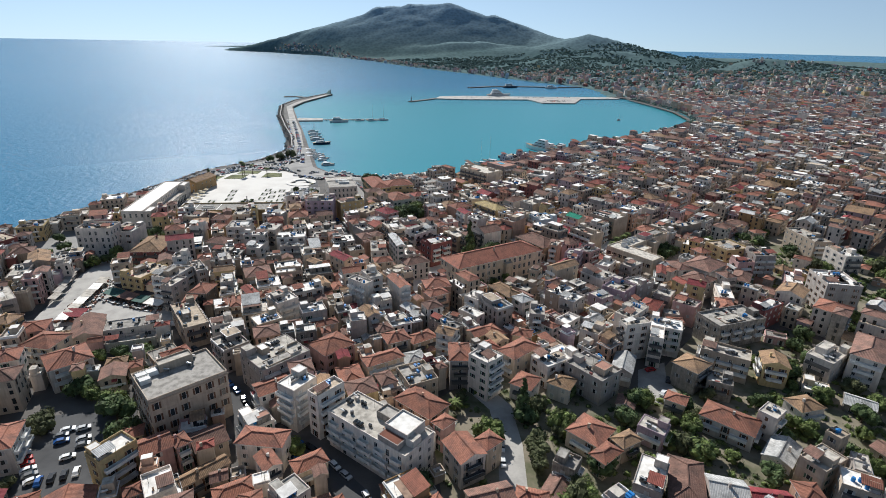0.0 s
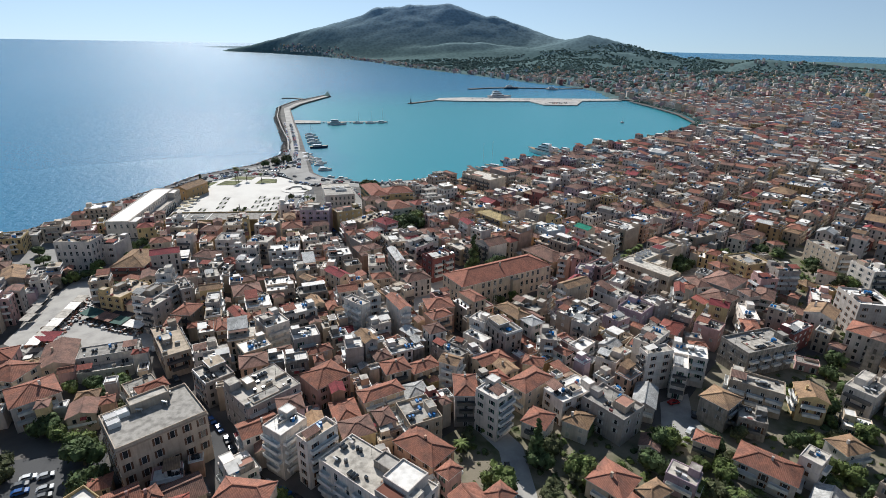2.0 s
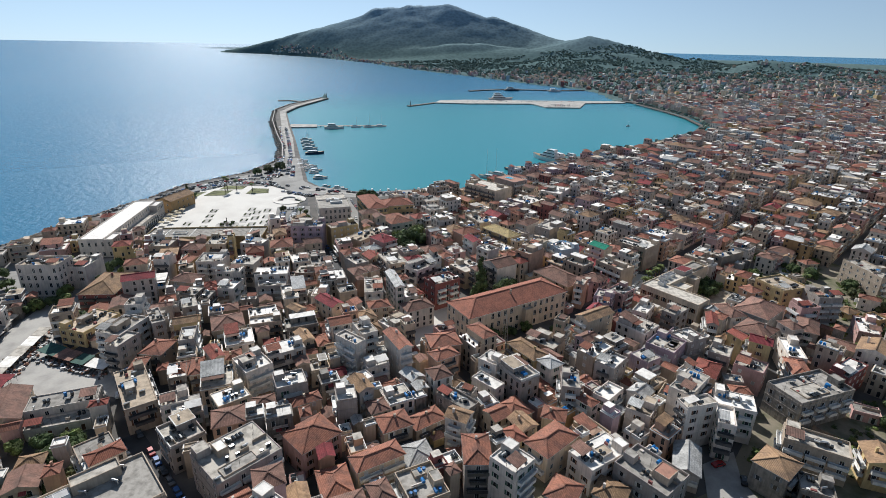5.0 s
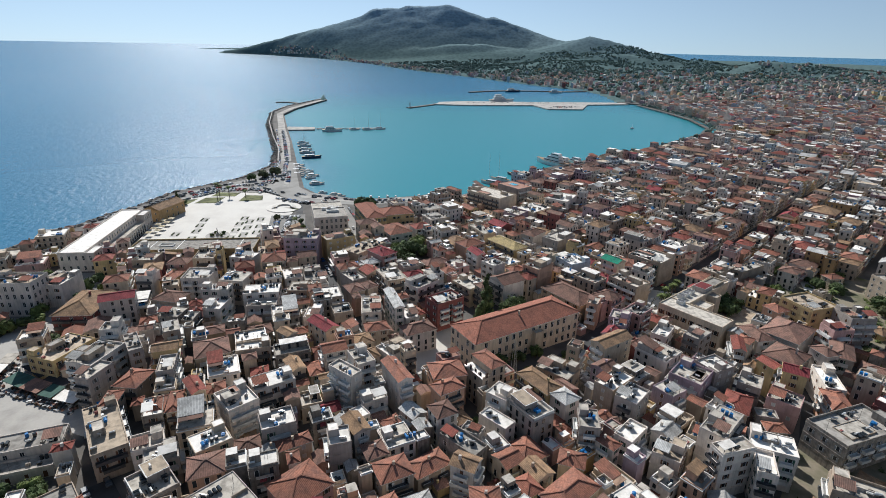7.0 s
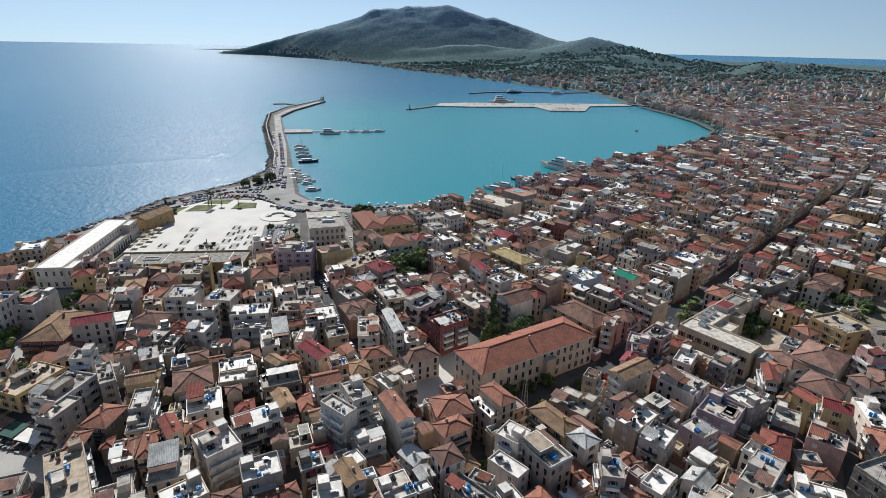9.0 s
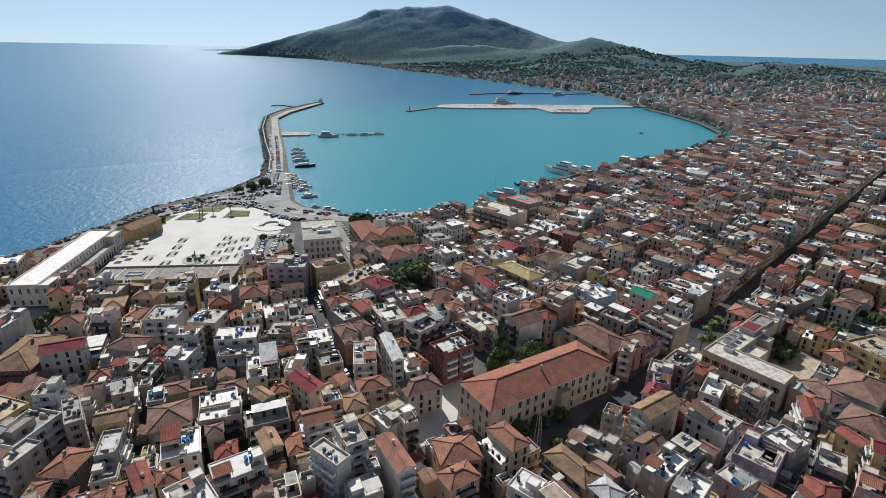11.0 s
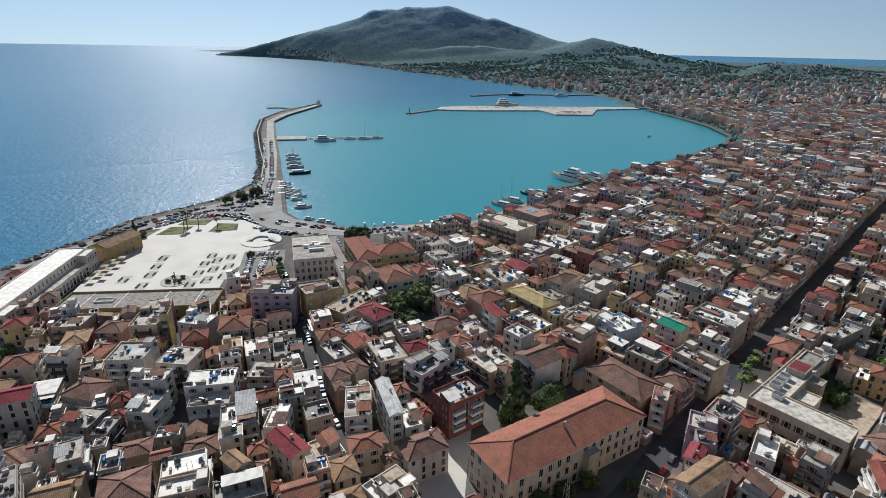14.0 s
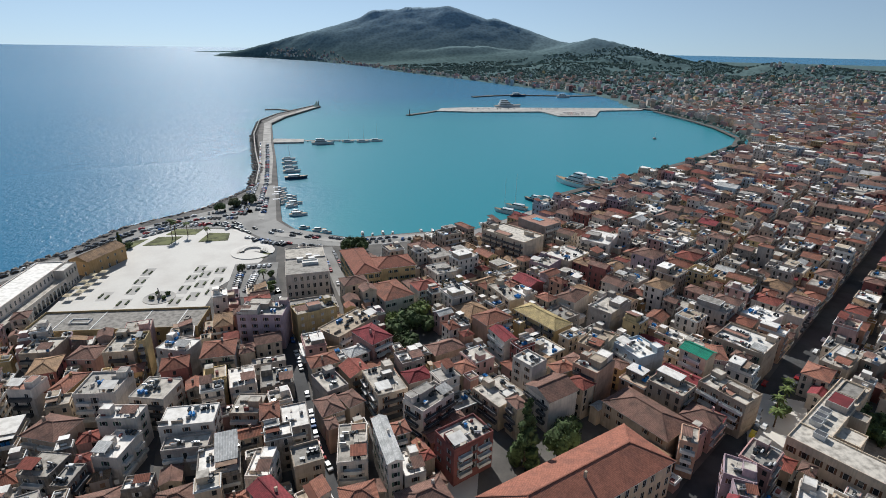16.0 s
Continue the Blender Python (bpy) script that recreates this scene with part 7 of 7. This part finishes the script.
BODIES = [car_body().mesh("body", [p]) for p in PAINTS]
GLASS, WHEEL = car_glass().mesh("cabin_glass", [M_PANE]), car_wheel().mesh("wheel", [M_TYRE])
CARS = []
for body, word in zip(BODIES, PAINT_WORDS):
    c = thing("car", 0, 0, -60, 0, f"{word} parked hatchback car on the asphalt", "car", "parked cars")
    part("body", body, None, c)
    part("cabin_glass", GLASS, None, c)
    for wx in (-1.3, 1.3):
        for wy in (-0.75, 0.75):
            part("wheel", WHEEL, None, c).matrix_basis = pose(wx, wy, 0.31)
    CARS.append(c)
crng = random.Random(3)
USED = set()


def car(x, y, rot, z=GZ - 0.12, which=None):
    k = which if which is not None else crng.choice((0, 0, 0, 1, 1, 2, 3, 3, 2, 4, 5))
    if k not in USED:
        USED.add(k)
        CARS[k].matrix_basis = pose(x, y, z, 0, 0, rot)
        return CARS[k]
    return copy_thing(CARS[k], pose(x, y, z, 0, 0, rot))


FARCARS = Bag()
FC_BODY, FC_GLASS = car_body(), car_glass()


def far_car(x, y, rot, z=GZ - 0.12):
    """A car on the quays, one of several hundred small ones."""
    k, mi = len(FARCARS.v), crng.choice((0, 0, 1, 1, 2, 2, 2, 3, 3, 3, 4, 5))
    FARCARS.grid_faces(FC_BODY.v, FC_BODY.f, mi)
    FARCARS.grid_faces(FC_GLASS.v, FC_GLASS.f, len(PAINTS))
    FARCARS.box(-1.6, -1.0, -0.84, 0.84, 0, 0.5, len(PAINTS) + 1)
    FARCARS.box(1.0, 1.6, -0.84, 0.84, 0, 0.5, len(PAINTS) + 1)
    FARCARS.turned(k, x, y, radians(rot))
    FARCARS.v[k:] = [(a, b, c + z) for a, b, c in FARCARS.v[k:]]


def kerb_cars(line, side, gap_m, chance, turn=0):
    """Cars parked along a street at that distance from its middle."""
    for (ax, ay), (bx, by) in zip(line, line[1:]):
        ln = math.hypot(bx - ax, by - ay)
        a = math.atan2(by - ay, bx - ax)
        s = 2.0
        while s < ln - 2:
            if crng.random() < chance:
                t = s / ln
                (far_car if ay > 330 else car)(ax + t * (bx - ax) - side * math.sin(a), ay + t * (by - ay) + side * math.cos(a), math.degrees(a) + turn + crng.uniform(-3, 3))
            s += gap_m


kerb_cars(STREETS[0][0][:5], 1.7, 5.6, 0.6)
kerb_cars(STREETS[1][0][:6], -3.2, 7.0, 0.35)
kerb_cars(STREETS[2][0], 2.8, 5.4, 0.85)
kerb_cars(STREETS[2][0][:4], -2.8, 5.4, 0.8)
kerb_cars(STREETS[3][0], -2.6, 6.5, 0.5)
kerb_cars([(-192, 362), (-172, 400), (-152, 438), (-122, 470)], 3.2, 5.4, 0.75)
kerb_cars([(-88, 470), (-97, 570), (-118, 690), (-136, 790)], 3.0, 5.2, 0.75)
kerb_cars([(-83, 480), (-92, 570), (-112, 690), (-128, 780)], 1.0, 3.0, 0.6, 75)
kerb_cars([(-94, 470), (-103, 560)], 1.0, 3.2, 0.6, 75)
kerb_cars([(-150, 432), (-122, 464), (-98, 474)], -3.0, 5.2, 0.8)
kerb_cars([(-130, 446), (-104, 446), (-84, 438)], 1, 3.0, 0.7, 80)
kerb_cars([(-106, 470), (-90, 466)], 5, 3.0, 0.7, 85)
kerb_cars([(-100, 430), (-80, 424)], 8, 3.0, 0.7, 85)
kerb_cars([(210, 1190), (480, 1195)], 0, 6, 0.5, 90)
kerb_cars([(370, 1100), (430, 1100)], 0, 4, 0.7, 90)
kerb_cars([(380, 1120), (440, 1120)], 0, 4, 0.7, 90)
kerb_cars([(104, 436), (160, 483), (240, 533), (304, 573), (386, 631), (508, 724)], 3, 6, 0.7)
kerb_cars([(-78, 470), (-84, 520)], 0, 2.9, 0.6, 80)
kerb_cars([(-96, 452), (-62, 424), (-30, 412)], 0, 5.5, 0.6)
kerb_cars([(-118, 462), (-92, 462)], 0, 2.9, 0.7, 85)
kerb_cars([(-112, 452), (-90, 448)], 0, 5.2, 0.6)
kerb_cars([(-10, 404), (36, 411), (68, 413)], -2.5, 4.4, 0.6, 70)
kerb_cars([(-68, 338), (-70, 360)], 0, 2.8, 0.9, 80)
kerb_cars([(-61.5, 332), (-61.5, 362)], 0, 2.8, 0.95, 85)
kerb_cars([(-69, 366), (-52, 369)], 0, 2.8, 0.9, 75)
kerb_cars([(-24, 386), (-16, 352), (-10, 330)], 3.2, 5.2, 0.8)
kerb_cars([(-24, 386), (-16, 352), (-10, 330)], -3.2, 5.2, 0.6)
kerb_cars([(-180, 366), (-160, 402), (-146, 424), (-128, 444)], 0, 4.9, 0.9)
kerb_cars([(-184, 370), (-165, 410), (-150, 434), (-128, 458)], 2.0, 4.9, 0.85)
kerb_cars([(-122, 452), (-106, 448), (-92, 440), (-76, 424)], 0, 4.9, 0.85)
kerb_cars([(-120, 474), (-104, 482), (-98, 520), (-100, 556)], 0, 2.9, 0.8, 80)
kerb_cars([(-86, 500), (-92, 555)], 0, 2.9, 0.8, 80)
kerb_cars([(-66, 430), (-40, 417), (-8, 404), (34, 412), (68, 415)], 2.0, 4.9, 0.75)
kerb_cars([(-80, 418), (-52, 405), (-24, 396)], 0, 5.2, 0.9)
kerb_cars([(-74, 412), (-50, 401)], 0, 3.0, 0.8, 70)
for x, y, rot, k in ((-104, 69.5, 20, 3), (-102.6, 66.9, 20, 5), (-98.9, 72.5, 22, 1), (-96.5, 67.5, 22, 1), (-97.3, 59.6, 22, 0), (-100.4, 50.3, 105, 5), (-97.5, 51.2, 105, 2), (-94.6, 52.2, 105, 2), (-103.4, 72.2, 20, 0), (-95.4, 64.6, 22, 3), (-91.8, 53.2, 105, 0)):
    car(x, y, rot, GZ - 0.08, k)
for i, k in enumerate((2, 0, 4, 0, 4, 4, 0, 3, 0)):
    car(-116.3 + 1.75 * i, 68.8 - 2.25 * i, 32, GZ - 0.08, k)
for x, y, k in ((-97.5, 151, 0), (-95.6, 145.5, 1), (-94, 140, 0)):
    car(x, y, 112, GZ - 0.09, k)
for x, y, rot, k in ((98, 71.5, 40, 0), (104, 79, 60, 2), (100.5, 86, 10, 4)):
    car(x, y, rot, GZ - 0.03, k)
for x, y, k in ((128, 205, 6), (131.5, 208, 3), (135, 212, 0), (138.5, 216, 0), (124, 190, 1), (152, 231, 4)):
    car(x, y, 40, GZ - 0.04, k)
for k in range(len(CARS)):
    if k not in USED:
        car(-97, 65 - 4 * k, 25, GZ - 0.08, k)

solid("quay_cars", FARCARS, PAINTS + [M_PANE, M_TYRE], "rows of small parked cars along the quays and mole", "cars", kind="stuff")

# ---- boats ----
M_HULL = mat("white_hull", (0.74, 0.74, 0.73), 0.3, 0.06, spec=0.5)
M_HULLB = mat("dark_hull", (0.03, 0.05, 0.09), 0.3, 0.06, spec=0.5)
M_DECKW = mat("teak_deck", (0.34, 0.22, 0.12), 0.7, 0.2)


def boat(x, y, rot, ln, dark=False, mast=0.0, decks=1, kind_words="motor boat"):
    """Hull with a raked bow, cabin tiers with dark windows, optional mast."""
    ob = thing("boat", x, y, 0, rot, f"{'dark blue' if dark else 'white'} moored {kind_words} on turquoise water", "boat", "moored boats")
    bm = ln * 0.26
    h = Bag()
    sec = [(-0.5, 0.42, 1.0), (-0.2, 0.5, 1.0), (0.15, 0.46, 1.08), (0.36, 0.26, 1.2), (0.5, 0.02, 1.35)]
    top = ln * 0.09 + 0.4
    vs = []
    for t, w, z in sec:
        vs += [(t * ln * 0.93, -w * bm * 0.7, -0.4), (t * ln, -w * bm, top * z), (t * ln, w * bm, top * z), (t * ln * 0.93, w * bm * 0.7, -0.4)]
    fs = []
    for i in range(4):
        for j in range(3):
            fs.append((i * 4 + j, (i + 1) * 4 + j, (i + 1) * 4 + j + 1, i * 4 + j + 1))
    fs += [(0, 1, 2, 3), (19, 18, 17, 16)]
    h.grid_faces(vs, [tuple(reversed(f)) for f in fs])
    h.m = [1 if i % 3 == 1 and i < 12 else 0 for i in range(len(h.m))]
    part("hull", h, [M_HULLB if dark else M_HULL, M_DECKW], ob)
    for k in range(decks):
        c = Bag()
        a0, a1, w, z0 = -0.34 + 0.03 * k, 0.2 - 0.1 * k, bm * (0.36 - 0.05 * k), top + k * ln * 0.055 + (0.9 * k)
        hh = ln * 0.035 + 1.0
        c.grid_faces([(a0 * ln, -w, z0 - 0.3), (a1 * ln, -w, z0 - 0.3), (a1 * ln, w, z0 - 0.3), (a0 * ln, w, z0 - 0.3), (a0 * ln, -w, z0 + hh), (a1 * ln - hh, -w * 0.9, z0 + hh), (a1 * ln - hh, w * 0.9, z0 + hh), (a0 * ln, w, z0 + hh)], [(0, 1, 5, 4), (1, 2, 6, 5), (2, 3, 7, 6), (3, 0, 4, 7), (4, 5, 6, 7)])
        cab = part("cabin", c, [M_HULL], ob)
        g = Bag()
        f0, f1 = a1 * ln - hh * 0.36, a1 * ln - hh * 0.66
        lo, hi = z0 + hh * 0.4, z0 + hh * 0.78
        g.grid_faces([(a0 * ln + 0.5, -w * 1.03, lo), (f0, -w * 1.02, lo), (f0, w * 1.02, lo), (a0 * ln + 0.5, w * 1.03, lo), (a0 * ln + 0.5, -w * 1.03, hi), (f1, -w * 0.97, hi), (f1, w * 0.97, hi), (a0 * ln + 0.5, w * 1.03, hi)], [(0, 1, 5, 4), (1, 2, 6, 5), (2, 3, 7, 6)])
        part("window_band", g, [M_PANE], cab)
    if mast:
        m = Bag()
        m.tube((0.05 * ln, 0, top), (0.05 * ln, 0, top + mast), 0.14, 0.07, 6)
        part("mast", m, [M_TRIM], ob)
        m = Bag()
        m.tube((0.05 * ln, 0, top + 1.6), (-0.4 * ln, 0, top + 1.7), 0.16, 0.12, 6)
        part("boom", m, [M_HULL], ob)


for x, y, ln in ((-66, 528, 10), (-64, 519, 9), (-60, 507, 13), (-61, 498, 10), (-53, 475, 14), (-55, 482, 9), (-45, 443, 8), (-34, 437, 10), (-29, 432, 8)):
    boat(x, y, 6 + crng.uniform(-10, 10), ln, False, 0, 1)
for x, y, ln in ((-4, 427, 8), (3, 424, 6), (10, 427, 8), (17, 426, 7), (37, 428, 8), (45, 428, 8), (56, 428, 7), (64, 430, 8), (82, 440, 8), (94, 450, 8)):
    boat(x, y, 90 + crng.uniform(-10, 10), ln, False, 0, 1)
for i in range(7):
    boat(-72 - i * 1.6 + (2 if i > 3 else 0), 505 + i * 8, 8 + crng.uniform(-4, 4), crng.uniform(9, 14), False, 0, 1)
boat(-70, 597, 10, 22, True, 14, 1, "wooden tour boat")
boat(-78, 625, 8, 18, False, 12, 1, "tour boat")
boat(-82, 645, 8, 16, False, 14, 1, "sailing yacht")
boat(-86, 668, 8, 17, False, 13, 1, "sailing yacht")
boat(-90, 690, 8, 15, False, 15, 1, "sailing yacht")
boat(-60, 792, 4, 30, False, 0, 2, "excursion ferry")
boat(-28, 806, 4, 16, False, 16, 1, "sailing yacht")
boat(-8, 806, 6, 18, False, 22, 1, "sailing yacht")
boat(10, 812, 6, 18, False, 22, 1, "sailing yacht")
boat(195, 553, 120, 44, False, 0, 3, "large yacht")
boat(205, 556, 118, 36, False, 0, 2, "large yacht")
boat(224, 559, 112, 27, False, 0, 2, "large yacht")
boat(140, 502, 128, 18, True, 0, 2, "motor yacht")
boat(152, 508, 126, 14, False, 0, 1, "motor yacht")
for x, y in ((248, 574), (256, 578), (263, 580)):
    boat(x, y, 118, 11, False, 0, 1)
boat(108, 470, 140, 20, False, 26, 1, "sailing yacht")
boat(120, 482, 140, 20, False, 26, 1, "sailing yacht")
for i in range(9):
    boat(250 + i * 27, 562 + i * 19, 130, crng.uniform(7, 11))
boat(420, 820, 30, 9, False, 9, 1, "sailing boat")
boat(300, 1160 + 80, 4, 60, False, 10, 3, "car ferry")
boat(400, 1528, 4, 46, True, 12, 2, "work boat")
boat(520, 1505, 4, 40, False, 10, 2, "car ferry")

# ---- on the roofs ----
M_STEEL = mat("galvanised_steel", (0.50, 0.50, 0.50), 0.4, 0.1, metal=0.7)
M_PANEL = mat("solar_panel_glass", (0.012, 0.015, 0.03), 0.12, 0.1, spec=0.6)
b = Bag()
b.tube((-0.95, 0.35, 1.35), (0.95, 0.35, 1.35), 0.28, 0.28, 10)
HT = b.mesh("tank", [M_STEEL])
b = Bag()
b.grid_faces([(-1, -0.9, 0.25), (1, -0.9, 0.25), (1, 0.2, 1.1), (-1, 0.2, 1.1), (-1, -0.94, 0.2), (1, -0.94, 0.2), (1, 0.2, 1.02), (-1, 0.2, 1.02)], [(0, 1, 2, 3), (4, 5, 1, 0), (5, 6, 2, 1), (6, 7, 3, 2), (7, 4, 0, 3), (7, 6, 5, 4)])
HP = b.mesh("panel", [M_PANEL])
b = Bag()
b.grid_faces([(-0.8, 0.2, 0), (-0.8, 0.5, 0), (0.8, 0.5, 0), (0.8, 0.2, 0), (-0.8, 0.2, 1.1), (-0.8, 0.5, 1.1), (0.8, 0.5, 1.1), (0.8, 0.2, 1.1)], [(0, 1, 5, 4), (2, 3, 7, 6), (4, 5, 6, 7)])
HF = b.mesh("stand", [M_STEEL])
b = Bag()
b.tube((0, 0, 0), (0, 0, 1.1), 0.55, 0.55, 12)
b.tube((0, 0, 1.1), (0, 0, 1.25), 0.5, 0.2, 12)
TANK = b.mesh("tank", [M_TANKB])
TANKG = b.mesh("tank", [M_RAIL])


def heater(x, y, z, rot):
    ob = thing("solar_water_heater", x, y, z, rot, "steel tank and tilted dark solar panel on a flat roof", "water heater", "roof heaters")
    part("tank", HT, None, ob)
    part("panel", HP, None, ob)
    part("stand", HF, None, ob)


rrng = random.Random(17)
nh = nt = 0
for ob in [o for o in list(scene.objects) if o.name.startswith("house") and o.type == "EMPTY"]:
    walls = [c for c in ob.children if c.name.startswith("roof") and not c.name.startswith("roof_")]
    if "flat" not in ob["label"] or not walls or ob.location.y > 330:
        continue
    me = walls[0].data
    xs, ys, zs = [v.co.x for v in me.vertices], [v.co.y for v in me.vertices], [v.co.z for v in me.vertices]
    w, d, h = max(xs), max(ys), max(zs)
    if w > 20 or d > 20:
        continue
    for _ in range(rrng.choice((1, 2, 2, 3))):
        x, y = rrng.uniform(-w + 1.3, w - 1.3), rrng.uniform(-d + 1.3, d - 1.3)
        sx, sy, sw, sd = ob.get("stair", (99, 99, 0, 0))
        if abs(x - sx) < sw / 2 + 1.2 and abs(y - sy) < sd / 2 + 1.2:
            continue
        p = ob.matrix_basis @ Vector((x, y, h))
        if rrng.random() < 0.5 and nh < 85:
            heater(p.x, p.y, p.z, 170 + rrng.uniform(-15, 15))
            nh += 1
        elif nt < 115:
            blue = rrng.random() < 0.4
            t = tagged(new("water_tank", TANK if blue else TANKG), f"{'bright blue plastic' if blue else 'black'} water tank on a flat roof", "water tank", "roof tanks")
            t.matrix_basis = pose(p.x, p.y, p.z)
            nt += 1

clutter = Bag()
for ob in [o for o in list(scene.objects) if o.name.startswith("house") and o.type == "EMPTY"]:
    walls = [c for c in ob.children if c.name.startswith("roof") and not c.name.startswith("roof_")]
    if "flat" not in ob["label"] or not walls or ob.location.y > 360 or "hall" in ob["label"] or "block" in ob["label"] or "centre" in ob["label"]:
        continue
    me = walls[0].data
    w, d, h = (max(v.co[i] for v in me.vertices) for i in range(3))
    for _ in range(int(min(w * d * 4, 260) / 14)):
        k = len(clutter.v)
        roof_kit(clutter, rrng, -w + 0.6, w - 1.6, -d + 0.8, d - 0.8, h, 1)
        clutter.v[k:] = [tuple(ob.matrix_basis @ Vector(p)) for p in clutter.v[k:]]
solid("roof_clutter", clutter, FAR_MATS, "small boxes, pots and low walls scattered over flat roofs", "clutter", kind="stuff")

# ---- awnings, parasols and the mast ----
M_GCANVAS = mat("green_canvas", (0.045, 0.11, 0.09), 0.8, 0.15)
M_DCANVAS = mat("black_canvas", (0.035, 0.035, 0.042), 0.8, 0.15)
M_CANVAS = mat("cream_canvas", (0.62, 0.52, 0.34), 0.8, 0.15)


def awning(x, y, w, d, rot, colour, label, h=3.0):
    ob = thing("awning", x, y, GZ, rot, label, "awning", "market awnings")
    b = Bag()
    b.grid_faces([(-w / 2, -d / 2, h - 0.5), (w / 2, -d / 2, h - 0.5), (w / 2, d / 2, h), (-w / 2, d / 2, h), (-w / 2, -d / 2, h - 0.62), (w / 2, -d / 2, h - 0.62), (w / 2, d / 2, h - 0.1), (-w / 2, d / 2, h - 0.1)], [(0, 1, 2, 3), (4, 5, 1, 0), (5, 6, 2, 1), (6, 7, 3, 2), (7, 4, 0, 3), (7, 6, 5, 4)])
    part("canvas", b, [colour], ob)
    for sx in (-1, 1):
        for sy in (-1, 1):
            q = Bag()
            q.tube((sx * (w / 2 - 0.15), sy * (d / 2 - 0.15), -0.1), (sx * (w / 2 - 0.15), sy * (d / 2 - 0.15), h - 0.55 if sy < 0 else h - 0.1), 0.05, 0.05, 6)
            part("post", q, [M_RAIL], ob)


for i in range(6):
    awning(-141.5 - 0.2 * i, 147 + 7.6 * i, 7.4, 4.4, 94, (DECK["white"], DECK["light"])[i % 2], "long pale canvas awning over market stalls")
    awning(-156 - 1.6 * i, 168 + 7.6 * i, 7.2, 3.6, 92, (DECK["light"], DECK["grey"])[i % 2], "long pale canvas awning over market stalls")
for x, y, w, d, rot, c, lab in ((-130.5, 170.0, 10, 6, -30, M_GCANVAS, "dark green canvas awning on the market square"), (-122.5, 165.5, 9, 6, -28, TILE["brown"], "terracotta canvas awning on the market square"), (-115.2, 161.5, 6, 6, -24, M_GCANVAS, "dark green canvas awning on the market square"), (-107.8, 157.6, 9, 5, -22, DECK["white"], "white canvas awning on the market square"), (-128.0, 176.8, 14, 5, -38, M_DCANVAS, "black canvas awning along a cafe front"), (-116.5, 167.8, 11, 4, -30, M_DCANVAS, "black canvas awning along a cafe front"), (-139, 148, 9, 3.2, -5, TILE["crimson"], "crimson canvas awning on the market square"), (-138.6, 152, 9, 3, -5, TILE["crimson"], "crimson canvas awning on the market square")):
    awning(x, y, w, d, rot, c, lab)
for i in range(8):
    ob = thing("parasol", -146 + (i % 2) * 4, 333 + 4.2 * i, GZ, 0, "square cream cafe parasol on the paved square", "parasol", "cafe parasols")
    b = Bag()
    b.grid_faces([(-1.9, -1.9, 2.4), (1.9, -1.9, 2.4), (1.9, 1.9, 2.4), (-1.9, 1.9, 2.4), (0, 0, 3.2)], [(0, 1, 4), (1, 2, 4), (2, 3, 4), (3, 0, 4), (3, 2, 1, 0)])
    part("canopy", b, [M_CANVAS], ob)
    b = Bag()
    b.tube((0, 0, -0.1), (0, 0, 2.45), 0.05, 0.05, 6)
    part("pole", b, [M_TRIM], ob)
mast = thing("lattice_mast", 50, 156, GZ, 20, "grey steel lattice mast in the courtyard", "mast")
for sx in (-1, 1):
    for sy in (-1, 1):
        b = Bag()
        b.tube((sx * 0.9, sy * 0.9, -0.2), (sx * 0.35, sy * 0.35, 17), 0.09, 0.06, 5)
        part("leg", b, [M_STEEL], mast)
for k in range(8):
    z0, r0, r1 = k * 2.1, 0.9 - 0.068 * k, 0.9 - 0.068 * (k + 1)
    for s in (-1, 1):
        b = Bag()
        b.tube((-r0 * s, -r0, z0), (r1 * s, -r1, z0 + 2.1), 0.04, 0.04, 4)
        part("brace", b, [M_STEEL], mast)
